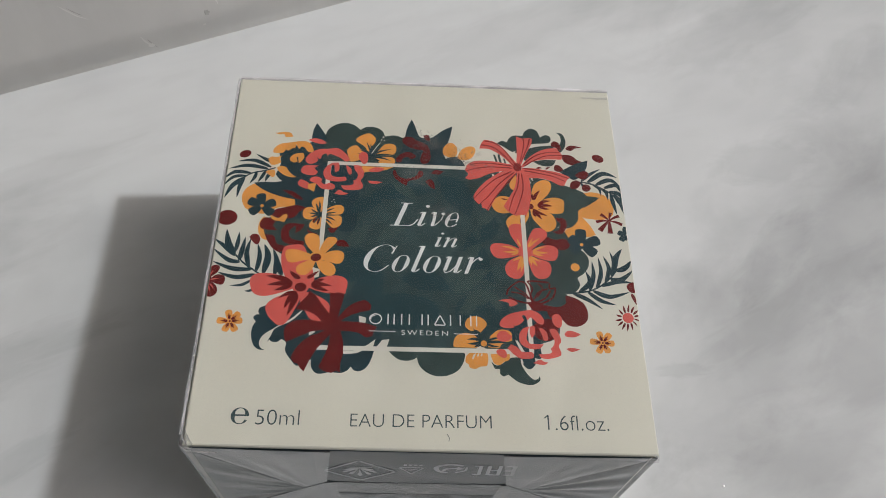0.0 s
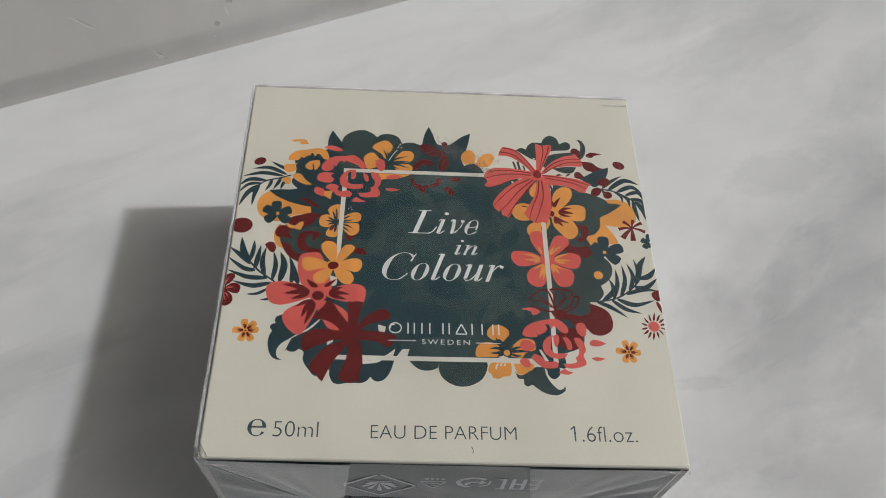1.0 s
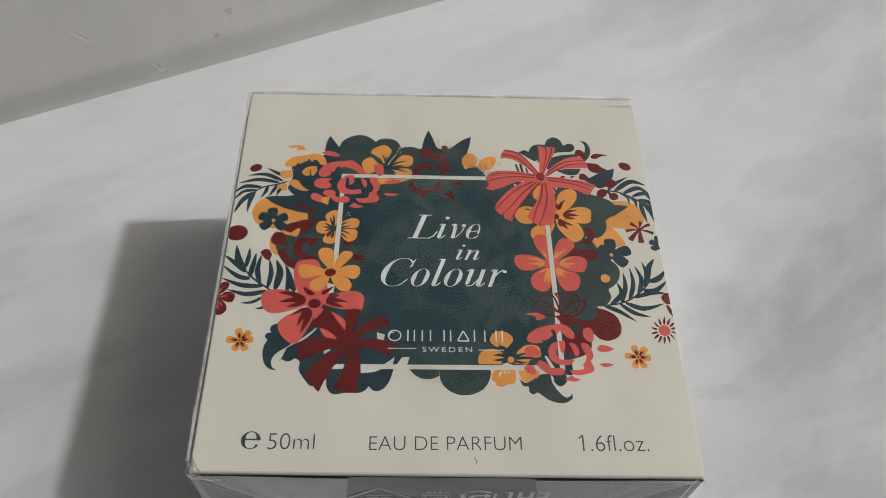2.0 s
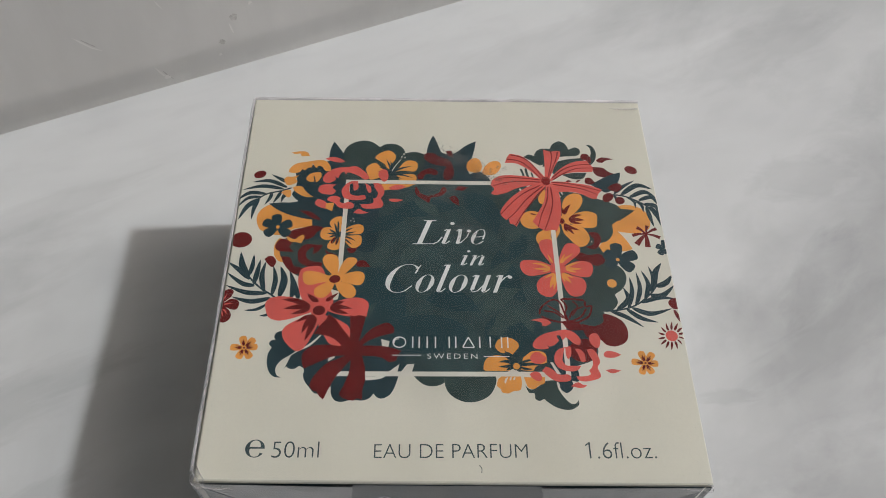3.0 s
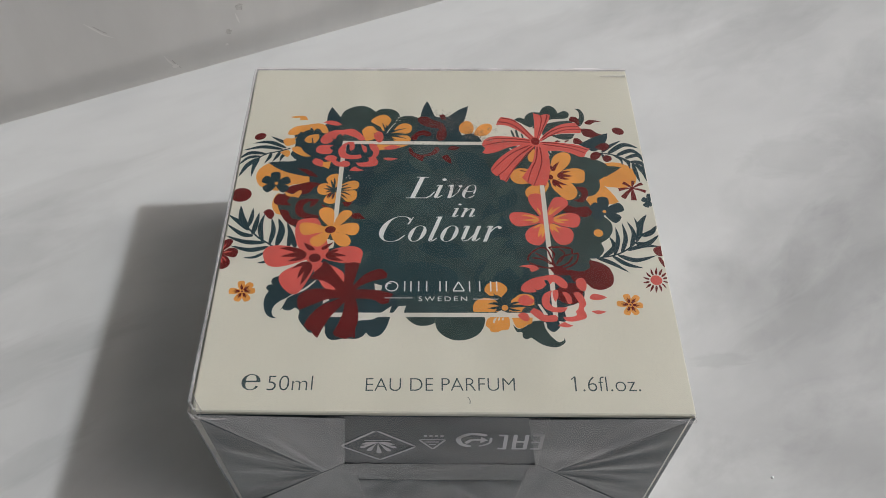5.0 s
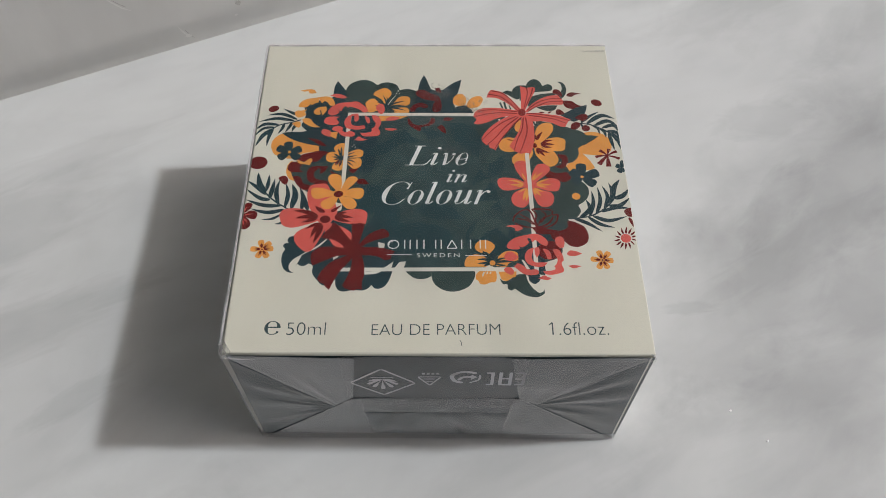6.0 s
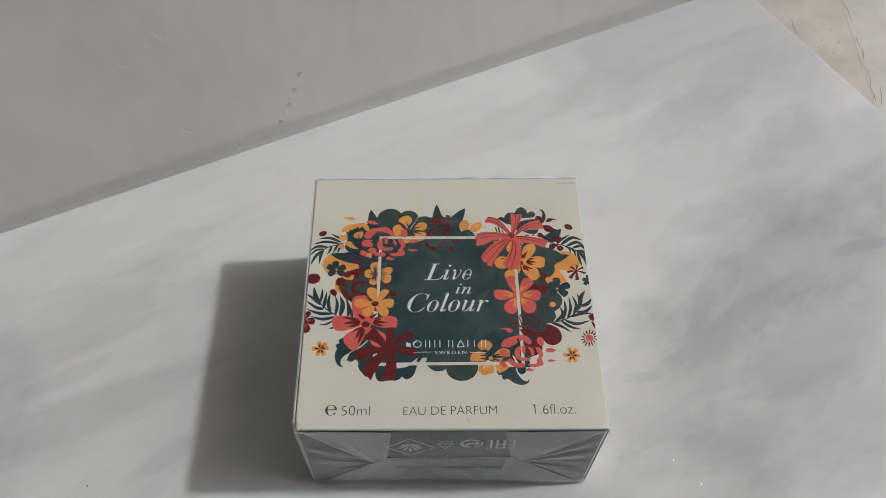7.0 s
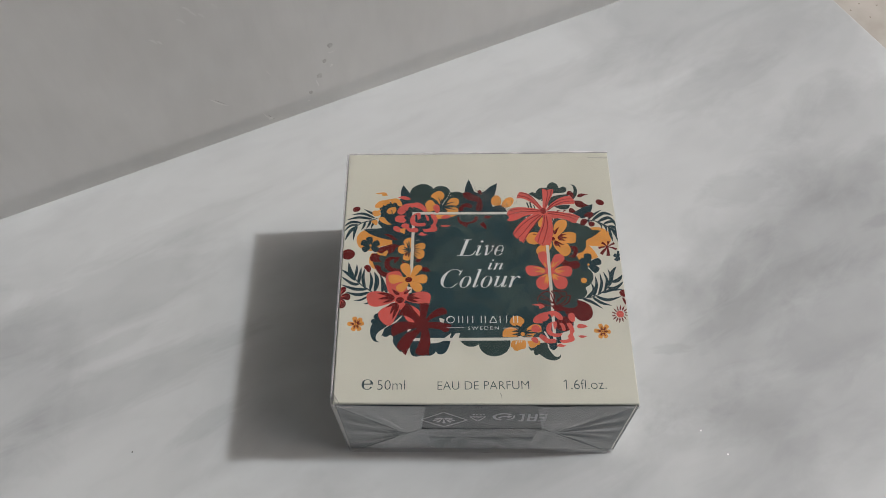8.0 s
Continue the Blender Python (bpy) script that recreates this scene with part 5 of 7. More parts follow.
motif("printed_flower", drawn(YELLOW, (-15.84, 26.85), (-15.16, 27.98), (-13.56, 28.91), (-12.45, 28.81), (-11.44, 27.63), (-11.57, 26.35), (-12.26, 25.18), (-12.54, 23.81, 1), (-13.19, 24.02), (-13.71, 25.06), (-14.88, 26.01)),
      drawn(YELLOW, (-17.69, 23.88), (-16.86, 25.04), (-15.58, 25.42), (-14.74, 24.53), (-13.16, 23.08, 1), (-13.28, 21.83), (-14.70, 21.41), (-16.74, 20.89), (-17.39, 22.69)),
      drawn(YELLOW, (-11.87, 22.88, 1), (-10.47, 24.56), (-9.21, 26.04), (-7.59, 26.16), (-6.73, 25.32), (-6.87, 23.74), (-7.94, 23.00), (-9.95, 23.04)),
      drawn(YELLOW, (-11.13, 22.15, 1), (-9.14, 22.48), (-7.53, 22.38), (-6.88, 21.46), (-7.11, 20.63, 1), (-10.37, 20.61, 1)),
      stroke(NAVY, 0.45, "leaf", (-12.27, 22.77), (-12.64, 24.54), (-13.44, 26.55)),
      stroke(NAVY, 0.45, "leaf", (-12.27, 22.77), (-12.24, 24.55), (-12.53, 26.02)),
      stroke(NAVY, 0.39, "leaf", (-12.43, 22.77), (-13.58, 23.70), (-14.97, 24.32)),
      stroke(NAVY, 0.45, "leaf", (-12.42, 22.67), (-13.72, 23.07), (-15.33, 23.17)),
      stroke(NAVY, 0.39, "leaf", (-12.42, 22.46), (-13.53, 22.35), (-14.73, 22.13)),
      stroke(NAVY, 0.39, "leaf", (-11.96, 23.08), (-11.02, 24.03), (-10.31, 24.77)),
      stroke(NAVY, 0.50, "leaf", (-11.95, 22.88), (-10.37, 23.93), (-7.89, 24.68)),
      stroke(NAVY, 0.45, "leaf", (-11.94, 22.67), (-10.27, 23.09), (-7.54, 23.21)),
      stroke(NAVY, 0.45, "leaf", (-11.85, 22.36), (-9.93, 22.16), (-7.76, 21.45)),
      stroke(NAVY, 0.39, "leaf", (-11.93, 22.25), (-11.11, 21.64), (-9.98, 21.13)),
      oval(-12.27, 22.77, 0.60, 0.93, 0, NAVY))
motif("printed_stamen", stroke(PALE, 0.19, "round", (-12.20, 23.19), (-11.29, 24.97), (-10.27, 26.46)),
      oval(-10.13, 27.21, 0.16, 0.21, 0, PALE),
      oval(-9.70, 28.02, 0.20, 0.21, 0, PALE),
      oval(-9.43, 27.06, 0.16, 0.16, 0, PALE))
motif("printed_flower", drawn(YELLOW, (-24.43, 9.42), (-23.68, 10.75), (-22.10, 11.14), (-21.61, 9.52), (-21.94, 7.64), (-23.07, 7.40)),
      drawn(YELLOW, (-26.08, 6.32), (-25.84, 8.00), (-24.28, 8.47), (-22.86, 7.17), (-23.69, 5.54), (-25.18, 5.40)),
      drawn(YELLOW, (-24.51, 3.48), (-24.20, 4.85), (-22.91, 6.24), (-21.82, 5.78), (-22.04, 3.48), (-23.12, 2.85)),
      drawn(YELLOW, (-22.27, 6.89, 1), (-20.48, 8.58), (-18.62, 9.25), (-17.51, 8.59), (-17.74, 7.09), (-19.24, 6.71)),
      drawn(YELLOW, (-22.23, 6.24, 1), (-19.98, 6.43), (-18.09, 6.44), (-17.75, 5.10), (-18.14, 3.95), (-19.61, 3.40), (-21.01, 4.86)),
      stroke(NAVY, 0.42, "leaf", (-22.72, 6.79), (-23.15, 8.57), (-23.51, 9.42)),
      stroke(NAVY, 0.42, "leaf", (-22.57, 6.79), (-22.65, 9.05), (-22.80, 10.09)),
      stroke(NAVY, 0.42, "leaf", (-22.88, 6.89), (-23.83, 7.54), (-24.40, 8.00)),
      stroke(NAVY, 0.42, "leaf", (-22.87, 6.70), (-23.94, 6.88), (-24.85, 6.97)),
      stroke(NAVY, 0.42, "leaf", (-22.85, 6.51), (-23.74, 6.23), (-24.32, 5.95)),
      stroke(NAVY, 0.42, "leaf", (-22.68, 6.24), (-23.21, 5.22), (-23.60, 4.30)),
      stroke(NAVY, 0.42, "leaf", (-22.53, 6.24), (-22.60, 5.04), (-22.83, 4.03)),
      stroke(NAVY, 0.42, "leaf", (-22.27, 6.80), (-20.81, 7.73), (-19.48, 8.40)),
      stroke(NAVY, 0.42, "leaf", (-22.25, 6.61), (-20.39, 7.08), (-18.97, 7.37)),
      stroke(NAVY, 0.42, "leaf", (-22.24, 6.33), (-20.32, 5.87), (-19.07, 5.14)),
      stroke(NAVY, 0.42, "leaf", (-22.30, 6.15), (-20.81, 5.23), (-19.69, 4.22)),
      oval(-22.63, 6.61, 0.60, 0.74, 0, NAVY))
motif("printed_stamen", stroke(MAROON, 0.45, "leaf", (-23.12, 5.96), (-23.66, 5.13), (-23.76, 4.39)),
      stroke(MAROON, 0.28, "leaf", (-22.64, 5.68), (-22.81, 4.85), (-22.91, 4.12)),
      oval(-19.76, 10.58, 0.12, 0.14, 0, PALE),
      oval(-19.49, 9.91, 0.11, 0.14, 0, PALE),
      oval(-20.19, 10.10, 0.11, 0.14, 0, PALE))
motif("printed_frame", strip(-21.75, 20.35, 9.3, 20.1, 0.95, 0, PALE, "bar"))
motif("printed_frame", strip(-21.3, 20.3, -21.75, -3.0, 0.95, 0, PALE, "bar"))
motif("printed_frame", strip(-22.4, -23.95, 6.0, -24.0, 0.95, 0, PALE, "bar"))
motif("printed_rose", drawn(CORAL, (-26.68, 21.04), (-25.93, 22.64), (-24.03, 23.95), (-21.64, 24.23), (-19.64, 24.45), (-17.75, 22.84), (-16.92, 21.30), (-17.86, 20.88), (-19.10, 21.85), (-20.95, 22.72, 1), (-21.55, 22.77), (-21.87, 22.20, 1), (-22.36, 22.92), (-23.11, 22.29), (-23.30, 21.47, 1), (-23.60, 21.31), (-24.28, 21.82, 1), (-23.93, 20.85), (-24.94, 20.02), (-26.05, 20.02)),
      drawn(CORAL, (-27.40, 18.24), (-26.86, 19.30), (-25.30, 19.57), (-23.60, 19.47, 1), (-24.45, 18.76), (-23.68, 17.81, 1), (-24.32, 16.90), (-25.88, 16.90), (-27.10, 17.39)),
      drawn(CORAL, (-27.89, 14.66, 1), (-27.34, 15.60), (-26.07, 15.21), (-25.43, 14.52), (-25.52, 13.16, 1), (-26.38, 13.35), (-27.44, 13.93)),
      drawn(YELLOW, (-25.51, 14.52, 1), (-23.85, 14.73, 1), (-24.16, 12.48, 1), (-25.61, 13.30, 1)),
      drawn(CORAL, (-25.35, 15.51), (-24.82, 16.30), (-23.51, 16.46), (-22.60, 15.82, 1), (-22.78, 15.03), (-21.97, 14.54), (-20.87, 14.89), (-19.82, 14.30), (-20.04, 13.28), (-21.73, 13.17), (-22.92, 13.56), (-23.76, 14.53), (-24.77, 15.02)),
      drawn(CORAL, (-19.23, 20.46, 1), (-20.76, 20.30), (-21.96, 19.23), (-22.53, 17.71), (-22.00, 16.07), (-20.91, 15.53), (-19.14, 15.34), (-17.41, 15.74), (-17.69, 16.74, 1), (-19.21, 16.53), (-20.40, 16.82), (-20.92, 17.72), (-20.87, 19.49, 1), (-20.25, 19.74), (-19.99, 17.93), (-19.08, 18.53)),
      drawn(CORAL, (-17.69, 19.86, 1), (-16.50, 18.95), (-16.32, 17.54, 1), (-16.82, 17.34), (-17.34, 18.34)),
      drawn(CORAL, (-15.99, 19.97, 1), (-14.63, 19.77), (-13.71, 18.36), (-13.73, 16.85), (-14.25, 15.86), (-13.73, 14.58), (-14.19, 13.50), (-16.31, 13.20), (-17.87, 13.38), (-18.51, 14.36, 1), (-16.76, 14.42), (-15.81, 14.86), (-15.89, 15.85, 1), (-15.27, 16.10), (-14.93, 17.35), (-15.61, 18.55)),
      drawn(CORAL, (-19.81, 12.11, 1), (-18.83, 13.18), (-17.84, 12.65), (-16.65, 12.18, 1), (-18.18, 11.88)))
motif("printed_petal", drawn(CORAL, (-15.00, 22.13), (-14.77, 23.22), (-13.98, 23.70), (-13.16, 23.23), (-12.87, 21.63), (-13.39, 20.44), (-14.10, 20.49)))
# the lower rose and its hibiscus
motif("printed_flower", drawn(YELLOW, (7.92, -18.40), (8.43, -17.15), (9.54, -16.56), (10.94, -16.68), (12.09, -17.54), (12.24, -18.56), (11.41, -19.64), (11.04, -20.10, 1), (10.23, -19.56), (9.18, -19.79), (8.31, -19.17)),
      drawn(YELLOW, (5.61, -22.98), (5.80, -21.62), (6.55, -20.67), (8.13, -20.21), (9.70, -20.63), (10.47, -21.63), (10.38, -23.36, 1), (5.94, -23.35, 1)),
      drawn(YELLOW, (12.94, -20.75, 1), (14.40, -19.53), (15.81, -19.33), (17.15, -19.95), (17.22, -21.71, 1), (15.24, -22.47), (14.49, -23.37), (12.38, -23.14, 1)),
      stroke(NAVY, 0.67, "leaf", (11.28, -22.08), (10.52, -20.67), (9.59, -19.21)),
      stroke(NAVY, 0.73, "leaf", (11.42, -21.93), (11.77, -20.56), (11.67, -19.25)),
      stroke(NAVY, 0.62, "leaf", (11.14, -22.08), (9.93, -21.47), (8.34, -21.62)),
      stroke(NAVY, 0.62, "leaf", (11.13, -22.23), (9.95, -22.46), (8.37, -22.53)),
      stroke(NAVY, 0.56, "leaf", (11.19, -22.46), (10.41, -22.83), (9.70, -23.28)),
      stroke(NAVY, 0.62, "leaf", (12.16, -22.23), (14.24, -22.01), (16.84, -22.17)),
      stroke(NAVY, 0.50, "leaf", (12.14, -22.54), (13.49, -22.99), (14.58, -22.99)),
      stroke(NAVY, 0.50, "leaf", (12.17, -22.01), (13.59, -21.33), (14.99, -21.10)),
      oval(11.63, -22.42, 0.62, 0.64, 0, YELLOW))
motif("printed_flower", drawn(YELLOW, (7.93, -26.32), (8.16, -25.07), (8.90, -24.40, 1), (12.24, -24.41, 1), (12.40, -25.59), (12.08, -27.05), (10.85, -27.31), (9.82, -27.77), (8.82, -27.56), (8.52, -26.90)),
      drawn(YELLOW, (12.84, -24.63, 1), (16.66, -24.56, 1), (16.47, -25.75), (15.52, -26.19), (14.59, -26.88), (13.59, -26.69), (13.14, -25.74)))
motif("printed_sliver", stroke(PALE, 0.39, "leaf", (9.38, -25.81), (9.62, -25.00), (10.05, -24.55)),
      stroke(PALE, 0.34, "leaf", (10.29, -25.22), (10.44, -24.85), (10.60, -24.48)),
      stroke(PALE, 0.34, "leaf", (10.97, -25.15), (11.12, -24.85), (11.21, -24.48)),
      drawn(PALE, (9.68, -23.73, 1), (10.88, -22.99), (11.21, -23.21), (11.62, -23.29), (12.21, -23.74, 1)))
motif("printed_frame", strip(4.0, -24.0, 17.6, -24.0, 0.95, 0, PALE, "bar"))
motif("printed_frame", strip(21.0, -13.0, 21.0, -24.4, 0.95, 0, PALE, "bar"))
motif("printed_petal", drawn(CORAL, (14.22, -20.72), (14.91, -19.72), (16.00, -19.61), (16.78, -20.34), (17.30, -20.68, 1), (16.90, -21.48), (15.79, -21.94), (14.61, -21.67)),
      drawn(CORAL, (14.00, -24.11), (14.65, -23.52), (15.70, -23.71), (16.13, -24.86), (15.54, -25.41), (14.62, -25.01)))
motif("printed_rose", drawn(CORAL, (14.88, -18.17), (15.45, -16.99), (17.12, -15.81), (19.29, -15.21), (21.44, -14.89), (23.00, -15.61), (23.92, -17.00), (23.61, -18.02), (22.58, -17.78), (21.68, -16.84), (21.15, -16.49, 1), (20.54, -17.08), (20.13, -16.13), (19.49, -16.21), (19.90, -17.15, 1), (19.05, -18.02), (18.04, -18.41), (17.44, -17.98, 1), (17.80, -18.79), (16.53, -18.99), (15.32, -18.79)),
      drawn(CORAL, (20.83, -18.49, 1), (19.45, -19.11), (18.70, -20.49), (18.85, -22.09), (19.83, -23.04), (21.34, -23.45), (22.73, -23.23), (23.48, -22.33, 1), (22.13, -22.33), (20.83, -22.25), (20.16, -21.34), (20.33, -20.11)),
      drawn(CORAL, (20.89, -18.56, 1), (21.88, -18.49), (21.86, -20.11), (21.21, -21.11, 1), (20.89, -20.11)),
      drawn(CORAL, (22.67, -18.95, 1), (23.51, -18.92), (24.32, -19.92), (24.41, -21.38, 1), (23.60, -21.49), (23.18, -20.11)),
      drawn(CORAL, (24.83, -19.03, 1), (25.96, -18.96), (26.73, -20.12), (27.01, -21.65), (26.45, -22.64), (26.86, -24.14), (26.33, -24.88), (24.22, -25.43), (22.87, -25.24), (22.37, -24.46, 1), (24.33, -24.36), (25.06, -23.91), (24.79, -23.31, 1), (25.42, -22.60), (25.68, -21.46), (25.13, -20.12)),
      drawn(CORAL, (25.54, -16.65), (25.95, -15.81), (27.03, -15.69), (27.57, -16.81), (27.28, -18.41), (26.52, -18.61), (25.73, -17.79)),
      drawn(CORAL, (16.24, -23.33, 1), (16.96, -22.47, 1), (18.02, -22.96), (19.29, -24.09), (20.94, -24.05), (21.41, -24.83), (20.81, -25.42), (18.77, -25.42), (17.47, -24.64)),
      drawn(CORAL, (21.17, -26.35, 1), (22.50, -25.58), (23.30, -26.02), (24.20, -26.21, 1), (23.06, -26.72)))
motif("printed_sliver", drawn(PALE, (17.85, -21.64, 1), (18.33, -21.64, 1), (19.64, -24.05, 1), (18.89, -23.97, 1)),
      stroke(PALE, 0.39, "leaf", (18.76, -25.53), (19.04, -26.19), (19.05, -26.85)))
motif("printed_drop", stroke(MAROON, 0.75, "leaf", (42.55, -10.6), (43.0, -11.9), (43.3, -13.2)))
motif("printed_drop", drawn(CORAL, (27.86, -20.00), (28.65, -19.27), (30.08, -19.54), (31.13, -20.09, 1), (29.76, -20.66), (28.27, -20.62)))
motif("printed_drop", drawn(CORAL, (27.83, -23.20, 1), (29.13, -22.98), (30.71, -23.28, 1), (29.02, -23.84)))
motif("printed_drop", drawn(CORAL, (14.85, -12.88, 1), (16.12, -12.55), (17.79, -12.59), (18.83, -13.44, 1), (17.82, -14.05), (17.04, -14.05), (16.78, -13.28)))
# large flowers
motif("printed_flower", drawn(YELLOW, (23.06, 11.61, 1), (23.28, 14.05), (24.11, 16.29), (25.81, 17.45), (27.41, 17.15), (27.76, 15.55), (26.85, 13.57), (24.75, 11.32, 1)),
      drawn(YELLOW, (24.65, 11.13, 1), (26.10, 12.35), (28.50, 12.85), (30.22, 12.12), (30.24, 10.57), (29.82, 8.95), (28.04, 8.56), (25.40, 9.22), (24.44, 10.17, 1)),
      drawn(YELLOW, (22.73, 9.68, 1), (24.84, 9.40), (27.08, 8.65), (28.07, 7.10), (28.14, 5.55), (27.19, 4.26), (25.76, 3.98), (24.45, 5.36), (23.10, 7.32)),
      drawn(YELLOW, (22.15, 9.68, 1), (20.52, 8.72), (18.20, 7.58), (17.34, 6.17), (17.69, 4.69), (19.08, 4.05), (21.02, 5.44), (22.37, 7.78)),
      drawn(YELLOW, (14.42, 10.32), (14.89, 11.77), (16.36, 12.80), (18.30, 12.56), (22.82, 10.64, 1), (18.00, 8.52), (16.07, 8.42), (14.96, 9.08)),
      drawn(YELLOW, (18.70, 14.92), (18.58, 16.51), (20.01, 18.63, 1), (20.41, 17.52), (22.90, 11.61), (19.60, 14.33)),
      oval(23.55, 10.45, 1.35, 1.3, 0, YELLOW))
motif("printed_stamen", oval(22.94, 10.31, 0.58, 0.72, 0, MAROON),
      stroke(MAROON, 0.67, "leaf", (23.64, 12.00), (23.41, 12.87), (23.33, 13.75)),
      stroke(MAROON, 0.78, "leaf", (23.64, 12.00), (24.16, 13.37), (25.14, 14.65)),
      stroke(MAROON, 0.78, "leaf", (24.44, 10.55), (25.63, 11.62), (27.30, 11.92)),
      stroke(MAROON, 0.84, "leaf", (24.46, 10.74), (25.94, 10.75), (27.71, 10.56)),
      stroke(MAROON, 0.73, "leaf", (24.45, 10.65), (25.47, 9.98), (26.92, 9.70)),
      stroke(MAROON, 0.78, "leaf", (23.34, 9.59), (24.58, 8.74), (26.43, 7.99)),
      stroke(MAROON, 0.84, "leaf", (23.41, 9.49), (24.16, 8.36), (25.18, 7.04)),
      stroke(MAROON, 0.67, "leaf", (23.48, 9.40), (23.54, 8.35), (23.85, 7.60)),
      stroke(MAROON, 0.34, "leaf", (16.55, 12.12), (17.28, 12.02), (18.01, 11.78)),
      oval(23.75, 12.6, 0.36, 0.4, 0, MAROON),
      oval(25.24, 10.80, 0.70, 0.62, 0, MAROON),
      oval(24.12, 8.74, 0.66, 0.62, 0, MAROON),
      stroke(MAROON, 0.39, "leaf", (21.34, 8.35), (20.62, 7.03), (20.37, 5.90)),
      stroke(MAROON, 0.39, "leaf", (21.74, 8.54), (21.25, 7.31), (21.10, 6.37)))
motif("printed_flower", drawn(CORAL, (-26.63, -10.19, 1), (-28.92, -8.49), (-31.85, -7.83), (-34.25, -8.08), (-35.24, -9.12), (-35.16, -10.60), (-34.35, -12.39), (-32.69, -13.08), (-30.62, -12.79), (-27.83, -11.82), (-26.47, -11.25, 1)),
      drawn(CORAL, (-23.89, -10.76, 1), (-21.74, -8.90), (-18.93, -8.07), (-16.84, -8.27), (-15.78, -9.36), (-15.91, -11.17), (-16.39, -12.31), (-19.40, -12.15), (-22.27, -11.50, 1)),
      drawn(CORAL, (-25.09, -11.66, 1), (-27.16, -12.15), (-29.53, -13.20), (-31.12, -14.40), (-31.56, -15.78), (-30.82, -17.55), (-29.28, -19.09), (-28.22, -19.40), (-27.22, -18.71), (-26.02, -16.38), (-25.00, -13.60)),
      drawn(CORAL, (-24.73, -11.66, 1), (-22.57, -12.31), (-20.38, -13.40), (-19.03, -14.80), (-18.81, -17.24), (-20.40, -18.33), (-22.49, -18.02), (-23.66, -16.38), (-25.07, -13.60)),
      drawn(CORAL, (-27.54, -9.94, 1), (-28.92, -7.45), (-29.44, -5.33), (-29.58, -3.19), (-29.04, -1.53), (-27.26, -0.96), (-25.41, -1.08), (-24.29, -3.18), (-22.68, -8.28), (-23.89, -11.17, 1)),
      oval(-25.08, -10.88, 1.63, 1.47, 0, CORAL),
      oval(-24.96, -8.95, 2.50, 2.06, 0, CORAL),
      stroke(MAROON, 1.18, "leaf", (-26.78, -10.11), (-29.24, -8.87), (-32.14, -8.49)),
      stroke(MAROON, 1.12, "leaf", (-26.77, -10.19), (-29.12, -10.11), (-31.77, -10.56)),
      stroke(MAROON, 0.95, "leaf", (-26.89, -10.43), (-28.32, -11.09), (-30.31, -11.70)),
      stroke(MAROON, 0.90, "leaf", (-22.93, -10.27), (-21.71, -9.36), (-20.39, -8.90)),
      stroke(MAROON, 1.01, "leaf", (-22.99, -10.35), (-21.30, -10.10), (-18.86, -10.43)),
      stroke(MAROON, 0.90, "leaf", (-22.91, -10.51), (-21.24, -11.09), (-19.50, -11.58)),
      stroke(MAROON, 0.90, "leaf", (-25.76, -12.07), (-27.49, -12.39), (-29.22, -13.44)),
      stroke(MAROON, 1.12, "leaf", (-25.82, -12.23), (-27.04, -13.52), (-27.95, -15.75)),
      stroke(MAROON, 1.23, "leaf", (-25.67, -12.31), (-26.26, -14.40), (-27.25, -17.31)),
      stroke(MAROON, 0.90, "leaf", (-25.31, -8.95), (-26.60, -8.11), (-27.54, -7.19)),
      stroke(MAROON, 0.78, "leaf", (-26.02, -9.03), (-26.58, -8.28), (-27.34, -7.86)),
      stroke(MAROON, 0.84, "leaf", (-23.90, -8.78), (-23.08, -8.20), (-21.66, -7.02)),
      oval(-25.08, -10.88, 1.17, 1.02, 0, MAROON),
      oval(-21.79, -10.31, 0.92, 0.57, 0, MAROON),
      oval(-28.05, -10.19, 0.92, 0.57, 0, MAROON))
motif("printed_flower", drawn(YELLOW, (-22.84, -3.17, 1), (-24.60, -1.08), (-25.22, 0.69), (-24.53, 1.76), (-23.35, 1.85), (-22.26, 1.14), (-21.96, -0.99), (-22.11, -3.17, 1)),
      drawn(YELLOW, (-22.25, -3.17, 1), (-21.40, -0.55), (-20.39, 0.97), (-18.91, 1.06), (-18.42, 0.17), (-19.37, -1.25), (-21.22, -3.39, 1)),
      drawn(YELLOW, (-21.59, -3.26, 1), (-19.46, -2.30), (-17.63, -2.17), (-16.82, -2.99), (-16.93, -4.46), (-17.83, -5.28), (-19.66, -4.94), (-21.51, -4.38, 1)),
      drawn(YELLOW, (-21.88, -4.38, 1), (-19.29, -5.15), (-18.38, -6.38), (-18.39, -7.44), (-19.11, -8.11), (-20.56, -7.90), (-21.89, -6.26), (-22.52, -4.47, 1)),
      drawn(YELLOW, (-22.38, -4.47, 1), (-23.09, -6.60), (-24.14, -7.90), (-25.20, -8.11), (-26.19, -7.44), (-26.10, -5.92), (-23.34, -4.25, 1)),
      drawn(YELLOW, (-23.14, -4.47, 1), (-25.12, -4.73), (-27.24, -5.29), (-28.38, -4.73), (-28.83, -3.01), (-28.25, -2.14), (-26.05, -2.27), (-23.22, -3.35, 1)),
      oval(-22.57, -3.87, 1.46, 1.12, 0, YELLOW),
      oval(-22.53, -3.91, 1.09, 0.90, 12, MAROON))
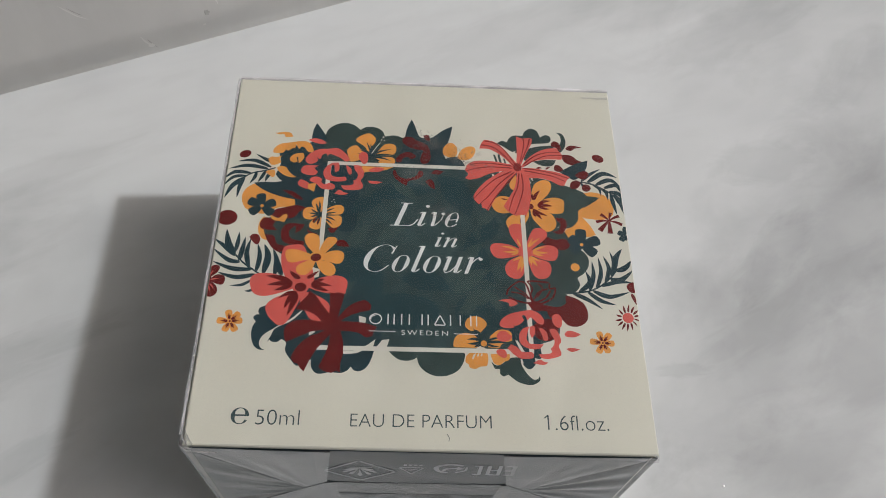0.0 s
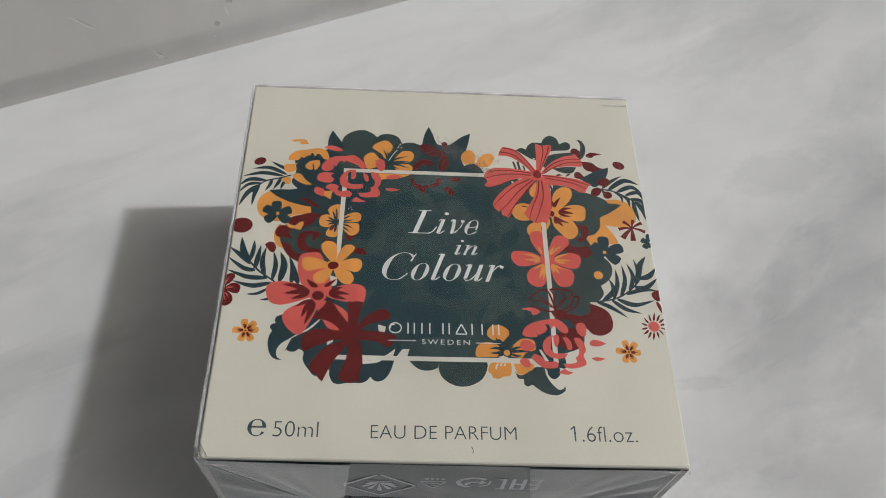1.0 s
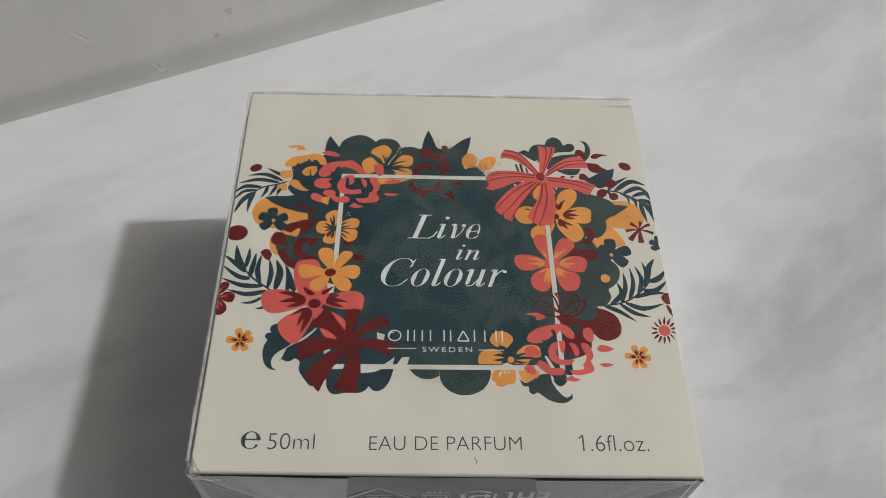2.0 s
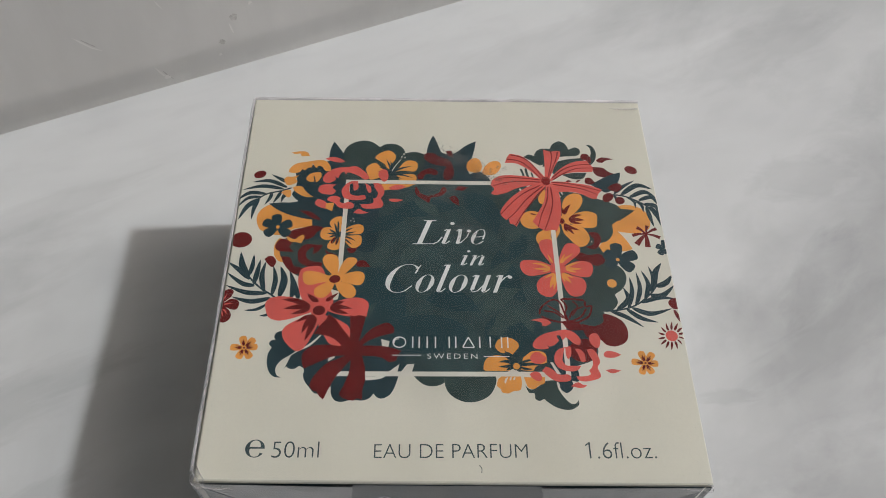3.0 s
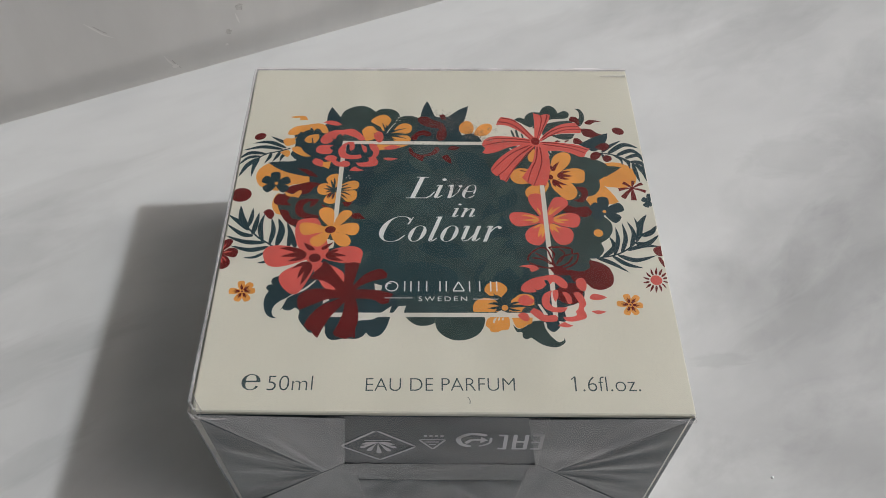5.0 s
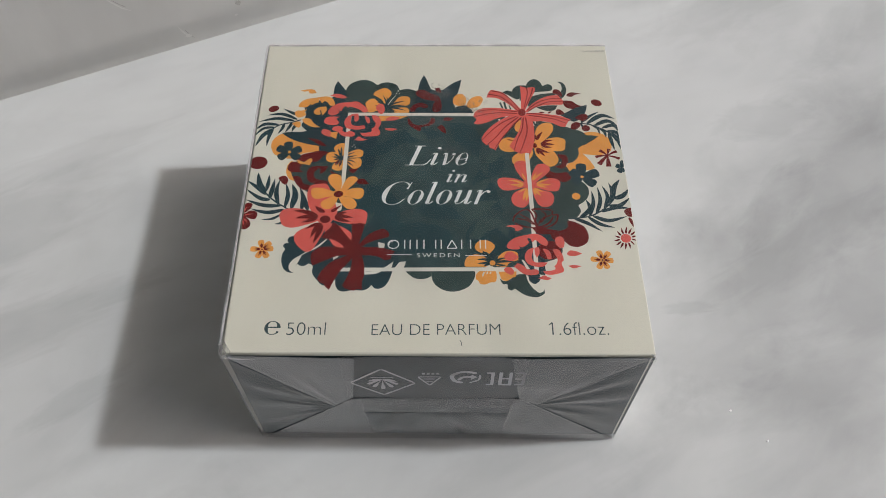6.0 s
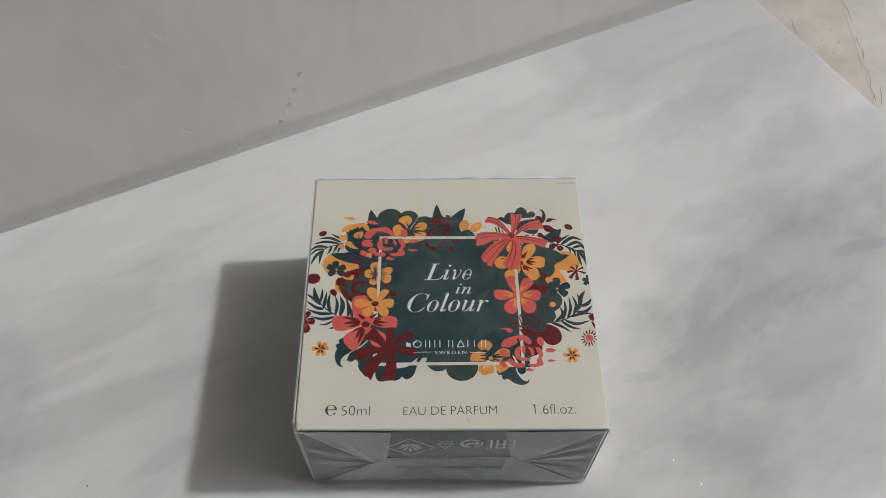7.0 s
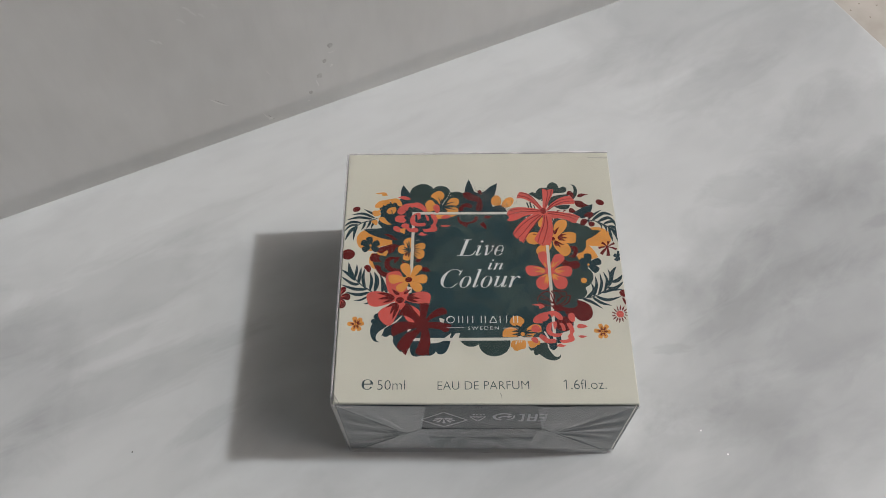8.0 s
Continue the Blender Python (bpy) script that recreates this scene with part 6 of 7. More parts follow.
motif("printed_flower", drawn(CORAL, (19.80, -0.24, 1), (18.21, 2.59), (17.79, 4.51), (18.55, 5.57), (20.27, 5.58), (20.94, 3.60), (21.27, -0.46, 1)),
      drawn(CORAL, (21.10, -0.24, 1), (22.11, 2.69), (23.23, 4.57), (24.77, 4.71), (25.83, 3.89), (25.86, 2.70), (24.83, 1.47), (22.37, -0.68, 1)),
      drawn(CORAL, (21.97, -0.99, 1), (25.11, 0.48), (27.33, 0.26), (28.07, -0.89), (27.61, -2.66), (26.58, -3.27), (24.39, -2.93), (21.89, -1.88, 1)),
      drawn(CORAL, (21.16, -1.79, 1), (23.66, -2.88), (25.67, -3.54), (26.32, -5.05), (25.67, -6.98), (24.29, -7.66), (23.04, -7.36), (22.09, -5.79)),
      drawn(CORAL, (21.16, -1.79, 1), (18.47, -2.89), (17.10, -3.98), (16.59, -5.36), (17.06, -6.98), (18.64, -7.79), (19.96, -7.24), (21.08, -4.84)),
      drawn(CORAL, (20.49, -0.91, 1), (17.61, 0.47), (14.63, 0.68), (13.67, -0.21), (13.91, -1.80), (15.14, -2.94), (17.74, -2.72), (20.41, -1.79, 1)),
      oval(21.05, -1.35, 1.64, 1.50, 0, CORAL),
      stroke(YELLOW, 0.56, "leaf", (19.58, -1.09), (17.92, -0.29), (16.00, -0.03)),
      stroke(YELLOW, 0.56, "leaf", (19.56, -1.26), (17.84, -1.36), (16.36, -1.36)),
      stroke(YELLOW, 0.45, "leaf", (19.55, -1.44), (18.78, -1.80), (17.95, -1.93)),
      stroke(YELLOW, 0.45, "leaf", (20.12, 0.07), (19.75, 1.05), (19.38, 2.05)),
      stroke(YELLOW, 0.45, "leaf", (21.69, 0.07), (22.16, 1.06), (22.86, 2.24)),
      stroke(YELLOW, 0.50, "leaf", (21.83, -0.02), (22.92, 1.15), (24.46, 2.33)),
      stroke(YELLOW, 0.56, "leaf", (22.64, -1.08), (23.91, -0.28), (25.53, 0.21)),
      stroke(YELLOW, 0.62, "leaf", (22.62, -1.26), (24.18, -1.34), (25.89, -1.34)),
      stroke(YELLOW, 0.50, "leaf", (22.60, -1.44), (23.75, -1.87), (24.92, -2.14)),
      stroke(YELLOW, 0.50, "leaf", (20.29, -2.41), (19.21, -2.94), (18.19, -3.63)),
      stroke(YELLOW, 0.84, "leaf", (20.35, -2.58), (19.77, -4.24), (19.13, -5.79)),
      stroke(YELLOW, 0.62, "leaf", (20.49, -2.67), (20.27, -4.41), (19.82, -6.22)),
      stroke(YELLOW, 0.56, "leaf", (21.85, -2.41), (22.92, -2.84), (24.04, -3.54)),
      stroke(YELLOW, 0.73, "leaf", (21.90, -2.58), (22.63, -3.54), (23.41, -4.67)),
      stroke(YELLOW, 0.50, "leaf", (21.76, -2.58), (22.04, -3.54), (22.25, -4.50)))
motif("printed_frame", strip(20.95, 8.0, 21.1, -13.5, 0.95, 0, PALE, "bar"))
motif("printed_rose", stroke(MAROON, 0.36, "round", (16.65, -11.65), (17.12, -10.09), (19.05, -8.50), (20.55, -8.75), (21.42, -11.16), (22.08, -13.36)),
      stroke(MAROON, 0.36, "round", (16.84, -11.98), (19.12, -13.00), (21.93, -13.45)),
      stroke(MAROON, 0.30, "round", (18.17, -9.59), (20.35, -11.16), (21.90, -13.04)),
      stroke(MAROON, 0.30, "round", (17.50, -10.83), (19.62, -11.24), (21.16, -12.47)),
      stroke(MAROON, 0.33, "round", (20.90, -8.16), (21.97, -9.92), (21.46, -11.57), (21.89, -13.12)),
      stroke(MAROON, 0.42, "round", (21.03, -8.25), (23.14, -8.25), (25.52, -8.50)),
      stroke(MAROON, 0.36, "round", (25.64, -8.67), (25.59, -9.83), (26.84, -9.67)),
      stroke(MAROON, 0.36, "round", (26.84, -9.67), (26.09, -11.90), (24.09, -13.20), (22.20, -13.61)),
      stroke(MAROON, 0.30, "round", (22.16, -12.55), (23.26, -10.75), (25.22, -9.92)),
      stroke(MAROON, 0.36, "round", (22.37, -13.28), (24.57, -12.06), (25.68, -10.33)),
      stroke(MAROON, 0.30, "round", (23.10, -8.67), (24.06, -9.92), (22.78, -11.98)),
      drawn(MAROON, (20.70, -13.20, 1), (22.70, -12.88), (24.39, -13.81), (25.35, -14.82), (23.55, -15.05), (21.80, -14.81)))
motif("printed_bow", drawn(CORAL, (13.27, 28.33, 1), (12.61, 27.36), (12.08, 25.75, 1), (14.35, 25.61), (16.39, 24.40), (18.07, 22.84), (19.77, 20.67, 1), (20.56, 21.61, 1), (19.11, 23.79), (17.63, 25.89), (15.70, 27.70)),
      drawn(CORAL, (20.61, 29.58, 1), (21.41, 29.26), (22.22, 29.04), (23.64, 29.27), (24.36, 29.00, 1), (23.97, 27.33), (22.67, 24.65), (21.35, 21.41, 1), (20.31, 21.40, 1), (20.61, 25.81)),
      drawn(CORAL, (21.15, 20.89, 1), (23.15, 23.50), (25.34, 25.30), (27.48, 26.28), (29.81, 26.56, 1), (30.35, 25.55), (30.97, 24.49), (30.68, 23.33, 1), (28.40, 23.32), (25.95, 23.10), (23.86, 22.35), (21.79, 20.79, 1)),
      drawn(CORAL, (21.54, 20.68, 1), (24.11, 20.65), (26.88, 20.20), (29.64, 19.70), (32.23, 18.54, 1), (31.39, 17.47), (30.76, 16.17, 1), (29.65, 16.21), (27.78, 17.31), (25.46, 17.95), (22.67, 17.99), (21.30, 19.76, 1)),
      drawn(CORAL, (21.33, 20.07, 1), (22.73, 18.65), (23.14, 16.03), (23.03, 12.58), (22.46, 9.68), (21.80, 7.83, 1), (20.82, 8.06), (19.48, 7.73, 1), (18.02, 8.71), (16.92, 10.14, 1), (18.30, 12.56), (19.70, 15.52), (20.40, 19.55, 1)),
      drawn(CORAL, (20.07, 20.47, 1), (16.79, 19.33), (13.88, 17.24), (11.79, 14.99), (10.50, 12.77), (10.60, 11.56, 1), (11.56, 10.50), (12.04, 10.84), (12.29, 9.55), (12.86, 9.46), (13.55, 8.79, 1), (14.69, 11.09), (16.02, 13.53), (18.22, 17.01), (20.56, 19.55, 1)),
      drawn(CORAL, (19.98, 21.29, 1), (16.96, 21.90), (14.96, 22.20), (11.34, 22.23), (9.28, 21.13), (8.70, 19.49, 1), (9.42, 18.48), (8.74, 17.36), (9.75, 16.92, 1), (11.91, 17.58), (14.78, 19.01), (19.89, 20.16, 1)),
      stroke(WINE, 0.27, "taper", (13.26, 28.01), (15.68, 27.33), (17.77, 25.47), (20.00, 21.60)),
      stroke(WINE, 0.27, "taper", (12.38, 26.82), (15.20, 26.20), (17.44, 24.20), (19.57, 21.29)),
      stroke(WINE, 0.27, "taper", (22.18, 29.04), (22.25, 26.88), (21.06, 21.82)),
      stroke(WINE, 0.27, "taper", (23.71, 29.05), (23.19, 26.89), (21.43, 22.34)),
      stroke(WINE, 0.27, "taper", (21.94, 21.62), (24.40, 23.93), (27.37, 25.21), (30.67, 25.44)),
      stroke(WINE, 0.27, "taper", (22.05, 21.10), (24.30, 22.77), (27.28, 24.26), (30.97, 24.49)),
      stroke(WINE, 0.27, "taper", (21.69, 20.53), (24.87, 20.19), (28.40, 19.39), (32.02, 18.08)),
      stroke(WINE, 0.27, "taper", (21.95, 19.87), (24.79, 19.37), (28.31, 18.57), (31.04, 17.27)),
      stroke(WINE, 0.27, "taper", (20.77, 19.14), (20.29, 15.52), (18.96, 12.08), (18.02, 8.81)),
      stroke(WINE, 0.27, "taper", (21.33, 19.15), (21.47, 15.03), (20.45, 11.11), (19.22, 7.87)),
      stroke(WINE, 0.27, "taper", (19.12, 19.54), (15.47, 17.40), (12.55, 14.50), (10.54, 11.95)),
      stroke(WINE, 0.27, "taper", (19.67, 19.34), (16.18, 16.00), (13.61, 12.54), (11.89, 10.79)),
      stroke(WINE, 0.27, "taper", (20.13, 19.04), (17.41, 15.51), (14.99, 12.06), (13.34, 9.08)),
      stroke(WINE, 0.27, "taper", (19.39, 21.03), (14.93, 21.58), (11.71, 21.56), (9.76, 20.93)),
      stroke(WINE, 0.27, "taper", (19.35, 20.47), (14.87, 20.65), (11.65, 20.22), (8.97, 19.29)),
      oval(20.50, 20.78, 0.96, 1.13, 0, WINE))
motif("printed_palm", drawn(MAROON, (-19.13, -11.86, 1), (-18.34, -12.15), (-17.47, -11.86), (-16.18, -12.19, 1), (-16.60, -14.40), (-17.46, -18.33, 1), (-18.95, -18.33, 1), (-18.96, -14.80)),
      drawn(MAROON, (-23.15, -11.62, 1), (-23.59, -12.79), (-24.54, -14.00), (-25.65, -15.83, 1), (-23.32, -16.22), (-21.52, -17.16), (-20.03, -18.72, 1), (-18.13, -18.72, 1), (-18.94, -16.77), (-20.66, -14.40), (-21.83, -12.79)),
      drawn(MAROON, (-17.97, -18.57, 1), (-16.68, -16.78), (-15.03, -14.80), (-12.97, -13.68), (-11.85, -13.56), (-10.80, -14.60), (-10.87, -15.64, 1), (-13.57, -16.42), (-15.61, -17.40), (-17.10, -18.72, 1)),
      drawn(MAROON, (-17.98, -18.33, 1), (-14.87, -18.30), (-12.10, -18.49), (-9.41, -19.35, 1), (-10.11, -20.57), (-10.22, -21.26, 1), (-11.48, -21.63), (-13.05, -20.68), (-15.47, -20.37), (-17.52, -20.45, 1)),
      drawn(MAROON, (-18.64, -20.06, 1), (-16.68, -20.07, 1), (-15.94, -22.53), (-15.77, -25.13), (-16.15, -26.95), (-16.11, -29.00, 1), (-17.05, -28.68), (-17.69, -29.14), (-18.87, -28.89), (-19.79, -28.46), (-20.29, -27.84, 1), (-19.25, -25.49), (-18.56, -22.52)),
      drawn(MAROON, (-19.08, -20.06, 1), (-20.90, -21.01), (-22.88, -21.95), (-24.44, -23.63), (-25.32, -25.11), (-25.66, -26.20, 1), (-24.94, -27.15), (-24.26, -27.37), (-23.78, -28.23), (-23.00, -28.95, 1), (-21.88, -26.21), (-20.69, -24.01), (-18.03, -20.45, 1)),
      drawn(MAROON, (-18.13, -18.72, 1), (-21.44, -18.29), (-23.87, -18.10), (-25.90, -18.52), (-27.35, -19.86), (-27.35, -21.76), (-26.86, -22.92, 1), (-24.27, -21.61), (-21.62, -20.48), (-18.05, -20.18, 1)),
      oval(-18.06, -19.34, 1.45, 1.45, 0, MAROON))
motif("printed_sliver", drawn(PALE, (-15.77, -24.47, 1), (-13.92, -24.47), (-11.96, -24.32, 1), (-13.22, -24.99), (-15.70, -25.24, 1)))
motif("printed_flower", stroke(YELLOW, 1.39, "petal", (-38.13, -18.78), (-38.41, -17.54), (-38.70, -16.29)),
      stroke(YELLOW, 1.39, "petal", (-38.13, -18.78), (-37.28, -17.81), (-36.42, -16.84)),
      stroke(YELLOW, 1.39, "petal", (-38.13, -18.78), (-36.89, -18.66), (-35.65, -18.55)),
      stroke(YELLOW, 1.39, "petal", (-38.13, -18.78), (-37.42, -19.85), (-36.72, -20.92)),
      stroke(YELLOW, 1.39, "petal", (-38.13, -18.78), (-38.57, -19.89), (-39.02, -20.99)),
      stroke(YELLOW, 1.39, "petal", (-38.13, -18.78), (-39.42, -18.70), (-40.72, -18.62)),
      stroke(MAROON, 0.34, "leaf", (-38.19, -18.48), (-38.36, -17.79), (-38.54, -16.99)),
      stroke(MAROON, 0.34, "leaf", (-37.92, -18.55), (-37.45, -18.01), (-36.90, -17.39)),
      stroke(MAROON, 0.34, "leaf", (-37.83, -18.75), (-37.14, -18.69), (-36.35, -18.61)),
      stroke(MAROON, 0.34, "leaf", (-37.96, -19.04), (-37.56, -19.64), (-37.11, -20.32)),
      stroke(MAROON, 0.34, "leaf", (-38.23, -19.04), (-38.48, -19.67), (-38.77, -20.37)),
      stroke(MAROON, 0.34, "leaf", (-38.44, -18.76), (-39.16, -18.71), (-39.99, -18.66)),
      stroke(MAROON, 0.17, "leaf", (-38.13, -18.78), (-38.16, -17.89), (-38.18, -17.31)),
      stroke(MAROON, 0.17, "leaf", (-38.13, -18.78), (-38.50, -17.93), (-38.74, -17.38)),
      stroke(MAROON, 0.17, "leaf", (-38.13, -18.78), (-37.38, -18.27), (-36.88, -17.94)),
      stroke(MAROON, 0.17, "leaf", (-38.13, -18.78), (-37.69, -17.93), (-37.40, -17.37)),
      stroke(MAROON, 0.17, "leaf", (-38.13, -18.78), (-37.22, -18.92), (-36.62, -19.01)),
      stroke(MAROON, 0.17, "leaf", (-38.13, -18.78), (-37.31, -18.48), (-36.77, -18.28)),
      stroke(MAROON, 0.17, "leaf", (-38.13, -18.78), (-37.77, -19.63), (-37.53, -20.18)),
      stroke(MAROON, 0.17, "leaf", (-38.13, -18.78), (-37.49, -19.43), (-37.08, -19.86)),
      stroke(MAROON, 0.17, "leaf", (-38.13, -18.78), (-38.61, -19.45), (-38.92, -19.89)),
      stroke(MAROON, 0.17, "leaf", (-38.13, -18.78), (-38.27, -19.66), (-38.36, -20.24)),
      stroke(MAROON, 0.17, "leaf", (-38.13, -18.78), (-39.05, -18.50), (-39.66, -18.31)),
      stroke(MAROON, 0.17, "leaf", (-38.13, -18.78), (-39.01, -18.95), (-39.59, -19.06)),
      oval(-38.13, -18.78, 0.46, 0.46, 0, YELLOW), oval(-38.13, -18.78, 0.2, 0.2, 0, MAROON))
motif("printed_flower", stroke(YELLOW, 1.33, "petal", (35.34, -21.78), (35.04, -20.53), (34.73, -19.28)),
      stroke(YELLOW, 1.33, "petal", (35.34, -21.78), (36.20, -20.73), (37.06, -19.67)),
      stroke(YELLOW, 1.33, "petal", (35.34, -21.78), (36.55, -21.84), (37.75, -21.89)),
      stroke(YELLOW, 1.33, "petal", (35.34, -21.78), (35.87, -22.86), (36.40, -23.93)),
      stroke(YELLOW, 1.33, "petal", (35.34, -21.78), (34.80, -22.89), (34.26, -24.00)),
      stroke(YELLOW, 1.33, "petal", (35.34, -21.78), (34.05, -21.60), (32.76, -21.43)),
      stroke(MAROON, 0.34, "leaf", (35.27, -21.48), (35.10, -20.78), (34.90, -19.98)),
      stroke(MAROON, 0.34, "leaf", (35.55, -21.53), (36.02, -20.94), (36.57, -20.26)),
      stroke(MAROON, 0.34, "leaf", (35.63, -21.79), (36.31, -21.82), (37.08, -21.86)),
      stroke(MAROON, 0.34, "leaf", (35.47, -22.04), (35.77, -22.64), (36.11, -23.33)),
      stroke(MAROON, 0.34, "leaf", (35.21, -22.05), (34.91, -22.67), (34.56, -23.38)),
      stroke(MAROON, 0.34, "leaf", (35.03, -21.74), (34.31, -21.64), (33.48, -21.53)),
      stroke(MAROON, 0.17, "leaf", (35.34, -21.78), (35.32, -20.82), (35.31, -20.19)),
      stroke(MAROON, 0.17, "leaf", (35.34, -21.78), (34.94, -20.99), (34.68, -20.47)),
      stroke(MAROON, 0.17, "leaf", (35.34, -21.78), (36.07, -21.16), (36.55, -20.76)),
      stroke(MAROON, 0.17, "leaf", (35.34, -21.78), (35.81, -20.92), (36.11, -20.36)),
      stroke(MAROON, 0.17, "leaf", (35.34, -21.78), (36.15, -22.03), (36.67, -22.19)),
      stroke(MAROON, 0.17, "leaf", (35.34, -21.78), (36.23, -21.61), (36.81, -21.50)),
      stroke(MAROON, 0.17, "leaf", (35.34, -21.78), (35.54, -22.65), (35.67, -23.23)),
      stroke(MAROON, 0.17, "leaf", (35.34, -21.78), (35.89, -22.42), (36.24, -22.83)),
      stroke(MAROON, 0.17, "leaf", (35.34, -21.78), (34.81, -22.50), (34.46, -22.96)),
      stroke(MAROON, 0.17, "leaf", (35.34, -21.78), (35.11, -22.63), (34.96, -23.18)),
      stroke(MAROON, 0.17, "leaf", (35.34, -21.78), (34.49, -21.43), (33.94, -21.20)),
      stroke(MAROON, 0.17, "leaf", (35.34, -21.78), (34.38, -21.88), (33.75, -21.95)),
      oval(35.34, -21.78, 0.46, 0.46, 0, YELLOW), oval(35.34, -21.78, 0.2, 0.2, 0, MAROON))
motif("printed_flower", stroke(MAROON, 0.34, "leaf", (42.43, -16.39), (42.99, -16.55), (43.54, -16.86)),
      stroke(MAROON, 0.34, "leaf", (42.09, -16.91), (42.49, -17.39), (42.82, -18.05)),
      stroke(MAROON, 0.45, "leaf", (41.57, -17.27), (41.73, -17.97), (41.77, -18.86)),
      stroke(MAROON, 0.45, "leaf", (40.97, -17.41), (40.85, -18.19), (40.61, -19.13)),
      stroke(MAROON, 0.45, "leaf", (40.40, -17.29), (40.04, -18.01), (39.55, -18.81)),
      stroke(MAROON, 0.45, "leaf", (39.98, -16.95), (39.44, -17.46), (38.80, -17.97)),
      stroke(MAROON, 0.45, "leaf", (39.79, -16.45), (39.17, -16.65), (38.51, -16.76)),
      stroke(MAROON, 0.45, "leaf", (39.87, -15.89), (39.30, -15.73), (38.74, -15.42)),
      stroke(MAROON, 0.45, "leaf", (40.20, -15.37), (39.79, -14.88), (39.45, -14.20)),
      stroke(MAROON, 0.45, "leaf", (40.72, -15.00), (40.56, -14.29), (40.51, -13.37)),
      stroke(MAROON, 0.45, "leaf", (41.33, -14.86), (41.45, -14.06), (41.70, -13.08)),
      stroke(MAROON, 0.45, "leaf", (41.90, -14.98), (42.27, -14.24), (42.78, -13.41)),
      stroke(MAROON, 0.45, "leaf", (42.32, -15.32), (42.87, -14.81), (43.52, -14.28)),
      stroke(MAROON, 0.45, "leaf", (42.51, -15.83), (43.13, -15.63), (43.79, -15.51)),
      oval(41.15, -16.14, 1.14, 1.15, -20, CORAL))
motif("printed_flower", stroke(MAROON, 0.88, "ribbon", (39.82, 7.13), (39.01, 8.15), (38.13, 8.78)),
      stroke(MAROON, 0.77, "ribbon", (39.82, 7.13), (40.11, 8.39), (40.34, 9.27)),
      stroke(MAROON, 0.83, "ribbon", (39.82, 7.13), (41.02, 8.01), (42.16, 8.51)),
      stroke(MAROON, 0.83, "ribbon", (39.82, 7.13), (41.23, 6.88), (42.58, 6.25)),
      stroke(MAROON, 1.26, "ribbon", (39.82, 7.13), (39.82, 5.71), (39.77, 3.92)),
      stroke(MAROON, 1.21, "ribbon", (39.82, 7.13), (38.72, 6.03), (37.57, 4.56)),
      stroke(MAROON, 0.83, "ribbon", (39.82, 7.13), (38.42, 7.15), (36.96, 6.80)))
motif("printed_flower", drawn(MAROON, (-44.26, -8.88, 1), (-43.75, -7.04), (-42.44, -6.20), (-41.61, -6.79), (-42.13, -8.13), (-43.60, -9.45, 1)),
      drawn(MAROON, (-43.31, -9.54, 1), (-42.11, -8.50), (-40.85, -8.58), (-40.25, -9.37), (-40.53, -10.60), (-41.44, -10.73), (-42.78, -10.19, 1)),
      drawn(MAROON, (-44.09, -10.44, 1), (-42.54, -10.40), (-41.56, -11.58), (-41.63, -12.79), (-42.57, -13.52), (-43.74, -13.20), (-44.28, -11.91)),
      drawn(MAROON, (-44.63, -8.29, 1), (-43.08, -9.12), (-42.55, -10.36), (-43.83, -11.18), (-44.59, -10.36)),
      stroke(CORAL, 0.34, "leaf", (-43.85, -9.21), (-43.27, -8.38), (-42.77, -7.37)),
      stroke(CORAL, 0.34, "leaf", (-43.07, -9.70), (-42.33, -9.45), (-41.42, -9.37)),
      stroke(CORAL, 0.39, "leaf", (-43.70, -10.69), (-43.24, -11.42), (-42.89, -12.31)),
      stroke(CORAL, 0.28, "leaf", (-43.22, -10.60), (-42.65, -11.09), (-42.26, -11.82)))
motif("printed_leaf", stroke(NAVY, 0.34, "leaf", (-44.15, -19.00), (-44.05, -18.31), (-43.91, -17.46)),
      stroke(NAVY, 0.28, "leaf", (-44.33, -18.69), (-43.92, -18.69), (-43.57, -18.77)),
      stroke(NAVY, 0.34, "leaf", (-44.69, -18.62), (-44.30, -19.31), (-44.06, -20.37)))
motif("printed_flower", stroke(NAVY, 2.09, "petal", (-34.83, 8.44), (-35.12, 10.04), (-35.42, 11.67)),
      stroke(NAVY, 2.09, "petal", (-34.83, 8.44), (-33.41, 9.01), (-31.99, 9.58)),
      stroke(NAVY, 2.09, "petal", (-34.83, 8.44), (-33.58, 7.41), (-32.35, 6.39)),
      stroke(NAVY, 2.09, "petal", (-34.83, 8.44), (-36.04, 7.45), (-37.25, 6.47)),
      stroke(NAVY, 2.09, "petal", (-34.83, 8.44), (-36.35, 9.14), (-37.88, 9.84)),
      oval(-34.83, 8.44, 0.38, 0.42, 0, YELLOW))
motif("printed_flower", stroke(NAVY, 2.44, "petal", (33.24, 0.90), (33.25, 2.90), (33.26, 4.92)),
      stroke(NAVY, 2.44, "petal", (33.24, 0.90), (31.93, 1.76), (30.62, 2.62)),
      stroke(NAVY, 2.44, "petal", (33.24, 0.90), (32.02, 0.05), (30.81, -0.80)),
      stroke(NAVY, 2.44, "petal", (33.24, 0.90), (34.68, -0.30), (36.11, -1.50)),
      stroke(NAVY, 2.44, "petal", (33.24, 0.90), (35.25, 1.59), (37.28, 2.27)),
      oval(33.24, 0.90, 0.38, 0.40, 0, YELLOW))
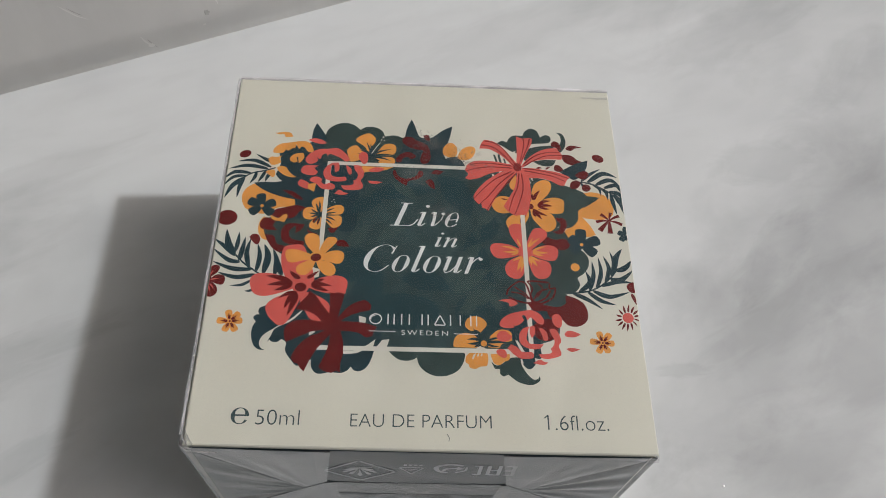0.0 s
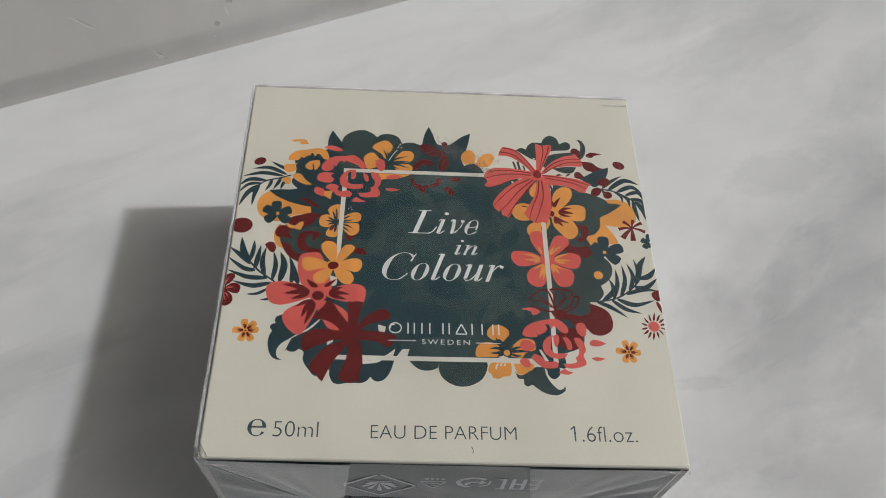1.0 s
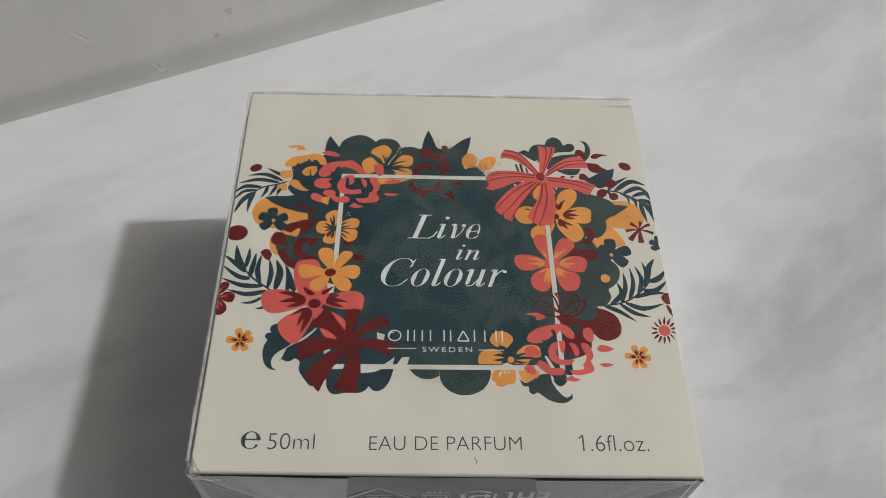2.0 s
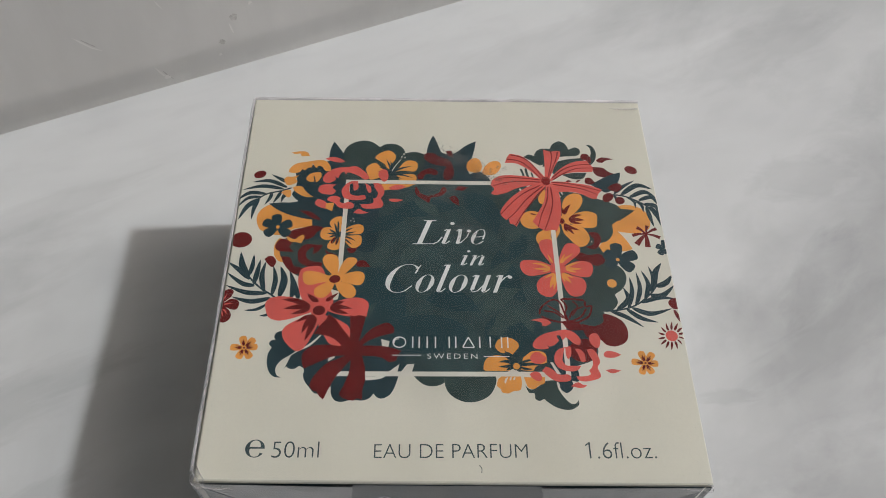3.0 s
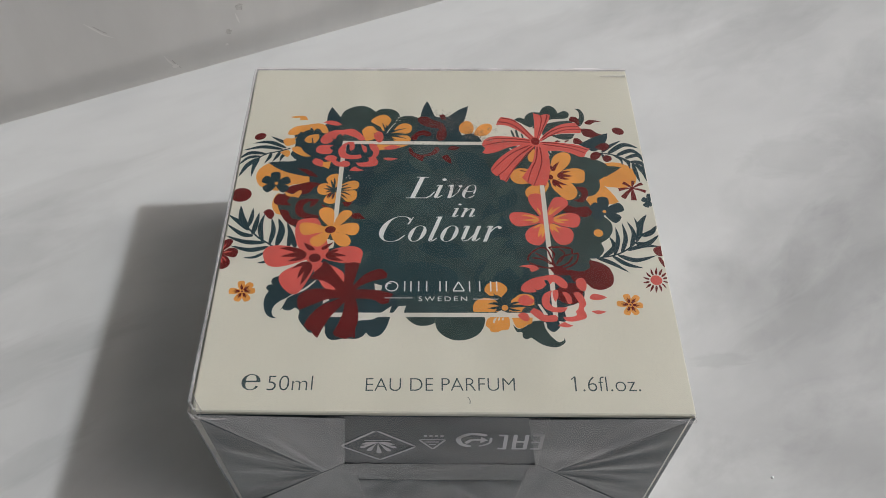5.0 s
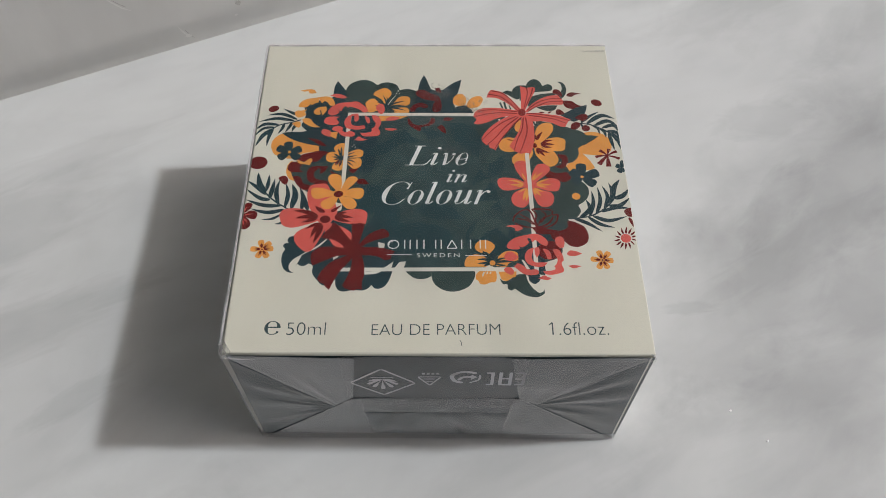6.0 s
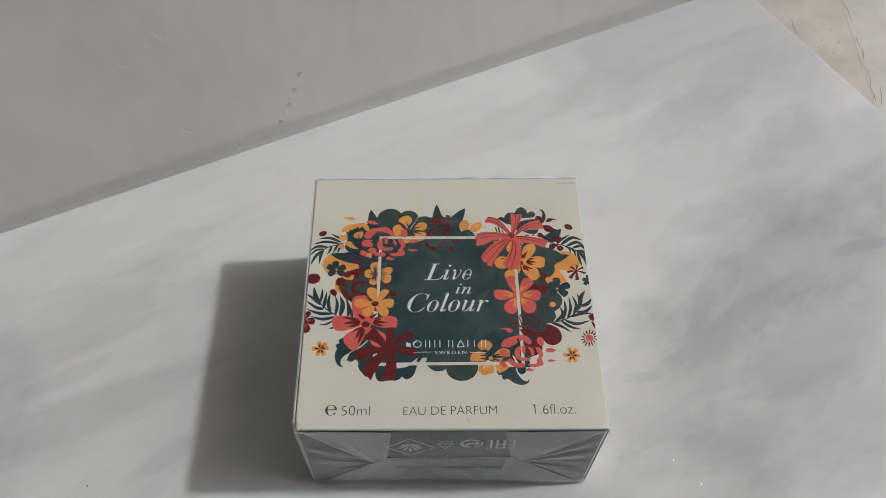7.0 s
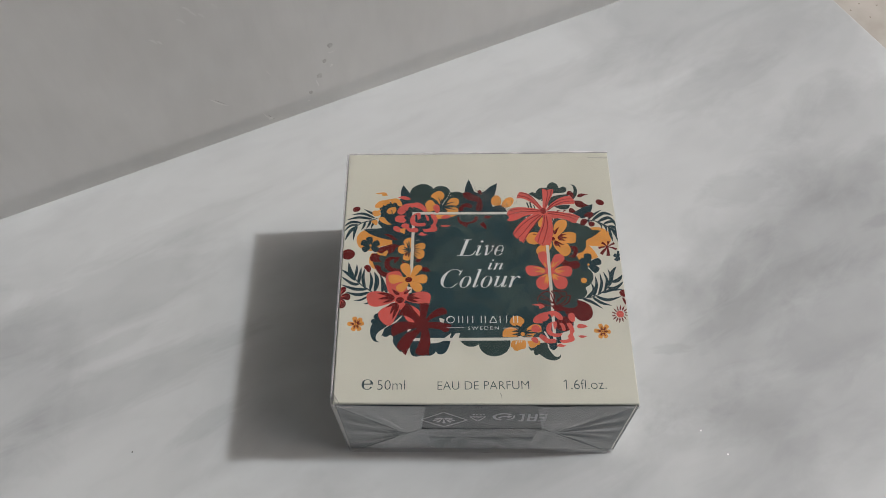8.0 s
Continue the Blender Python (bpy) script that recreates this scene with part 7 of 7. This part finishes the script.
motif("printed_flower", stroke(NAVY, 1.33, "petal", (42.76, 3.56), (42.10, 3.98), (41.44, 4.39)),
      stroke(NAVY, 1.33, "petal", (42.76, 3.56), (43.07, 4.65), (43.38, 5.74)),
      stroke(NAVY, 1.33, "petal", (42.76, 3.56), (43.13, 3.01), (43.50, 2.47)),
      stroke(NAVY, 1.33, "petal", (42.76, 3.56), (42.30, 2.85), (41.85, 2.14)))

# ---- lettering ----
# italic letters of strong contrast, drawn with a broad pen: stems, hairlines and bowls on a unit body
SLANT = 0.30


def stem(x, y0, y1, w):
    return "strip", [((x - w / 2 + SLANT * y0, y0), (x + w / 2 + SLANT * y0, y0)), ((x - w / 2 + SLANT * y1, y1), (x + w / 2 + SLANT * y1, y1))]


def hair(*points, w=0.032):
    pairs = []
    for k, (x, y) in enumerate(points):
        x2, y2 = points[min(k + 1, len(points) - 1)]
        x1, y1 = points[max(k - 1, 0)]
        q = math.hypot(x2 - x1, y2 - y1) or 1
        nx, ny = -(y2 - y1) / q * w / 2, (x2 - x1) / q * w / 2
        pairs.append(((x + nx + SLANT * y, y + ny), (x - nx + SLANT * y, y - ny)))
    return "strip", pairs


def bowl(cx, cy, rx, ry, a0, a1, thick, thin=0.028, lean=0):
    """An arc of a bowl, heavy at its flanks and thin at its head and foot."""
    pairs = []
    for k in range(29):
        a = radians(a0 + (a1 - a0) * k / 28)
        h = thin + (thick - thin) * abs(math.cos(a + radians(lean))) ** 1.8
        c, s = math.cos(a), math.sin(a)
        pairs.append(tuple((cx + (rx - d) * c + SLANT * (cy + (ry - d * 0.55) * s), cy + (ry - d * 0.55) * s) for d in (0, h)))
    return "strip", pairs


def blob(x, y, r):
    return "loop", [(x + SLANT * y + r * math.cos(k * math.pi / 8), y + r * math.sin(k * math.pi / 8)) for k in range(16)]


GLYPHS = {}
GLYPHS["L"] = (0.66, [stem(0.17, 0, 1, 0.135), hair((0.0, 0.985), (0.36, 0.985)), hair((-0.02, 0.016), (0.6, 0.016)), hair((0.56, 0.016), (0.66, 0.1), (0.72, 0.3), w=0.04)])
GLYPHS["i"] = (0.30, [stem(0.12, 0.05, 0.62, 0.105), hair((0.0, 0.56), (0.05, 0.61), (0.12, 0.61)), hair((0.09, 0.05), (0.14, 0.015), (0.2, 0.03), (0.28, 0.14)), blob(0.14, 0.87, 0.062)])
GLYPHS["v"] = (0.44, [hair((0.0, 0.55), (0.04, 0.61), (0.1, 0.62)), hair((0.09, 0.62), (0.15, 0.3), (0.17, 0.03), w=0.1), hair((0.16, 0.02), (0.26, 0.08), (0.36, 0.3), (0.37, 0.5)), blob(0.35, 0.56, 0.06)])
GLYPHS["e"] = (0.42, [bowl(0.2, 0.315, 0.2, 0.315, 60, 305, 0.115), bowl(0.2, 0.315, 0.17, 0.315, -20, 62, 0.05), hair((0.04, 0.3), (0.22, 0.31), (0.36, 0.36)), hair((0.29, 0.03), (0.38, 0.14))])
GLYPHS["n"] = (0.56, [stem(0.11, 0, 0.62, 0.1), hair((0.0, 0.56), (0.05, 0.61), (0.11, 0.61)), hair((0.14, 0.34), (0.24, 0.55), (0.36, 0.62), (0.42, 0.54)), stem(0.4, 0.05, 0.55, 0.105), hair((0.37, 0.05), (0.42, 0.015), (0.48, 0.03), (0.55, 0.14))])
GLYPHS["C"] = (0.76, [bowl(0.42, 0.5, 0.42, 0.515, 48, 300, 0.15), hair((0.60, 0.94), (0.70, 0.8), (0.68, 0.68)), hair((0.66, 0.68), (0.72, 0.98)), hair((0.6, 0.05), (0.72, 0.24))])
GLYPHS["o"] = (0.47, [bowl(0.22, 0.315, 0.22, 0.32, 0, 360, 0.115)])
GLYPHS["l"] = (0.28, [stem(0.11, 0.05, 1, 0.105), hair((0.0, 0.97), (0.05, 0.985), (0.11, 0.985)), hair((0.08, 0.05), (0.13, 0.015), (0.19, 0.03), (0.27, 0.14))])
GLYPHS["u"] = (0.56, [stem(0.11, 0.1, 0.62, 0.1), hair((0.0, 0.56), (0.05, 0.61), (0.11, 0.61)), hair((0.08, 0.12), (0.14, 0.015), (0.26, 0.06), (0.36, 0.26)), stem(0.4, 0.05, 0.62, 0.105), hair((0.37, 0.05), (0.42, 0.015), (0.48, 0.03), (0.55, 0.14))])
GLYPHS["r"] = (0.40, [stem(0.11, 0, 0.62, 0.1), hair((0.0, 0.56), (0.05, 0.61), (0.11, 0.61)), hair((0.14, 0.36), (0.22, 0.54), (0.3, 0.61), (0.35, 0.59)), blob(0.35, 0.55, 0.055)])


def italic(word, x0, x1, y0, y1, ink_used):
    """A word set in those letters between x0 and x1 (millimetres), its capitals from y0 to y1."""
    shapes, x = [], 0.0
    for letter in word:
        advance, strokes = GLYPHS[letter]
        for kind, points in strokes:
            moved = [tuple((px + x, py) for px, py in pair) for pair in points] if kind == "strip" else [(px + x, py) for px, py in points]
            shapes.append((kind, moved))
        x += advance + 0.045
    flat = [p for kind, points in shapes for p in (sum(map(list, points), []) if kind == "strip" else points)]
    low, high = min(p[0] for p in flat), max(p[0] for p in flat)
    k = (x1 - x0) / (high - low)
    fit_point = lambda p: (x0 + (p[0] - low) * k, y0 + p[1] * (y1 - y0))
    motif("lettering", *[(kind, [tuple(map(fit_point, pair)) for pair in points] if kind == "strip" else list(map(fit_point, points)), ink_used) for kind, points in shapes])


def sans(word, x0, x1, y0, y1, ink_used, thin=0.0, spacing=1.0, parent=panel, place=None):
    """A word in the built-in font, between x0 and x1 and, for its capitals, y0 and y1."""
    data = bpy.data.curves.new("lettering", "FONT")
    data.body, data.offset, data.resolution_u, data.space_character = word, thin, 6, spacing
    ob = new("lettering", data)
    bpy.context.view_layer.update()
    made = bpy.data.meshes.new_from_object(ob.evaluated_get(bpy.context.evaluated_depsgraph_get()))
    bpy.data.objects.remove(ob)
    xs = [v.co.x for v in made.vertices]
    ys = [v.co.y for v in made.vertices]
    height = layer_over("strip", [((x0, y0), (x0, y1)), ((x1, y0), (x1, y1))], parent.name)
    for v in made.vertices:
        v.co = Vector((x0 + (v.co.x - min(xs)) / (max(xs) - min(xs)) * (x1 - x0), y0 + (v.co.y - min(ys)) / (max(ys) - min(ys)) * (y1 - y0), height)) * MM
    made.materials.clear()
    made.materials.append(ink_used)
    text = new("lettering", made)
    text.parent = parent
    text.matrix_basis = place or pose(0, 0, TOP)


italic("Live", -7.6, 7.13, 4.41, 10.32, WHITE)
italic("in", 1.9, 6.75, -0.62, 3.25, WHITE)
italic("Colour", -12.73, 11.97, -6.83, -0.46, WHITE)
sans("50ml", -30.95, -22.98, -39.47, -36.59, GREYTEXT, -0.015)
sans("EAU DE PARFUM", -13.65, 12.58, -39.59, -37.1, GREYTEXT, -0.015)
ox0, ox1, oy0, oy1 = 22.5, 34.68, -39.71, -36.81
sans("1.6fl.oz.", ox0 + 0.62, ox1, oy0, oy1, GREYTEXT, -0.015)
motif("lettering", strip(ox0 + 0.05, oy1 - 0.62, ox0 + 0.78, oy1 - 0.02, 0.22, 0, GREYTEXT, "bar"))
motif("fibre", strip(4.19, -40.78, 4.53, -42.14, 0.12, 0.25, GREYTEXT, "round"))
sans("SWEDEN", -4.61, 4.58, -20.93, -19.89, WHITE, -0.004, 1.35)
# the estimated sign
ex0, ex1, ey0, ey1 = -35.5, -32.18, -39.44, -36.27
ecx, ecy, erx, ery = (ex0 + ex1) / 2, (ey0 + ey1) / 2, (ex1 - ex0) / 2, (ey1 - ey0) / 2
pairs = []
for k in range(33):
    a = radians(8 + 318 * k / 32)
    h = 0.25 + 0.5 * abs(math.cos(a)) ** 2
    pairs.append(((ecx + erx * math.cos(a), ecy + ery * math.sin(a)), (ecx + (erx - h) * math.cos(a), ecy + (ery - h * 0.6) * math.sin(a))))
motif("estimated_sign", ("strip", pairs, GREYTEXT), strip(ecx - erx * 0.7, ecy + 0.12, ecx + erx * 0.98, ecy + 0.12, 0.3, 0, GREYTEXT, "bar"))
# the maker's mark as plain shapes: a ring, then upright bars and a triangle, with two hairlines
mx0, my0, my1 = -11.05, -18.74, -16.39
mid = (my0 + my1) / 2
rings = [[tuple((mx0 + cx + (r - d) * math.cos(a), mid + cy + (r * 0.93 - d) * math.sin(a)) for d in (0, w)) for a in [a0 + (a1 - a0) * k / 28 for k in range(29)]]
         for cx, cy, r, w, a0, a1 in ((1.28, 0.0, 1.28, 0.24, 0, 2 * math.pi), (0.95, 0.1, 0.72, 0.2, 1.2, 3.6))]
stems = [strip(x, my0, x, my1, 0.27, 0, WHITE, "bar") for x in (-7.3, -6.1, -4.62, -3.1, -0.55, 0.65, 5.1, 7.05, 9.15, 10.3)]
peak = [(1.9, my0 + 0.1), (3.0, my1 - 0.1), (4.1, my0 + 0.1)]
sides = [strip(*p, *q, 0.25, 0, WHITE, "round") for p, q in zip(peak, peak[1:] + peak[:1])]
motif("maker_mark", *[("strip", ring, WHITE) for ring in rings], *stems, *sides)
lx0, lx1, ly0, ly1 = -11.0, -5.74, -20.34, -20.11
motif("hairline", strip(lx0, (ly0 + ly1) / 2, lx1, (ly0 + ly1) / 2, 0.16, 0, WHITE, "bar"))
lx0, lx1, ly0, ly1 = 5.73, 10.49, -20.59, -20.36
motif("hairline", strip(lx0, (ly0 + ly1) / 2, lx1, (ly0 + ly1) / 2, 0.16, 0, WHITE, "bar"))

# ---- pale marks printed on the end under the film, as plain shapes ----
SYMBOL, tree, b = surface("silver_mark", 0.42, 0.5)
b.inputs["Metallic"].default_value = 0.7
b.inputs["Base Color"].default_value = (0.52, 0.53, 0.55, 1)
front = pose(0, -FY * MM - 0.00006, 0, 90, 0, -0.6)


def outline(*corners, w=0.55):
    loop = list(corners) + [corners[0]]
    return [strip(*p, *q, w, 0, SYMBOL, "round") for p, q in zip(loop, loop[1:])]


motif("mark", *outline((-18.9, 34.0), (-12, 41.0), (-5, 34.0), (-12, 27.6)), strip(-14.4, 36.7, -9.6, 36.7, 0.35, 0, SYMBOL, "bar"),
      *[strip(-12, 35.8, -12 + k * math.cos(radians(a)), 35.8 + k * math.sin(radians(a)), 1.25, 0, SYMBOL, "spoon" if a % 4 else "leaf") for a, k in ((196, 3.3), (217, 4.2), (243, 4.6), (270, 5.2), (297, 4.6), (323, 4.2), (344, 3.3))], parent=carton, place=front)
motif("mark", *outline((-4.4, 37.2), (0.5, 37.3), (-1.9, 32.9), w=0.4), strip(-3.2, 36.2, -0.8, 36.2, 0.4, 0, SYMBOL, "bar"), strip(-2.6, 35.0, -1.3, 35.0, 0.4, 0, SYMBOL, "bar"),
      *[strip(x, 38.9, x + 0.6, 38.9, 0.9, 0, SYMBOL, "bar") for x in (-3.5, -2.5, -1.5, -0.5)], parent=carton, place=front)
motif("mark", stroke(SYMBOL, 0.95, "round", (8.0, 39.2), (5.2, 39.9), (2.9, 38.0), (3.4, 35.3), (5.2, 34.3)), stroke(SYMBOL, 0.5, "round", (8.7, 38.4), (8.5, 35.9), (6.6, 34.4)),
      stroke(SYMBOL, 0.8, "round", (4.2, 35.6), (5.2, 37.2), (7.4, 37.3)), drawn(SYMBOL, (6.9, 38.6, 1), (8.2, 37.2, 1), (6.8, 35.9, 1)), parent=carton, place=front)
motif("mark", strip(11.4, 33.1, 11.4, 39.7, 0.7, 0, SYMBOL, "bar"), *[strip(10.1, y, 11.2, y, 0.7, 0, SYMBOL, "bar") for y in (39.35, 33.45)], parent=carton, place=front)
motif("mark", *[strip(x, 33.1, x, 39.7, 0.75, 0, SYMBOL, "bar") for x in (13.1, 15.2)], *[strip(13.3, y, 15.0, y, 0.7, 0, SYMBOL, "bar") for y in (36.6, 33.45)], parent=carton, place=front)
motif("mark", strip(18.0, 33.1, 18.0, 39.7, 0.75, 0, SYMBOL, "bar"), *[strip(16.2, y, 17.8, y, 0.7, 0, SYMBOL, "bar") for y in (39.35, 36.4, 33.45)], parent=carton, place=front)
